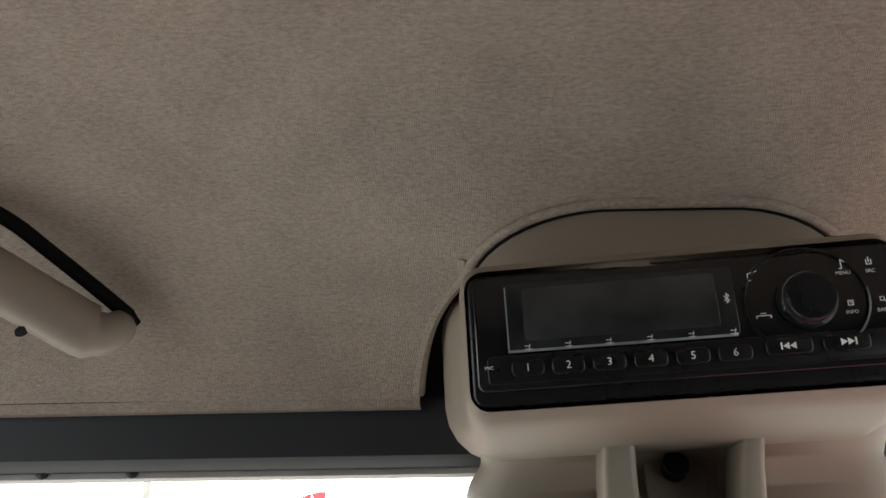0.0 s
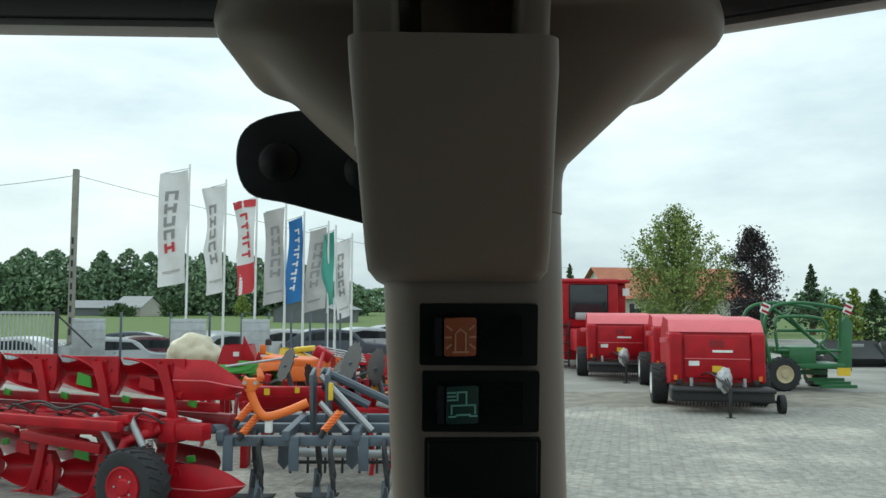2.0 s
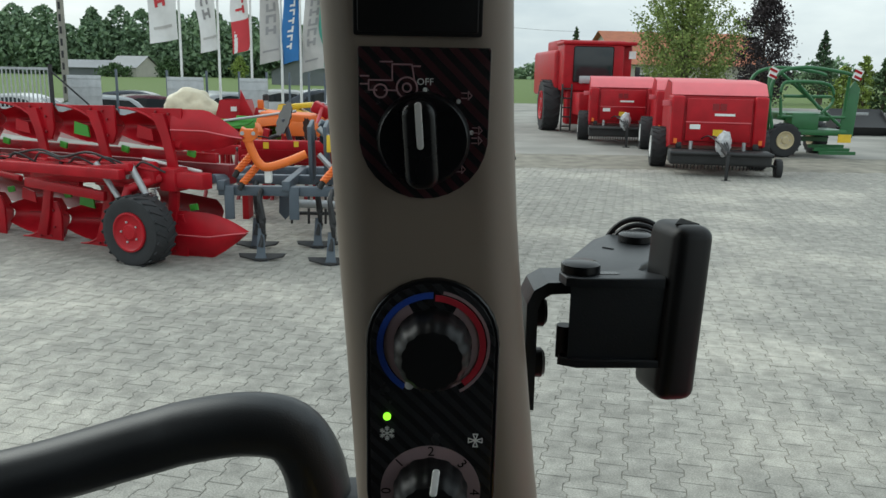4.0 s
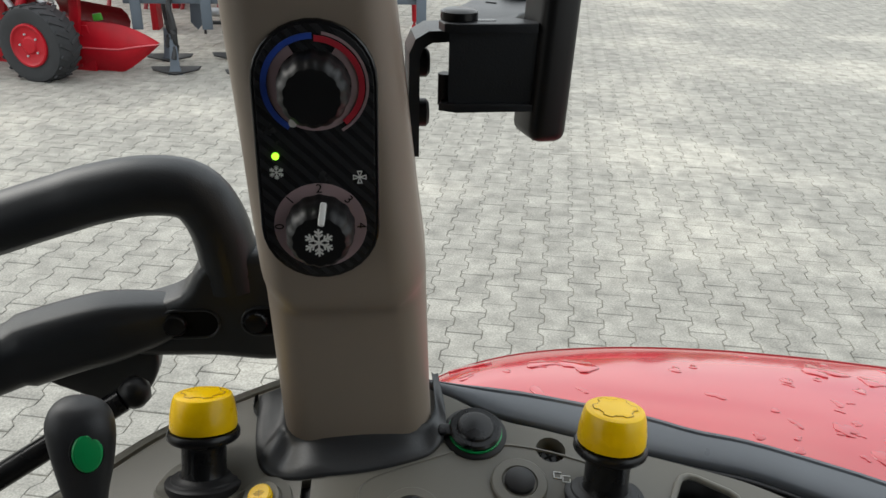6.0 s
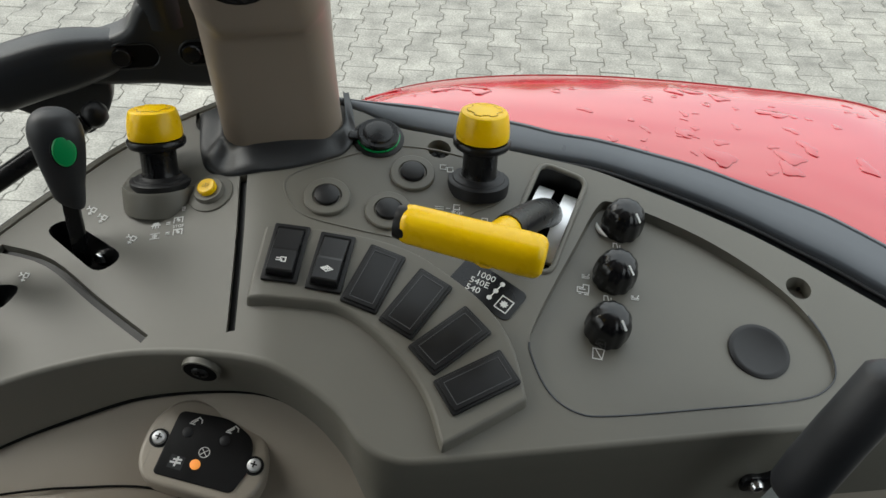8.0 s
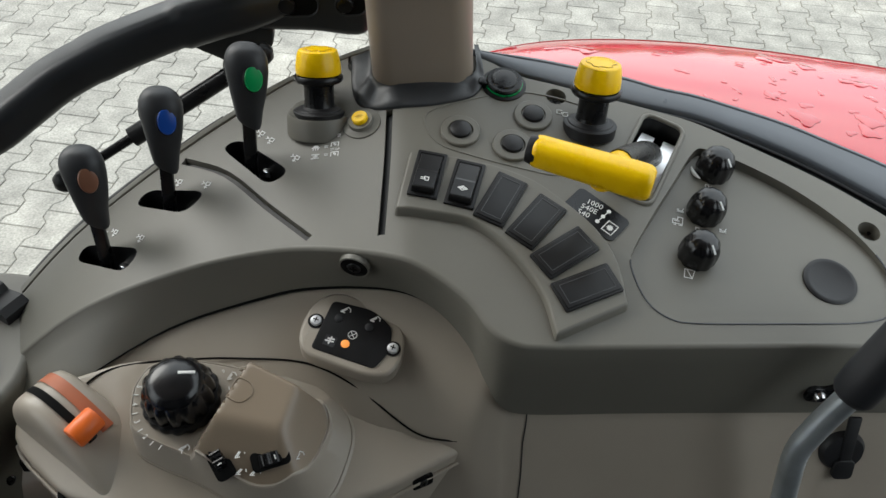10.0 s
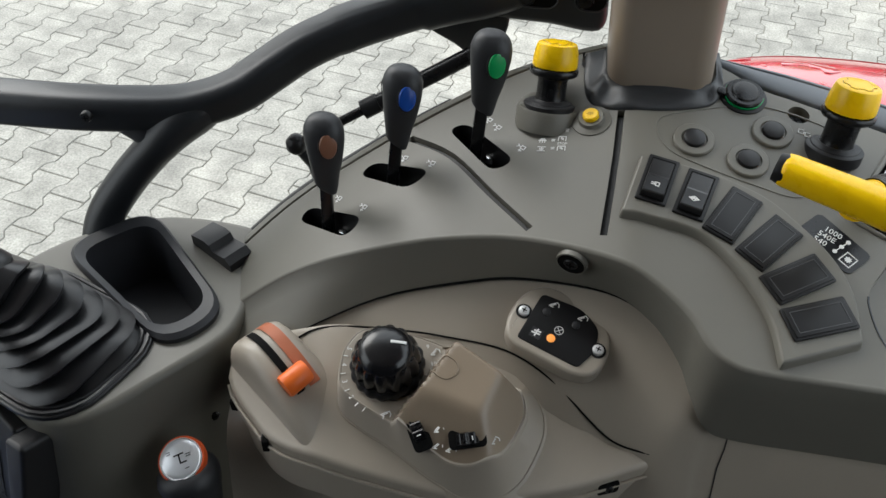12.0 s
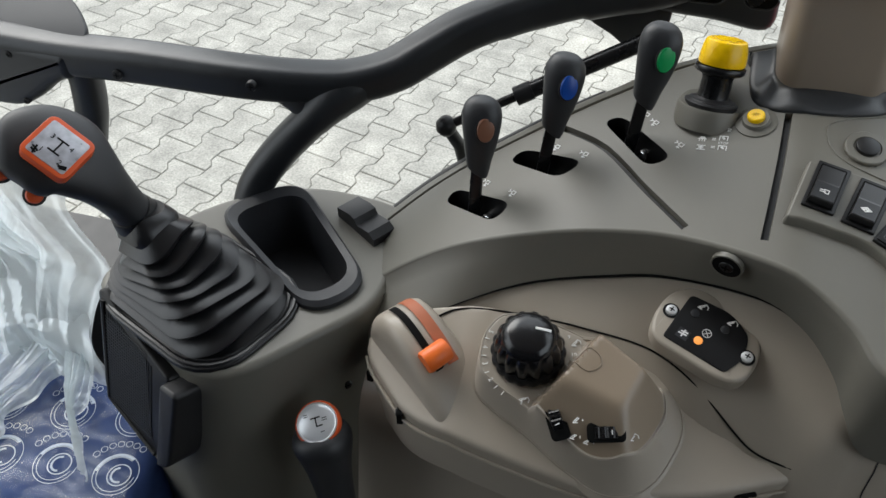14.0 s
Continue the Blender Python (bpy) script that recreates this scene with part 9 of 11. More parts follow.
# implements parked behind: red, orange and yellow parts
def implement(name, x, y, mats, seed, label):
    r = random.Random(seed)
    o = thing(name, (x, y, 0), label, "farm implement", "parked implements")
    part("frame", box((1.9, 0.14, 0.14), (0, 0, 0.75), 0.01), mats[0], o, local=True)
    part("frame", box((1.7, 0.12, 0.12), (0, 0.6, 0.8), 0.01), mats[0], o, local=True)
    for i in range(4):
        px = -0.75 + 0.5 * i
        part("tine", sweep([tuple(p) for p in spline([(px, 0.0, 0.8), (px, -0.15, 0.5), (px + 0.02, -0.05, 0.2), (px, -0.12, 0.0)], 4)], 0.03, 8), mats[1], o, local=True)
        part("upright", box((0.08, 0.1, r.uniform(0.35, 0.55)), Matrix.Translation((px + r.uniform(-0.1, 0.1), 0.3, 0.95)) @ Matrix.Rotation(r.uniform(-0.4, 0.4), 4, "Y"), 0.01), mats[i % len(mats)], o, local=True)
        part("disc", lathe([(0.24, 0), (0.2, 0.03), (0.05, 0.06), (0.0001, 0.06)], Matrix.Translation((px, 0.4 + 0.1 * i, 1.0)) @ Matrix.Rotation(r.uniform(1.2, 1.6), 4, "Y") @ Matrix.Rotation(r.uniform(-0.5, 0.5), 4, "X"), 20, ripple=0.16, teeth=12), P_BLACK if i % 2 else mats[2], o, local=True)
        part("cross_arm", rod((px - 0.3, 0.2, 0.85 + 0.08 * i), (px + 0.35, 0.5, 1.08 - 0.05 * i), 0.03, seg=8), mats[(i + 1) % len(mats)], o, local=True)
    for i in range(9):
        px, pz = r.uniform(-0.9, 0.9), r.uniform(0.75, 1.12)
        part("bracket", box((r.uniform(0.05, 0.2), 0.05, r.uniform(0.05, 0.22)), Matrix.Translation((px, r.uniform(-0.1, 0.6), pz)) @ Matrix.Rotation(r.uniform(-0.8, 0.8), 4, "Y"), 0.008), (mats + (P_BLACK, P_STEEL))[i % (len(mats) + 2)], o, local=True)
        if i % 3 == 0:
            part("hose", sweep([tuple(p) for p in spline([(px, 0.1, pz), (px + 0.1, 0.0, pz + 0.1), (px + 0.3, 0.1, pz + 0.05), (px + 0.4, 0.2, pz - 0.2)], 4)], 0.012, 6), P_BLACK, o, local=True)
    part("guard", slab([(-0.4, 0), (0.5, 0), (0.45, 0.16), (-0.3, 0.2)], -0.01, 0.01, Matrix.Translation((0, 0.2, 1.05)) @ Matrix.Rotation(radians(75), 4, "X"), 0.004), mats[2], o, local=True)
    return o


implement("disc_harrow", -1.3, 11.2, (P_RED, P_BLACK, P_ORANGE), 1, "red and orange disc harrow parked in yard")
implement("seed_drill", -0.2, 12.2, (P_YELLOW, P_BLACK, P_RED), 2, "red and yellow implement parked in yard")
implement("disc_harrow", -2.3, 12.4, (P_RED, P_DARKRED, P_LIME), 3, "red and green disc harrow parked in yard")
implement("rotary_rake", 0.3, 10.4, (P_RED, P_RED, P_YELLOW), 4, "red and yellow tined rake parked in yard")
implement("disc_harrow", -0.6, 14.2, (P_ORANGE, P_BLACK, P_RED), 6, "orange and red disc harrow parked in yard")
implement("disc_harrow", -3.0, 15.0, (P_RED, P_DARKRED, P_YELLOW), 7, "red and yellow disc harrow parked in yard")
o = thing("fertiliser_spreader", (-2.7, 13.0, 0), "red spreader with tall fin and white stickers in yard", "farm implement", "parked implements")
part("hopper", loft([[(-2.98, 12.8, 1.16), (-2.42, 12.8, 1.16), (-2.42, 13.3, 1.16), (-2.98, 13.3, 1.16)], [(-2.9, 12.85, 1.46), (-2.5, 12.85, 1.46), (-2.5, 13.3, 1.46), (-2.9, 13.3, 1.46)]], True), P_RED, o, smooth=0)
part("fin", slab([(-0.1, 0.0), (0.12, 0.0), (0.1, 0.1), (-0.06, 0.42)], -0.02, 0.02, Matrix.Translation((-2.5, 12.76, 1.2)) @ Matrix.Rotation(radians(90), 4, "X"), 0.006), P_RED, o, "tall red fin")
part("side_wing", slab([(0, 0), (0.3, 0.0), (0.22, 0.16), (0.05, 0.2)], -0.02, 0.02, Matrix.Translation((-2.42, 12.9, 1.16)) @ Matrix.Rotation(radians(80), 4, "X"), 0.006), P_RED, o)
part("white_sticker", box((0.09, 0.004, 0.07), (-2.68, 12.79, 1.33)), P_WHITE, o)
part("white_sticker", box((0.1, 0.004, 0.04), (-2.27, 12.86, 1.3)), P_WHITE, o)
part("amber_block", box((0.09, 0.08, 0.14), (-2.3, 12.95, 1.4), 0.01), P_ORANGE, o)
part("black_cap", lathe([(0.05, 0.0), (0.05, 0.08), (0.03, 0.1), (0, 0.1)], Matrix.Translation((-2.22, 12.95, 1.46)), 14), P_BLACK, o)
for x, y in ((-2.9, 12.9), (-2.5, 12.9), (-2.9, 13.25), (-2.5, 13.25)):
    part("leg", box((0.07, 0.07, 1.2), (x, y, 0.6), 0.008), P_RED, o)
o = thing("mower", (-1.7, 12.5, 0), "orange and yellow topped mower with green guard in yard", "farm implement", "parked implements")
part("deck", box((0.95, 0.7, 0.2), Matrix.Translation((-1.72, 12.6, 1.2)) @ Matrix.Rotation(0.06, 4, "Y"), 0.03, seg=3), P_ORANGE, o, "orange cover")
part("side_flap", slab([(0, 0), (0.4, 0.05), (0.36, 0.16), (0.03, 0.14)], -0.015, 0.015, Matrix.Translation((-2.25, 12.2, 1.1)) @ Matrix.Rotation(radians(70), 4, "X"), 0.005), P_ORANGE, o)
part("yellow_cover", loft([[(-2.24, 13.9, 1.2), (-1.68, 13.9, 1.2), (-1.68, 14.3, 1.2), (-2.24, 14.3, 1.2)], [(-2.2, 13.94, 1.36), (-1.95, 13.94, 1.32), (-1.95, 14.3, 1.32), (-2.2, 14.3, 1.36)]], True), P_YELLOW, o, "yellow cover")
part("yellow_lid", box((0.34, 0.4, 0.08), Matrix.Translation((-1.83, 14.1, 1.34)) @ Matrix.Rotation(-0.1, 4, "Y"), 0.012), P_YELLOW, o)
part("guard", slab([(-0.35, 0.06), (0.3, 0.06), (0.2, -0.02), (-0.1, -0.07)], -0.012, 0.012, Matrix.Translation((-2.5, 12.0, 1.17)) @ Matrix.Rotation(radians(65), 4, "X"), 0.004), P_LIME, o, "green guard plate")
for x in (-2.15, -1.4):
    part("support", box((0.09, 0.5, 1.12), (x, 12.6, 0.56), 0.01), P_RED, o)
    part("support", box((0.09, 0.3, 1.2), (x - 0.1, 14.1, 0.6), 0.01), P_SLATE, o)
part("long_pole", rod((-2.65, 12.0, 1.2), (-1.6, 11.9, 1.36), 0.018, seg=8), P_STEEL, o)
o = thing("disc_harrow", (-1.2, 10.8, 0), "red harrow frame with black notched discs in yard", "farm implement", "parked implements")
part("frame", box((2.2, 0.14, 0.2), (-1.1, 10.9, 0.85), 0.012), P_RED, o)
part("frame", box((1.6, 0.14, 0.12), (-1.3, 10.6, 1.0), 0.012), P_RED, o)
for x, y, z, rr, a in ((-1.62, 10.95, 1.31, 0.24, 0.35), (-1.28, 10.9, 1.12, 0.22, -0.2), (-0.73, 10.5, 1.38, 0.27, 0.35), (-0.42, 10.6, 1.3, 0.26, 0.2), (-0.95, 11.2, 1.2, 0.22, 0.5)):
    d = part("notched_disc", lathe([(rr, 0), (rr * 0.8, 0.03), (0.05, 0.07), (0.0001, 0.07)], Matrix.Translation((x, y, z)) @ Matrix.Rotation(0.5, 4, "Z") @ Matrix.Rotation(1.57 + a, 4, "Y"), 60, ripple=0.12, teeth=12), P_BLACK, o, "black notched steel disc")
    part("disc_arm", rod((x, y, z), (x + 0.12, y + 0.05, 0.85), 0.035, seg=8), P_SLATE, d)
part("valve_box", box((0.2, 0.14, 0.2), (-0.71, 10.6, 1.08), 0.02), P_RED, o)
part("white_sticker", box((0.08, 0.004, 0.05), (-0.7, 10.525, 1.14)), P_WHITE, o)
part("yellow_sticker", box((0.07, 0.004, 0.08), (-1.78, 10.525, 1.0)), P_YELLOW, o)
part("yellow_sticker", box((0.06, 0.004, 0.07), (-1.4, 10.525, 1.02)), P_YELLOW, o)
for q in range(4):
    part("rake_bar", rod((-1.3, 12.4 + 0.2 * q, 1.46 - 0.05 * q), (-0.7, 12.3 + 0.2 * q, 1.36 - 0.05 * q), 0.014, seg=6), P_STEEL, o)
part("rake_arm", rod((-1.3, 11.0, 0.9), (-1.28, 12.4, 1.44), 0.03, seg=8), P_RED, o)
part("rake_head", box((0.28, 0.3, 0.16), Matrix.Translation((-1.3, 12.4, 1.36)) @ Matrix.Rotation(0.5, 4, "Y"), 0.03), P_RED, o)
for x in (-2.1, -0.2):
    part("stand", box((0.08, 0.3, 0.85), (x, 10.85, 0.425), 0.01), P_RED, o)

bm = bmesh.new()
bmesh.ops.create_icosphere(bm, subdivisions=4, radius=0.5)
for v in bm.verts:
    v.co = Vector((v.co.x * 0.94 * (1.0 - 0.5 * max(0.0, v.co.z)), v.co.y * 0.7, max(-0.3, v.co.z * 0.66)))
    v.co += v.normal * 0.07 * noise.fractal(v.co * 4, 1, 2, 3)
bm.transform(Matrix.Translation((-3.63, 14.0, 1.26)))
cv = thing("covered_implement", (-3.62, 14.0, 0), "implement under a crumpled pale plastic cover", "farm implement")
part("cover", bm, material("pale_cover_film", (0.55, 0.49, 0.35), 0.35, var=0.12, scale=5, grain=30, bump=0.3), cv, "crumpled pale plastic cover", smooth=60)
for x in (-3.9, -3.35):
    part("leg", box((0.08, 0.3, 0.95), (x, 14.0, 0.475), 0.01), P_RED, cv)


# ---- round balers ----
def baler():
    o = thing("round_baler", (0, 0, 0), "red round baler with black pick-up and pale pink lid", "baler", "round balers")
    prof = [(-0.1, 0.62), (-0.12, 1.25), (-0.02, 1.66), (0.22, 1.9), (1.5, 1.98), (2.1, 1.7), (2.3, 1.2), (2.1, 0.6), (1.2, 0.42)]
    bm = loft([[(s, y, z) for y, z in prof] for s in (-0.98, 0.98)], True)
    for s in (-0.98, 0.98):
        bm.faces.new([bm.verts.new((s, y, z)) for y, z in prof])
    part("chamber", bm, P_RED, o, "red steel baling chamber", local=True, smooth=30)
    part("lid", loft([[(-1.0, -0.05, 1.68), (1.0, -0.05, 1.68)], [(-0.99, 0.22, 1.925), (0.99, 0.22, 1.925)], [(-0.98, 1.5, 2.0), (0.98, 1.5, 2.0)]], False), P_PINK, o, "lid with the sky's sheen in its colour", local=True)
    part("front_panel", box((1.36, 0.05, 0.9), (0.0, -0.14, 1.16), 0.02), P_RED, o, local=True)
    part("panel_line", box((1.36, 0.012, 0.02), (0.0, -0.172, 1.12)), P_PINK, o, local=True)
    for s in (-1, 1):
        part("side_cover", box((0.28, 0.9, 1.05), (s * 0.86, 0.25, 1.14), 0.05, seg=3), P_RED, o, "red side cover", local=True)
        part("vent_mark", box((0.13, 0.01, 0.14), (0.08 * s + 0.0, -0.172, 1.44)), P_DARKRED, o, local=True)
        part("reflector", box((0.07, 0.02, 0.1), (s * 0.88, -0.23, 0.72)), P_ORANGE, o, local=True)
        part("light", box((0.12, 0.06, 0.12), (s * 0.8, -0.2, 0.63), 0.01), P_BLACK, o, local=True)
        wheel(o, (s * 1.12, 1.15, 0.46), 0.46, 0.38, P_WHITE, "X", 18, 0.5)
        part("jack", rod((s * 0.55, -0.25, 0.3), (s * 0.55, -0.25, 0.72), 0.04, seg=10), P_STEEL, o, local=True)
    wheel(o, (1.3, -0.2, 0.2), 0.2, 0.14, P_BLACK, "X", 12, 0.4)
    part("gauge_arm", rod((0.95, -0.2, 0.35), (1.24, -0.2, 0.22), 0.03, seg=8), P_BLACK, o, local=True)
    part("name_bar", box((0.42, 0.008, 0.05), (0.12, -0.171, 1.28)), P_WHITE, o, "pale maker's lettering as a plain bar", local=True)
    part("white_label", box((0.22, 0.008, 0.1), (-0.48, -0.171, 1.02)), P_WHITE, o, local=True)
    part("yellow_label", box((0.2, 0.008, 0.14), (0.0, -0.171, 0.9)), P_YELLOW, o, local=True)
    part("pickup", box((2.1, 0.55, 0.3), (0.05, -0.28, 0.4), 0.05, seg=3), P_BLACK, o, "black pick-up reel", local=True)
    bm = bmesh.new()
    for i in range(26):
        box((0.02, 0.02, 0.16), Matrix.Translation((-0.9 + 0.072 * i, -0.5, 0.24)) @ Matrix.Rotation(0.4, 4, "X"), bm=bm)
    tagged(part("pickup_tines", bm, P_BLACK, o, local=True), kind="stuff")
    part("wind_guard", rod((-1.0, -0.62, 0.5), (1.1, -0.62, 0.5), 0.045, seg=10), P_BLACK, o, local=True)
    part("drawbar", sweep([(0.0, 0.0, 0.72), (0.05, -0.6, 0.62), (0.1, -1.15, 0.52)], 0.05, 10), P_BLACK, o, local=True)
    bm = bmesh.new()
    bmesh.ops.create_icosphere(bm, subdivisions=3, radius=0.2)
    for v in bm.verts:
        v.co = Vector((v.co.x * 0.8, v.co.y * 0.8, v.co.z * 1.3)) + v.normal * 0.05 * noise.fractal(v.co * 9, 1, 2, 2)
    bm.transform(Matrix.Translation((0.08, -0.6, 0.72)))
    part("wrapped_coupling", bm, material("grey_plastic_wrap", (0.45, 0.45, 0.46), 0.3, var=0.3, scale=14), o, "coupling wrapped in grey plastic", local=True)
    for i in range(4):
        part("hose", sweep([tuple(p) for p in spline([(-0.35 + 0.2 * i, -0.1, 0.75), (-0.2 + 0.1 * i, -0.5, 0.85), (0.05 + 0.03 * i, -0.9, 0.62), (0.1, -1.05, 0.45 - 0.05 * i)], 5)], 0.016, 7), P_BLACK, o, local=True)
    part("parking_leg", box((0.06, 0.06, 0.6), (0.1, -1.12, 0.31), 0.005), P_BLACK, o, local=True)
    part("parking_foot", box((0.2, 0.16, 0.02), (0.1, -1.12, 0.012), 0.004), P_BLACK, o, local=True)
    part("side_flag", box((0.3, 0.02, 0.12), Matrix.Translation((-1.05, -0.1, 1.5)) @ Matrix.Rotation(0.3, 4, "Z"), 0.004), P_PINK, o, local=True)
    return o


b0 = baler()
b0.matrix_basis = pose(6.1, 16.5, 0, 0, 0, -12) @ Matrix.Diagonal((0.92, 1, 0.94, 1))
for m in (pose(5.85, 23.4, 0, 0, 0, -10), pose(6.95, 20.6, 0, 0, 0, -12)):
    copy_thing(b0, m)

# ---- combine harvester ----
o = thing("combine_harvester", (5.8, 28.5, 0), "red combine harvester with dark glazed cab, parked", "combine")
part("body", box((2.6, 5.0, 1.6), (5.9, 30.5, 1.9), 0.12, seg=3), P_RED, o, "red body")
part("cab_frame", box((1.95, 1.4, 1.5), (5.72, 27.72, 2.12), 0.06, seg=3), P_RED, o)
part("windscreen", box((1.3, 0.06, 1.14), (5.7, 27.0, 2.23), 0.06, seg=3), P_GLASS, o, "dark windscreen")
part("steering_column", box((0.5, 0.05, 0.25), (5.5, 26.98, 1.75), 0.04, seg=2), P_STEEL, o)
part("side_pillar", box((0.5, 1.2, 1.3), (6.8, 28.0, 2.2), 0.06, seg=3), P_RED, o)
part("roof", box((2.4, 1.5, 0.12), (5.9, 27.72, 2.9), 0.05, seg=3), P_RED, o)
part("front_body", box((2.0, 0.6, 1.3), (5.9, 27.4, 0.95), 0.06, seg=3), P_RED, o, "red lower front body")
for q in (4.72, 5.02):
    part("ladder_rail", box((0.05, 0.06, 1.5), (q, 26.9, 0.85), 0.01), P_BLACK, o)
for q in range(5):
    part("ladder_step", box((0.3, 0.14, 0.04), (4.87, 26.92, 0.25 + 0.3 * q)), P_BLACK, o)
part("feeder", box((1.3, 1.3, 0.7), (5.7, 26.4, 1.0), 0.05), P_RED, o)
part("grain_tank", box((2.3, 2.6, 0.5), (6.0, 30.0, 2.8), 0.06), P_RED, o)
part("mirror", box((0.16, 0.06, 0.34), (7.15, 27.0, 2.0), 0.02), P_BLACK, o)
part("name_panel", box((0.22, 0.04, 0.24), (7.0, 27.2, 2.55)), P_WHITE, o)
for i in range(3):
    part("ladder_rung", box((0.5, 0.1, 0.03), (6.85, 27.3, 0.6 + 0.35 * i)), P_BLACK, o)
for x in (4.55, 7.2):
    ty = wheel(o, tuple(world_of(o).inverted() @ Vector((x, 28.6, 0.85))), 0.85, 0.6, P_RED, "X", 18, 0.55)

# ---- green bale wrapper ----
o = thing("bale_wrapper", (9.8, 21.0, 0), "green tubular bale wrapper on cream-rimmed wheels", "bale wrapper")
part("chassis", box((1.7, 1.4, 0.14), (9.9, 21.0, 0.62), 0.02), P_GREEN, o)
part("gearbox", box((0.7, 0.5, 0.5), (9.7, 20.6, 0.85), 0.05), P_GREEN, o)
part("table", box((1.2, 1.0, 0.2), (9.9, 21.2, 0.98), 0.05), P_GREEN, o)
for y in (20.4, 21.8):
    part("arch", sweep([tuple(p) for p in spline([(8.9, y, 0.7), (8.75, y, 1.5), (8.95, y, 2.05), (9.6, y, 2.2), (10.5, y, 2.1), (10.8, y, 2.02)], 6)], 0.045, 10), P_GREEN, o, "green bent tube")
part("mast", box((0.12, 0.12, 1.6), (9.0, 21.0, 1.4), 0.01), P_GREEN, o)
for p, q in (((9.0, 20.4, 2.05), (10.6, 20.4, 0.8)), ((9.1, 20.4, 1.5), (10.3, 20.4, 1.5)), ((9.3, 20.3, 1.9), (10.0, 20.3, 1.2)), ((10.7, 20.4, 2.0), (10.75, 20.6, 0.5)), ((9.0, 20.4, 1.0), (10.7, 20.4, 1.0))):
    part("brace", rod(p, q, 0.04, seg=8), P_GREEN, o)
part("loop", sweep([tuple(p) for p in spline([(9.0, 20.2, 1.0), (8.95, 20.2, 1.7), (9.2, 20.2, 1.85), (10.1, 20.2, 1.8), (10.25, 20.2, 1.4), (10.0, 20.2, 1.1)], 5)], 0.04, 8), P_GREEN, o)
part("side_shield", slab([(-0.2, 0.5), (0.15, 0.5), (0.2, 1.7), (0.05, 1.9), (-0.15, 1.6)], -0.02, 0.02, Matrix.Translation((10.85, 20.5, 0)) @ Matrix.Rotation(radians(90), 4, "X"), 0.01), P_GREEN, o)
part("yellow_plate", box((0.32, 0.03, 0.2), (10.6, 20.1, 0.5)), P_YELLOW, o)
for x in (8.75, 10.85):
    wb = part("warning_board", box((0.2, 0.02, 0.26), Matrix.Translation((x, 20.3, 2.05)) @ Matrix.Rotation(0.4, 4, "Y")), P_WHITE, o, "red and white warning board")
    for q in (-0.08, 0.06):
        part("red_stripe", box((0.2, 0.004, 0.06), Matrix.Translation((x, 20.287, 2.05 + q)) @ Matrix.Rotation(0.4, 4, "Y")), P_RED, wb)
for x in (9.2, 10.6):
    wheel(o, tuple(world_of(o).inverted() @ Vector((x, 20.4 if x < 10 else 21.6, 0.42))), 0.42, 0.32, P_RIM, "Y" if x < 10 else "X", 18, 0.5)
part("axle", box((1.4, 0.12, 0.12), (9.9, 21.0, 0.42)), P_GREEN, o)
for k in range(3):
    part("foot_frame", box((0.9, 0.08, 0.08), (10.4, 20.0 + 0.3 * k, 0.15 + 0.06 * k)), P_GREEN, o)

# dark tractor and black implements at the far edge of the yard
o = thing("parked_tractor", (15.1, 23.6, 0), "dark parked tractor seen at yard edge", "tractor")
part("bonnet", box((0.7, 1.6, 0.4), (15.5, 24.4, 0.95), 0.1, seg=3), P_BLACK, o)
part("cab", box((0.9, 1.0, 0.7), (16.6, 25.9, 1.2), 0.1, seg=3), P_GLASS, o)
for x in (14.1, 15.5):
    wheel(o, tuple(world_of(o).inverted() @ Vector((x, 23.3, 0.48))), 0.48, 0.34, P_BLACK, "X", 18, 0.55)
    wheel(o, tuple(world_of(o).inverted() @ Vector((x + 1.2, 25.6, 0.6))), 0.6, 0.42, P_BLACK, "X", 18, 0.55)
for i in range(4):
    o = thing("loader_bucket", (15.45 + 2.1 * i, 28.9, 0), "black loader attachment lined up at yard edge", "loader attachment", "loader attachments")
    part("shell", loft([[(-0.95, 0, 0.1), (0.95, 0, 0.1)], [(-0.95, -0.5, 0.02), (0.95, -0.5, 0.02)], [(-0.95, -0.7, 0.3), (0.95, -0.7, 0.3)], [(-0.95, 0.0, 0.75), (0.95, 0, 0.75)], [(-0.95, 0.1, 0.9), (0.95, 0.1, 0.9)]], False), P_BLACK, o, local=True)
    for s in (-0.95, 0.95):
        part("cheek", slab([(0, 0.02), (0.7, 0.02), (0.7, 0.35), (0.0, 0.88)], -0.02, 0.02, Matrix.Translation((s, 0.0, 0)) @ Matrix.Rotation(radians(90), 4, "X") @ Matrix.Rotation(radians(-90), 4, "Y"), 0.005), P_BLACK, o, local=True)
    part("pale_panel", box((0.5, 0.03, 0.1), (0, -0.45, 0.75), 0.005), P_STEEL, o, local=True)


# ---- flags ----
def cloth(name, col, var=0.06):
    return material(name, col, 0.8, var=var, scale=3, grain=60, bump=0.1)


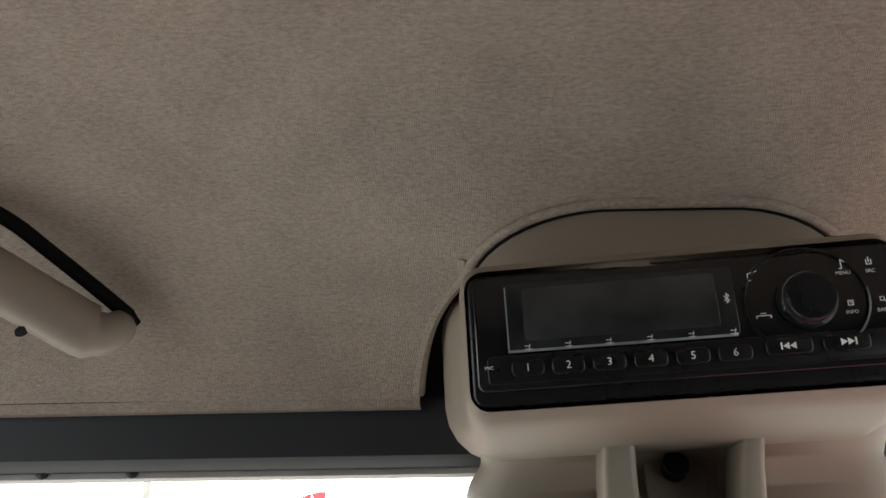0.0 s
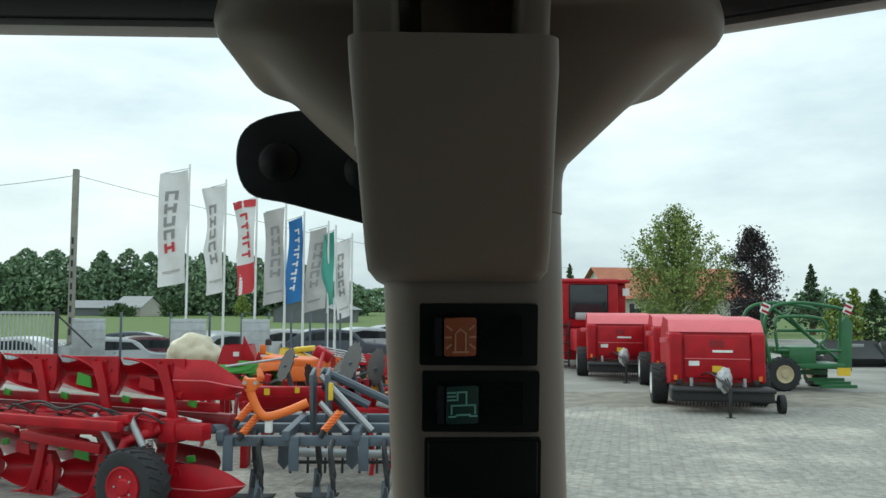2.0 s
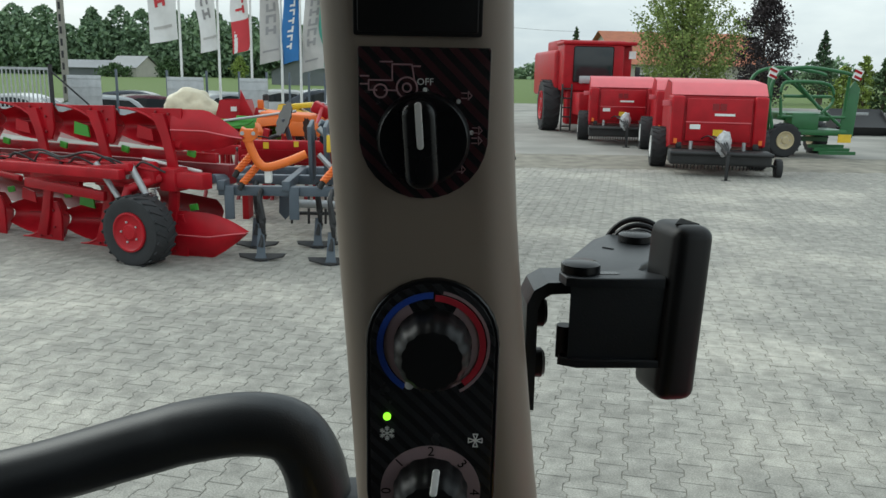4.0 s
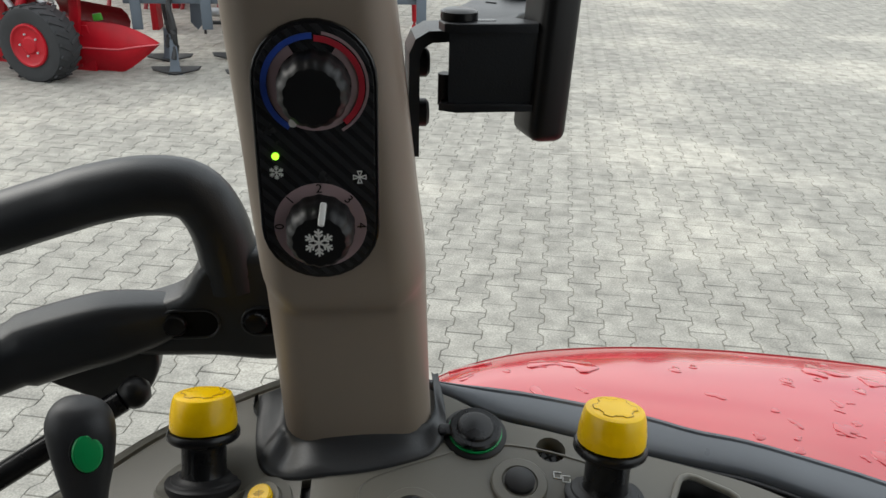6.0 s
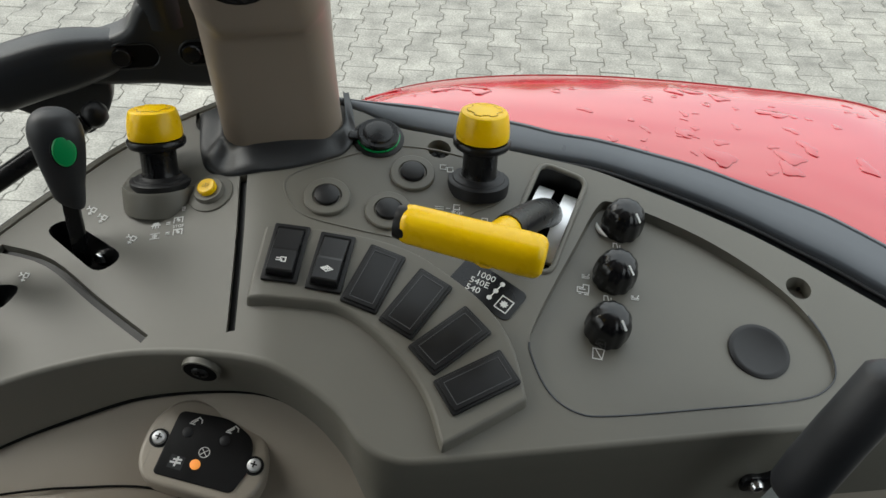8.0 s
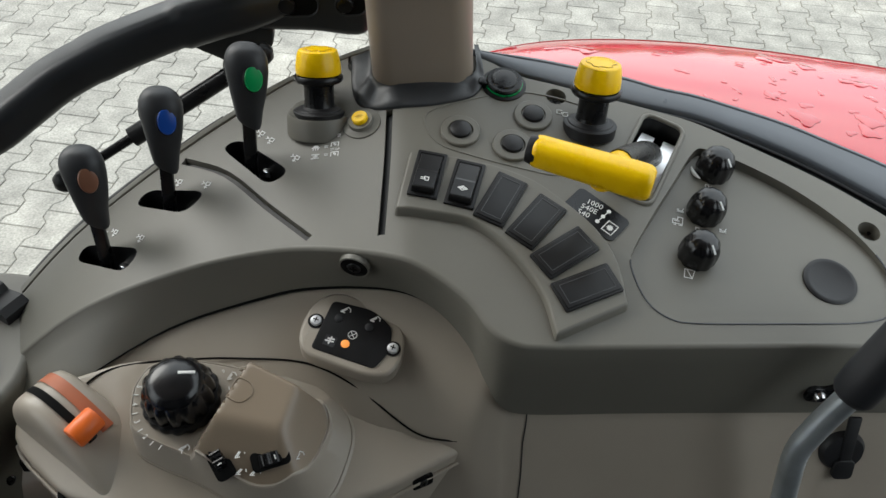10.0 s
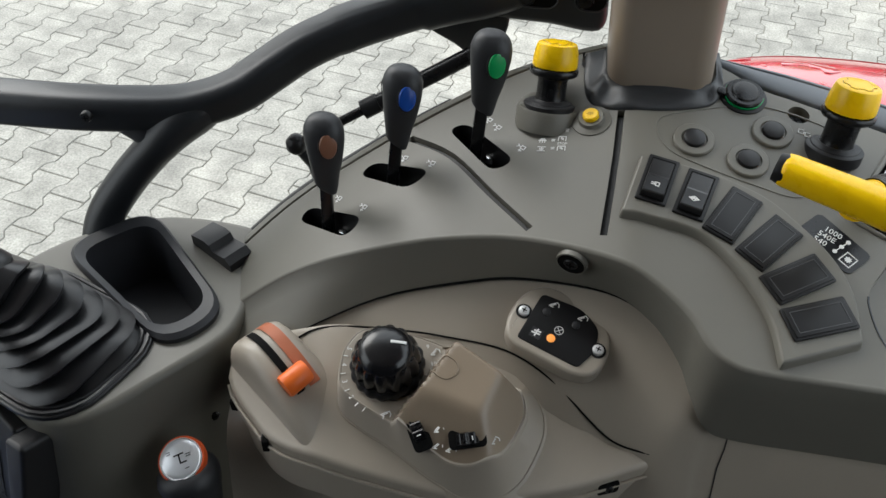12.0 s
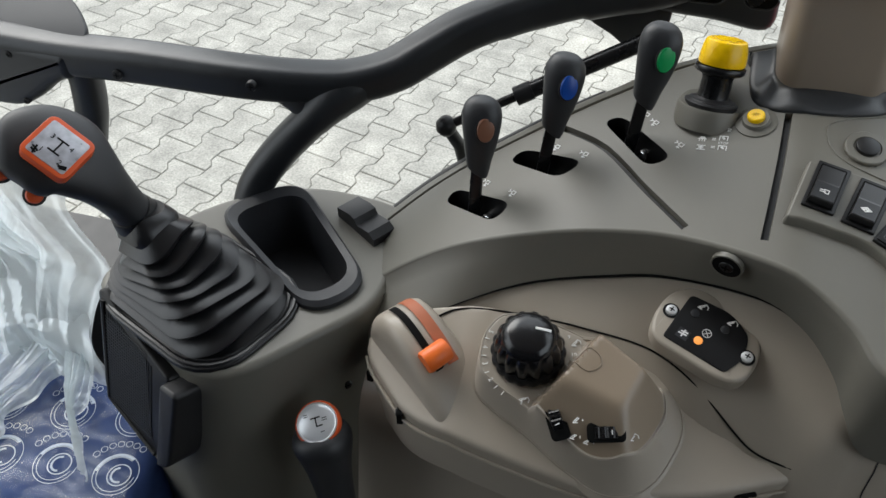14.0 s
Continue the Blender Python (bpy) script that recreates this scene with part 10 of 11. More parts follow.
C_WHITE, C_RED, C_BLUE, C_TEAL, C_GREY = cloth("white_flag_cloth", (0.74, 0.73, 0.71)), cloth("red_flag_cloth", (0.55, 0.05, 0.06)), cloth("blue_flag_cloth", (0.04, 0.17, 0.42)), cloth("teal_flag_cloth", (0.1, 0.36, 0.28)), cloth("grey_flag_cloth", (0.48, 0.46, 0.44))
C_PRINT, C_ROSE = cloth("grey_flag_print", (0.3, 0.29, 0.29)), cloth("faded_red_print", (0.6, 0.28, 0.27))
FLAGS = [(-8.36, 7.1, 0.98, 4.15, C_WHITE, 0.05), (-7.02, 6.55, 0.72, 3.9, C_WHITE, 0.42), (-5.88, 6.05, 0.72, 3.4, C_WHITE, 0.2), (-4.81, 5.7, 0.78, 3.4, C_GREY, 0.05), (-4.14, 5.4, 0.62, 3.1, C_BLUE, 0.08), (-3.25, 5.05, 0.72, 3.0, C_GREY, 0.05), (-2.98, 4.9, 0.4, 2.7, C_TEAL, 0.2), (-2.38, 4.6, 0.5, 2.8, C_WHITE, 0.1)]
for i, (x, top, w, h, mat, fold) in enumerate(FLAGS):
    o = thing("flag_pole", (x, 30.0, 0), ("white banner flag with faded lettering on tall pole", "white banner flag twisted on tall pole", "red and white banner flag on tall pole", "grey banner flag with faded lettering on pole", "blue banner flag on tall pole", "grey banner flag on tall pole", "teal banner flag on tall pole", "small white banner flag on tall pole")[i], "flag", "flag poles")
    part("pole", rod((0, 0, 0), (0, 0, top + 0.1), 0.05, 0.035, 10), P_WHITE, o, "white pole", local=True)
    part("top_arm", rod((0, 0, top - 0.05), (-w, 0, top - 0.25), 0.015, seg=6), P_STEEL, o, local=True)

    def flag_pt(u, v):
        twist = fold * math.sin(v * 5.5)
        xx = -w * u * (1 - 0.55 * abs(twist)) - 0.1 * math.sin(v * 3 + i)
        xx = xx if u > 0 else 0.0
        return Vector((xx - 0.06, 0.14 * math.sin(u * 4 + v * 6 + i) + 0.3 * twist * u, top - 0.1 - 0.18 * u - h * v))

    rows = [[flag_pt(a / 8, b / 24) for a in range(9)] for b in range(25)]
    fl = part("banner", loft(rows, False), mat, o, "cloth banner", local=True, smooth=80)

    def patch(u0, u1, v0, v1, m, name="print_bar"):
        r = [[flag_pt(u0 + (u1 - u0) * a / 3, v0 + (v1 - v0) * b / 8) + Vector((0, -0.02, 0)) for a in range(4)] for b in range(9)]
        part(name, loft(r, False), m, fl, local=True, smooth=80)

    if i in (0, 1, 3, 5, 7):
        for q in range(5):
            v = 0.17 + 0.115 * q
            m_ = C_RED if (i == 0 and q == 4) else C_PRINT
            patch(0.3, 0.42, v, v + 0.085, m_)
            patch(0.62, 0.74, v, v + 0.085, m_)
            patch(0.42, 0.62, v + 0.03 * (q % 3), v + 0.03 * (q % 3) + 0.025, m_)
        patch(0.15, 0.85, 0.87, 0.89, C_GREY if mat is C_WHITE else C_PRINT)
    elif i == 2:
        patch(0.0, 1.0, 0.0, 0.08, C_RED)
        patch(0.0, 1.0, 0.68, 1.0, C_RED)
        for q in range(5):
            v = 0.14 + 0.1 * q
            patch(0.3, 0.42, v, v + 0.075, C_RED)
            patch(0.42, 0.74, v + 0.02 * (q % 3), v + 0.02 * (q % 3) + 0.025, C_RED)
    elif i == 4:
        for q in range(8):
            v = 0.12 + 0.095 * q
            patch(0.36, 0.46, v, v + 0.07, C_WHITE)
            patch(0.46, 0.66, v + 0.02 * (q % 3), v + 0.02 * (q % 3) + 0.022, C_WHITE)

# utility pole and wires
o = thing("utility_pole", (-16.7, 40.0, 0), "tall concrete utility pole carrying wires", "utility pole")
P_CONC = material("weathered_concrete", (0.27, 0.26, 0.22), 0.9, var=0.15, scale=2, grain=40, bump=0.3)
part("shaft", box((0.26, 0.24, 8.6), (-16.7, 40, 4.3), 0.02), P_CONC, o)
for i in range(9):
    part("recess", box((0.1, 0.02, 0.32), (-16.7, 39.87, 0.7 + 0.55 * i)), P_BLACK, o)
for a, b in (((-16.7, 40, 8.3), (-45, 44, 9.2)), ((-16.7, 40, 8.3), (18, 95, 6.5))):
    pts = [tuple(np.array(a) * (1 - t) + np.array(b) * t - np.array((0, 0, 1.2 * 4 * t * (1 - t)))) for t in np.linspace(0, 1, 20)]
    part("wire", sweep(pts, 0.014, 5), P_BLACK, o)

# ---- gate, fence, cars ----
gate = thing("sliding_gate", (-13.3, 28.0, 0), "galvanised sliding gate with vertical bars", "gate")
part("top_rail", box((3.6, 0.06, 0.08), (-13.9, 28, 1.76)), P_STEEL, gate)
part("guide_rail", box((0.5, 0.04, 0.3), (-11.9, 28.05, 0.5)), P_STEEL, gate)
part("bottom_rail", box((3.6, 0.06, 0.08), (-13.9, 28, 0.2)), P_STEEL, gate)
for i in range(26):
    part("bar", box((0.035, 0.03, 1.56), (-15.6 + 0.137 * i, 28, 0.98)), P_STEEL, gate)
part("brace", rod((-12.1, 28, 1.7), (-10.9, 28, 0.6), 0.03, seg=6), P_BLACK, gate)
part("end_post", box((0.1, 0.1, 1.9), (-12.1, 28, 0.95)), P_BLACK, gate)
for i, (x0, x1) in enumerate(((-12.0, -10.85), (-8.6, -7.35), (-6.12, -5.15))):
    o = thing("fence", ((x0 + x1) / 2, 29, 0), "grey metal fence panel between posts", "fence", "fence panels")
    bm = bmesh.new()
    part("sheet", box((x1 - x0, 0.03, 1.56), (0, 0, 0.78), 0.005), P_STEEL, o, local=True)
    for k in range(5):
        part("rib", box((x1 - x0, 0.05, 0.04), (0, 0, 0.25 + 0.3 * k)), P_STEEL, o, local=True)
for i, px in enumerate((-10.39, -8.65, -7.29, -6.17, -5.22, -4.43, -3.76, -3.2, -2.7)):
    o = thing("fence_post", (px, 29.2, 0), "slim grey fence post", "fence post", "fence posts")
    part("post", box((0.07, 0.07, 1.78), (0, 0, 0.89), 0.004), P_SLATE, o, local=True)


def car(body_mat, label):
    o = thing("parked_car", (0, 0, 0), label, "car", "parked cars")
    prof = [(-2.1, 0.35), (-2.15, 0.6), (-2.05, 0.85), (-1.2, 0.95), (-0.65, 1.38), (0.6, 1.46), (1.35, 1.3), (1.95, 0.95), (2.1, 0.85), (2.12, 0.4)]
    sm = [tuple(p) for p in spline(prof, 3)]
    rings = []
    for s, k in ((-0.86, 0.0), (-0.82, 0.03), (-0.6, 0.0), (0.6, 0.0), (0.82, 0.03), (0.86, 0.0)):
        rings.append([(x, s * (1 - 0.22 * max(0, z - 0.9)), z - (0.05 if abs(s) > 0.84 else 0)) for x, z in sm])
    bm = loft(rings, False)
    for r in (rings[0], rings[-1]):
        bm.faces.new([bm.verts.new(p) for p in r])
    part("body", bm, body_mat, o, local=True, smooth=40)
    for s in (-1, 1):
        part("side_glass", slab([(-0.95, 0.98), (1.3, 0.98), (1.0, 1.26), (0.5, 1.36), (-0.55, 1.3)], -0.012, 0.012, Matrix.Translation((0, s * 0.815, 0)) @ Matrix.Rotation(radians(90), 4, "X"), 0.003), P_GLASS, o, local=True)
        for x in (-1.35, 1.3):
            wheel(o, (x, s * 0.76, 0.31), 0.31, 0.2, P_STEEL, "Y", 0, 0.62)
    part("windscreen", loft([[(-1.18, -0.68, 0.985), (-1.18, 0.68, 0.985)], [(-0.68, -0.58, 1.385), (-0.68, 0.58, 1.385)]], False), P_GLASS, o, local=True)
    part("rear_glass", loft([[(1.4, -0.6, 1.3), (1.4, 0.6, 1.3)], [(1.9, -0.66, 1.02), (1.9, 0.66, 1.02)]], False), P_GLASS, o, local=True)
    return o


K_SILVER = material("silver_car_paint", (0.42, 0.44, 0.46), 0.3, metal=0.4, var=0.05, scale=3, bump=0.0, coat=0.6)
K_DARK = material("dark_blue_car_paint", (0.03, 0.04, 0.06), 0.25, var=0.05, scale=3, bump=0.0, coat=0.6)
K_WINE = material("wine_red_car_paint", (0.1, 0.022, 0.035), 0.28, var=0.05, scale=3, bump=0.0, coat=0.6)
K_WHITE = material("white_car_paint", (0.6, 0.6, 0.6), 0.3, var=0.04, scale=3, bump=0.0, coat=0.6)
cs, cd, cw, ck = car(K_SILVER, "silver car parked behind the yard fence"), car(K_DARK, "dark blue car parked behind the yard fence"), car(K_WINE, "wine red car parked behind the yard fence"), car(K_WHITE, "white car parked behind the yard fence")
def stand(x, y, turn):
    return pose(x, y, low_ground(x, y) - 0.02, 0, 0, turn)


cs.matrix_basis, cd.matrix_basis = stand(-11.3, 31.0, 205), stand(-3.4, 33.0, 196)
cw.matrix_basis, ck.matrix_basis = stand(-10.3, 32.4, 205), stand(-5.0, 33.0, 195)
for src, m in ((ck, stand(-15.2, 31.2, 5)), (cd, stand(-13.0, 37.0, 10)), (ck, stand(-8.2, 34.5, 200)), (cs, stand(-6.9, 32.6, 200)), (cs, stand(-2.0, 35.0, 198)), (cd, stand(-0.8, 37.0, 200)), (cs, stand(-9.3, 38.5, 190)), (ck, stand(0.8, 36.0, 200))):
    copy_thing(src, m)


# ---- buildings ----
def gabled(name, label, x, y, w, d, eave, ridge, wall_mat, roof_mat, turn=0, wins=3):
    o = thing(name, pose(x, y, 0, 0, 0, turn), label, "building")
    part("wall", box((w, d, eave), (0, 0, eave / 2)), wall_mat, o, local=True, smooth=0)
    for s in (-1, 1):
        bm = bmesh.new()
        bm.faces.new([bm.verts.new(p) for p in ((s * w / 2, -d / 2, eave), (s * w / 2, d / 2, eave), (s * w / 2, 0, ridge))])
        part("gable", bm, wall_mat, o, local=True, smooth=0)
    for s in (-1, 1):
        bm = loft([[(-w / 2 - 0.4, s * (d / 2 + 0.4), eave - 0.12), (w / 2 + 0.4, s * (d / 2 + 0.4), eave - 0.12)], [(-w / 2 - 0.4, 0, ridge + 0.08), (w / 2 + 0.4, 0, ridge + 0.08)]], False)
        part("roof", bm, roof_mat, o, local=True, smooth=0)
    for i in range(wins):
        wx = -w / 2 + w * (i + 0.7) / (wins + 0.4)
        wd = part("window", box((0.9, 0.06, 1.0), (wx, -d / 2 - 0.01, eave * 0.55)), P_WHITE, o, local=True, smooth=0)
        part("pane", box((0.74, 0.06, 0.84), (wx, -d / 2 - 0.03, eave * 0.55)), P_GLASS, wd, local=True, smooth=0)
    return o


B_TILE = material("red_roof_tiles", (0.36, 0.13, 0.07), 0.8, var=0.15, scale=2, grain=8, bump=0.4)
B_GREY = material("grey_sheet_cladding", (0.13, 0.14, 0.15), 0.6, var=0.1, scale=1, grain=5, bump=0.1)
B_ROOFG = material("grey_sheet_roof", (0.2, 0.21, 0.22), 0.55, var=0.1, scale=0.6, grain=5, bump=0.1)
B_PALE = material("pale_plaster", (0.5, 0.47, 0.42), 0.9, var=0.08, scale=1, bump=0.1)
gabled("house", "pale house with red tiled roof behind tree", 18.6, 62, 10.5, 9, 2.7, 4.9, B_PALE, B_TILE, 6, 4)
gabled("barn", "long grey sheet-metal barn across the meadow", -11.9, 95.3, 7.0, 7.4, 1.55, 2.85, B_GREY, B_ROOFG, 70, 0)
gabled("farmhouse", "far pale farmhouse with grey roof", -45.0, 132, 5.2, 5.0, 1.5, 3.1, B_PALE, B_ROOFG, -22, 0)
gabled("farm_shed", "far grey farm shed beside farmhouse", -51.2, 134, 8.4, 5, 1.4, 2.4, B_GREY, B_ROOFG, 4, 0)


# ---- trees ----
def leaf_mat(name, dark, light):
    m = bpy.data.materials.new(name)
    m.use_nodes = True
    n, k = m.node_tree.nodes, m.node_tree.links
    b = n["Principled BSDF"]
    b.inputs["Roughness"].default_value = 0.7
    geo = n.new("ShaderNodeNewGeometry")
    rp = n.new("ShaderNodeValToRGB")
    rp.color_ramp.elements[0].color, rp.color_ramp.elements[1].color = (*dark, 1), (*light, 1)
    k.new(geo.outputs["Random Per Island"], rp.inputs["Fac"])
    k.new(rp.outputs["Color"], b.inputs["Base Color"])
    return m


L_GREEN = leaf_mat("fresh_green_leaves", (0.1, 0.15, 0.035), (0.27, 0.34, 0.085))
L_DARK = leaf_mat("deep_green_leaves", (0.03, 0.065, 0.02), (0.08, 0.14, 0.045))
# paler and bluer than the near leaves: distance haze put into the colour
L_WOOD = leaf_mat("haze_tinted_wood_leaves", (0.09, 0.15, 0.085), (0.21, 0.3, 0.16))
L_PURPLE = leaf_mat("dark_purple_leaves", (0.016, 0.012, 0.014), (0.045, 0.032, 0.034))
L_FIR = leaf_mat("blue_green_needles", (0.03, 0.06, 0.03), (0.08, 0.14, 0.06))
L_LIME = leaf_mat("yellow_green_needles", (0.12, 0.17, 0.03), (0.26, 0.34, 0.06))
M_BARK = material("bark", (0.11, 0.085, 0.06), 0.9, var=0.2, scale=6, grain=60, bump=0.5)


def leaves(points, size, seed):
    """Many small leaf clumps, each a bent quad, about the points."""
    r = np.random.RandomState(seed)
    n = len(points)
    pts = np.array(points)
    a, b = r.normal(size=(n, 3)), r.normal(size=(n, 3))
    a /= np.linalg.norm(a, axis=1)[:, None]
    b -= a * (a * b).sum(1)[:, None]
    b /= np.linalg.norm(b, axis=1)[:, None]
    s = size * r.uniform(0.5, 1.3, (n, 1))
    v = np.stack([pts - a * s, pts - b * s * 0.6, pts + a * s, pts + b * s * 0.6], 1).reshape(-1, 3)
    me = bpy.data.meshes.new("leaves")
    me.from_pydata(v.tolist(), [], np.arange(4 * n).reshape(-1, 4).tolist())
    bm = bmesh.new()
    bm.from_mesh(me)
    bpy.data.meshes.remove(me)
    return bm


def tree(name, x, y, h, w, mat, seed, label, shape="oval", count=5200, leaf=0.11, trunk=0.25, start=0.12):
    r = random.Random(seed)
    o = thing(name, (x, y, 0), label, "tree")
    part("trunk", sweep([(0, 0, 0), (0.05, 0.02, h * 0.3), (0.0, 0.05, h * 0.6), (0.03, 0, h * 0.93)], [trunk, trunk * 0.75, trunk * 0.45, 0.03], 9), M_BARK, o, "tapered trunk", local=True)
    pts = []
    limbs = 26 if shape not in ("cone", "fan") else 60
    for i in range(limbs):
        f = start + (1 - start) * (i + r.random()) / limbs
        az = i * 2.4 + r.uniform(-0.4, 0.4)
        if shape == "cone":
            reach = w / 2 * (1.02 - f) ** 0.85 * r.uniform(0.8, 1.1)
            rise = -0.1
        elif shape == "column":
            reach = w / 2 * (1 - max(0, f - 0.55) / 0.5) * r.uniform(0.75, 1.1)
            rise = 0.3
        elif shape == "fan":
            reach = w / 2 * min(1.0, 0.62 + 0.95 * f) * (1 - max(0.0, f - 0.5) / 0.5) ** 0.75 * r.uniform(0.8, 1.08)
            rise = 2.4
        else:
            reach = w / 2 * math.sin(math.pi * min(1, max(0.08, (f - start * 0.5) / (1.04 - start * 0.5))) ** 0.8) * r.uniform(0.7, 1.15)
            rise = 0.7
        base = Vector((0, 0, max(0.3, (f - 0.16 * rise) * h))) if shape != "fan" else Vector((0.12 * math.cos(az), 0.12 * math.sin(az), 0.35 + 0.35 * f * h))
        tip = Vector((reach * math.cos(az), reach * math.sin(az), min(h, f * h + 0.12 * rise * reach)))
        if i % 2 == 0:
            part("limb", sweep([base, base.lerp(tip, 0.5) + Vector((0, 0, 0.1)), tip], [trunk * 0.22, trunk * 0.13, 0.015], 5), M_BARK, o, local=True)
        for _ in range(int(count / limbs)):
            t = 0.25 + 0.75 * r.random() ** 0.6
            c = base.lerp(tip, t)
            sp = (0.1 + 0.085 * w) * (1.1 - 0.5 * f) * {"fan": 0.5, "column": 0.6, "cone": 0.75 * (1.12 - f)}.get(shape, 1.0)
            pts.append((c.x + r.gauss(0, sp), c.y + r.gauss(0, sp), c.z + r.gauss(0, sp * 0.75)))
    tagged(part("crown", leaves(pts, leaf, seed), mat, o, "uneven leafy crown", local=True, smooth=0), kind="stuff")
    return o


tree("broadleaf_tree", 14.3, 45, 7.7, 5.7, L_GREEN, 11, "tall fresh green broadleaf tree with upswept branches", "fan", count=19000, leaf=0.085, trunk=0.2)
tree("purple_tree", 20.7, 50, 6.9, 3.4, L_PURPLE, 12, "dark purple-leaved tree at yard edge", count=11000, leaf=0.09)
tree("fir_tree", 29.2, 60, 5.2, 2.5, L_FIR, 13, "small pointed fir tree beyond yard", "cone", 3500, 0.1)
tree("fir_tree", 13.0, 70, 5.6, 2.2, L_FIR, 14, "small pointed fir tree behind combine", "cone", 2500, 0.11)
for i in range(9):
    tree("hedge_conifer", 23.2 + 0.95 * i, 45 - 0.35 * i, 2.6 + 0.24 * i + 0.25 * (i % 2), 1.3, L_LIME if i in (0, 1) else L_DARK, 30 + i, "columnar yellow-green conifer in hedge row" if i in (0, 1) else "columnar dark green conifer in hedge row", "column", 1500, 0.1, 0.1, 0.02)
tree("hedge_conifer", 26.6, 40.5, 4.6, 2.4, L_FIR, 45, "blue-green spruce at end of hedge row", "cone", 3000, 0.1)
tree("shrub", 8.9, 52, 2.9, 1.6, L_DARK, 46, "dark green conifer beside combine", "column", 1200, 0.12, 0.1, 0.02)
tree("shrub", -45.8, 126, 1.8, 5.2, L_DARK, 61, "low green bush before farmhouse", "column", 1800, 0.2, 0.1, 0.02)
tree("shrub", -38.6, 128, 2.9, 3.4, L_DARK, 62, "rounded green bush at meadow edge", "oval", 1500, 0.2, 0.1, 0.02)
tree("shrub", -27.6, 128, 3.3, 2.2, L_LIME, 63, "yellow-green bush at meadow edge", "oval", 1200, 0.18, 0.1, 0.02)
r = random.Random(77)
pts = []
for i in range(120):
    x = -125 + 112 * i / 119 + r.uniform(-1, 1)
    h = (8.4 + 1.8 * math.sin(i * 0.7) + r.uniform(-2.2, 2.6)) * (1.0 if x < -38 else max(0.55, 1 - (x + 38) / 60))
    y = 150 + r.uniform(-8, 12)
    w = r.uniform(2.6, 5.4)
    for _ in range(1000):
        f = r.random() ** 0.8
        rr2 = w * math.sin(math.pi * min(1, 0.15 + 0.85 * f)) ** 0.6
        az = r.uniform(0, 6.28)
        pts.append((x + rr2 * math.cos(az) * r.random() ** 0.4, y + rr2 * math.sin(az) * r.random() ** 0.4, h * f))
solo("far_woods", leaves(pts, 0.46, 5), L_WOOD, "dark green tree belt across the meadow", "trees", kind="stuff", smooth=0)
pts = []
for i in range(90):
    x = -20 + 170 * i / 89
    h = 4 + 2 * math.sin(i * 0.5) + r.uniform(-0.8, 1.0)
    for _ in range(110):
        f = r.random()
        pts.append((x + r.gauss(0, 1.3), 215 + r.gauss(0, 3), h * f))
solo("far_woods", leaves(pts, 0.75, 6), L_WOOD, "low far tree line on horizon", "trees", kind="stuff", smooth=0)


# ---- interlocking pavers ----
def paver_material():
    m = bpy.data.materials.new("concrete_paver")
    m.use_nodes = True
    n, k = m.node_tree.nodes, m.node_tree.links
    b = n["Principled BSDF"]
    geo, info = n.new("ShaderNodeNewGeometry"), n.new("ShaderNodeObjectInfo")
    add = n.new("ShaderNodeMath")
    add.operation = "ADD"
    k.new(geo.outputs["Random Per Island"], add.inputs[0])
    k.new(info.outputs["Random"], add.inputs[1])
    fr = n.new("ShaderNodeMath")
    fr.operation = "FRACT"
    k.new(add.outputs["Value"], fr.inputs[0])
    tone = n.new("ShaderNodeValToRGB")
    tone.color_ramp.elements[0].color, tone.color_ramp.elements[1].color = (0.245, 0.236, 0.21, 1), (0.288, 0.278, 0.247, 1)
    k.new(fr.outputs["Value"], tone.inputs["Fac"])
    big, mid, fine = n.new("ShaderNodeTexNoise"), n.new("ShaderNodeTexNoise"), n.new("ShaderNodeTexNoise")
    for t, s, d in ((big, 0.55, 8), (mid, 9.0, 9), (fine, 110.0, 5)):
        t.inputs["Scale"].default_value, t.inputs["Detail"].default_value = s, d
        k.new(geo.outputs["Position"], t.inputs["Vector"])
    sand = n.new("ShaderNodeValToRGB")
    sand.color_ramp.elements[0].position, sand.color_ramp.elements[1].position = 0.5, 0.64
    sand.color_ramp.elements[0].color, sand.color_ramp.elements[1].color = (0, 0, 0, 1), (0.6, 0.6, 0.6, 1)
    k.new(big.outputs["Fac"], sand.inputs["Fac"])
    m1 = n.new("ShaderNodeMix")
    m1.data_type = "RGBA"
    m1.inputs["B"].default_value = (0.47, 0.445, 0.385, 1)
    k.new(sand.outputs["Color"], m1.inputs["Factor"])
    k.new(tone.outputs["Color"], m1.inputs["A"])
    m2 = n.new("ShaderNodeMix")
    m2.data_type, m2.blend_type = "RGBA", "OVERLAY"
    m2.inputs["Factor"].default_value = 0.6
    k.new(m1.outputs["Result"], m2.inputs["A"])
    k.new(mid.outputs["Fac"], m2.inputs["B"])
    m3 = n.new("ShaderNodeMix")
    m3.data_type, m3.blend_type = "RGBA", "OVERLAY"
    m3.inputs["Factor"].default_value = 0.65
    k.new(m2.outputs["Result"], m3.inputs["A"])
    k.new(fine.outputs["Fac"], m3.inputs["B"])
    k.new(m3.outputs["Result"], b.inputs["Base Color"])
    b.inputs["Roughness"].default_value = 0.85
    bp = n.new("ShaderNodeBump")
    bp.inputs["Strength"].default_value, bp.inputs["Distance"].default_value = 0.5, 0.002
    k.new(fine.outputs["Fac"], bp.inputs["Height"])
    k.new(bp.outputs["Normal"], b.inputs["Normal"])
    return m


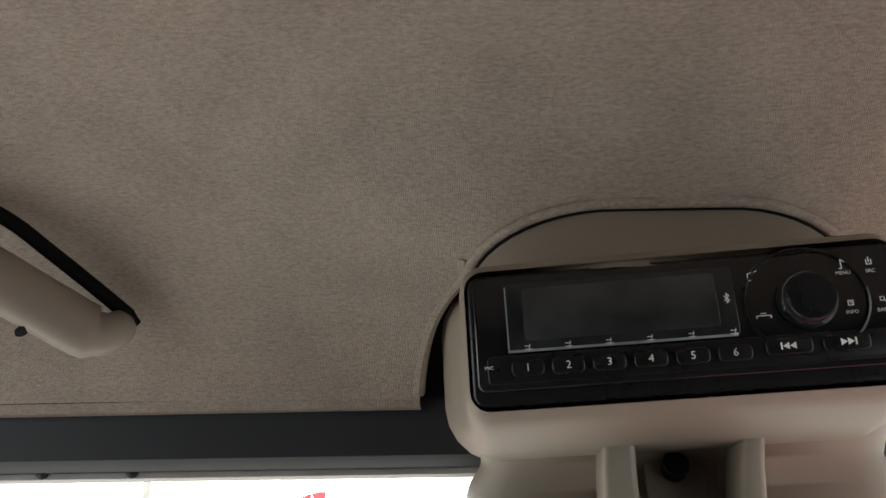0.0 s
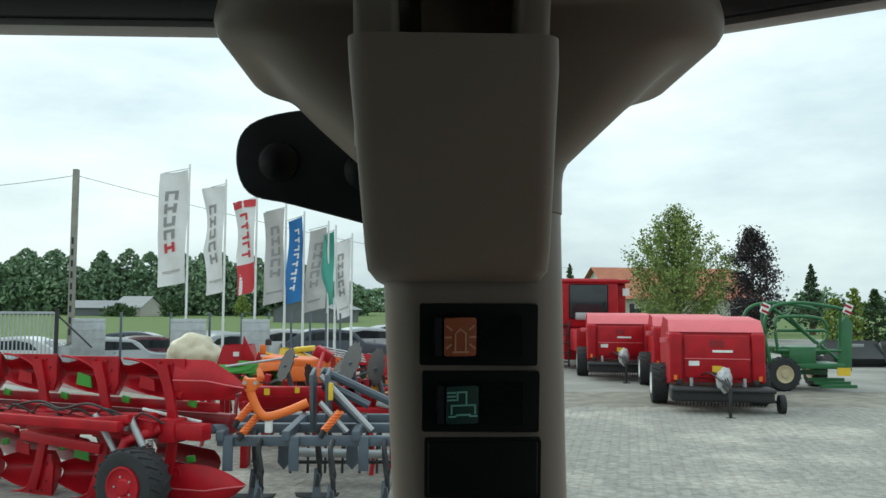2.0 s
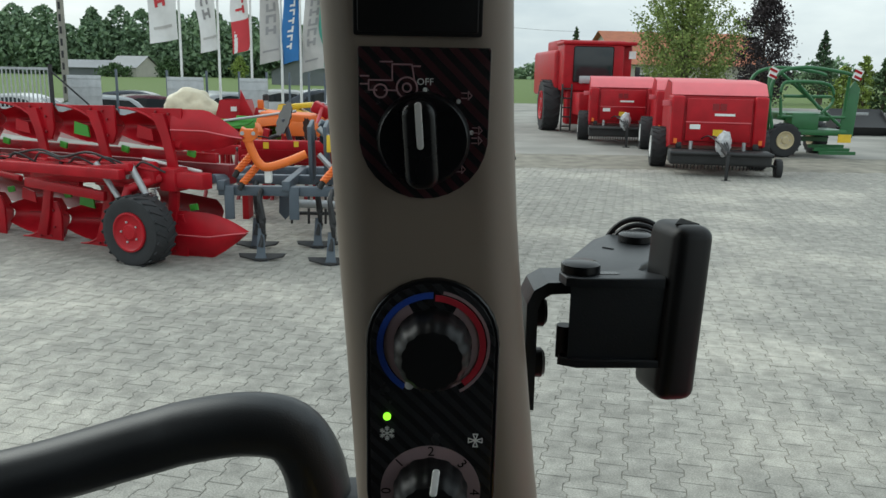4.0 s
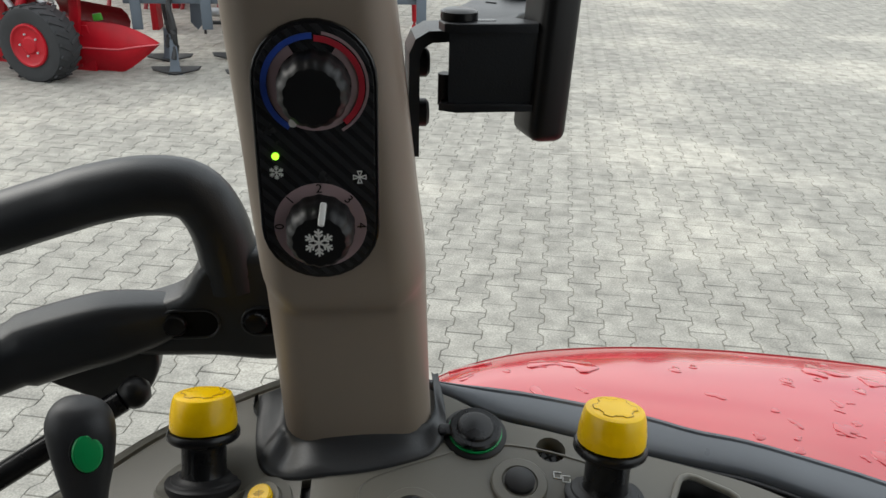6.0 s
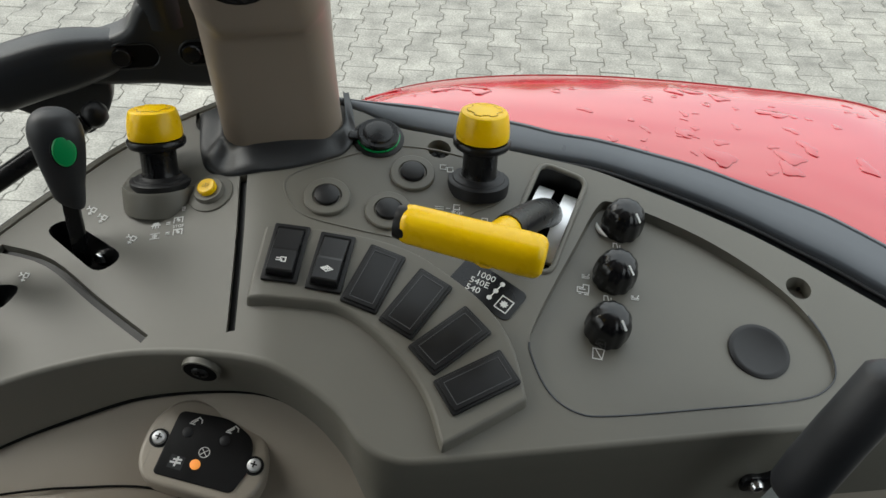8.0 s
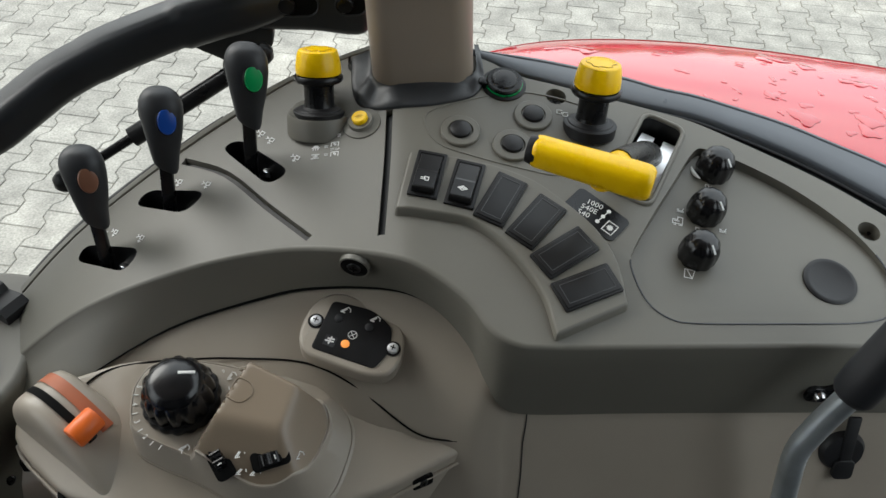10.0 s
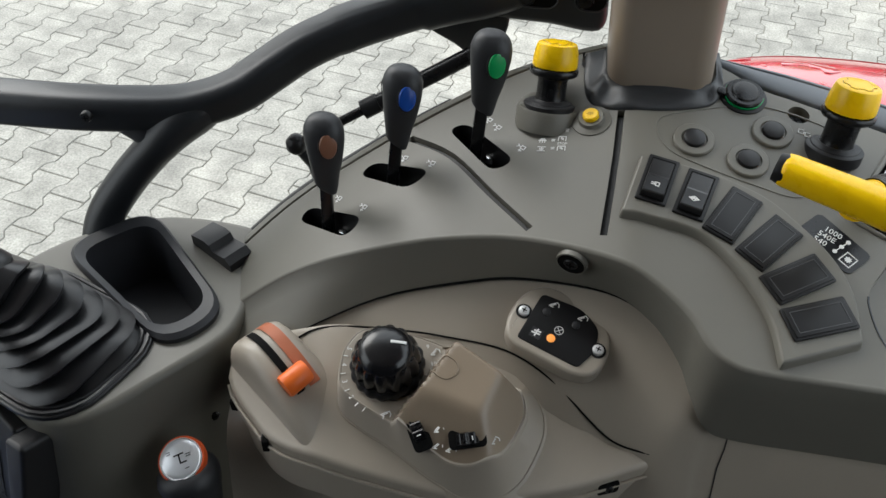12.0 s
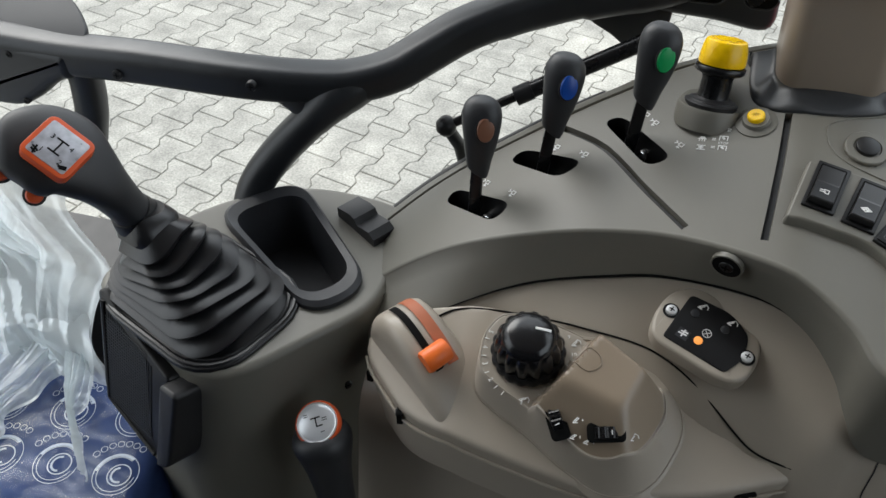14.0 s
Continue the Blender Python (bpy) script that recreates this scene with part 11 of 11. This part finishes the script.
M_PAVER = paver_material()
LEN, WIDE, WAIST, PITCH = 0.197, 0.0805, 0.0545, 0.1385
right_side = [(WIDE, -LEN / 2 + 0.002), (WIDE, -0.062), (WAIST, -0.035), (WAIST, 0.035), (WIDE, 0.062), (WIDE, LEN / 2 - 0.002)]
OUTLINE = right_side + [(-x, y) for x, y in right_side[::-1]]
nO = len(OUTLINE)


def shrink(d):
    out = []
    for i in range(nO):
        a, b, c = np.array(OUTLINE[i - 1]), np.array(OUTLINE[i]), np.array(OUTLINE[(i + 1) % nO])
        t = (c - a) / np.linalg.norm(c - a)
        out.append(tuple(b + np.array((-t[1], t[0])) * d))
    return out


pv = [(x, y, 0.0) for x, y in OUTLINE] + [(x, y, 0.014) for x, y in OUTLINE] + [(x, y, 0.0172) for x, y in shrink(0.0026)]
pf = [tuple(range(2 * nO, 3 * nO))]
for lv in (0, 1):
    pf += [(lv * nO + i, lv * nO + (i + 1) % nO, (lv + 1) * nO + (i + 1) % nO, (lv + 1) * nO + i) for i in range(nO)]
paver_mesh = bpy.data.meshes.new("paver")
paver_mesh.from_pydata(pv, [], pf)
paver_mesh.materials.append(M_PAVER)
PT = radians(-14.5)
cp_, sp_ = math.cos(PT), math.sin(PT)
paving = thing("pavement", (0, 0, 0.002), "interlocking grey concrete pavers with sandy joints", "pavement", kind="structure")
bed = bmesh.new()
bed.faces.new([bed.verts.new(p) for p in ((-13, 0.4, 0.0136), (16, 0.4, 0.0136), (20, 20, 0.0136), (-16, 20, 0.0136))])
part("sand_joints", bed, material("sandy_joint_fill", (0.215, 0.2, 0.165), 0.95, var=0.3, scale=2.5, grain=300, bump=0.3), paving, "sandy joint fill", smooth=0)
rng = random.Random(9)
near, many_v, many_f = 0, [], []
base_v = np.array(pv)
for cidx in range(-120, 150):
    for ridx in range(-60, 130):
        u, v = cidx * PITCH, (ridx + 0.5 * (cidx % 2)) * LEN
        x, y = cp_ * u - sp_ * v, sp_ * u + cp_ * v
        if not (0.75 < y < 17.0 and abs(x - 0.18 * y) < 0.72 * y + 1.6):
            continue
        dz, tilt = rng.uniform(-0.0016, 0.0016), rng.uniform(-0.006, 0.006)
        if -0.75 < x < 1.9 and 1.3 < y < 4.2 and near < 300:
            ob = new("paver", paver_mesh)
            ob.parent = paving
            ob.matrix_basis = Matrix.Translation((x, y, dz)) @ Matrix.Rotation(PT, 4, "Z") @ Matrix.Rotation(tilt, 4, "X")
            near += 1
        else:
            b0_ = len(many_v) * len(pv)
            q = base_v.copy()
            q[:, 2] += dz + q[:, 1] * tilt + 0.002
            many_v.append(np.stack([cp_ * q[:, 0] - sp_ * q[:, 1] + x, sp_ * q[:, 0] + cp_ * q[:, 1] + y, q[:, 2]], 1))
            many_f += [tuple(i + b0_ for i in f) for f in pf]
me = bpy.data.meshes.new("pavers")
me.from_pydata(np.concatenate(many_v).tolist(), [], many_f)
me.materials.append(M_PAVER)
rest = new("pavers", me)
rest.parent = paving
rest.matrix_basis = Matrix.Translation((0, 0, -0.002))
tagged(rest, kind="stuff")
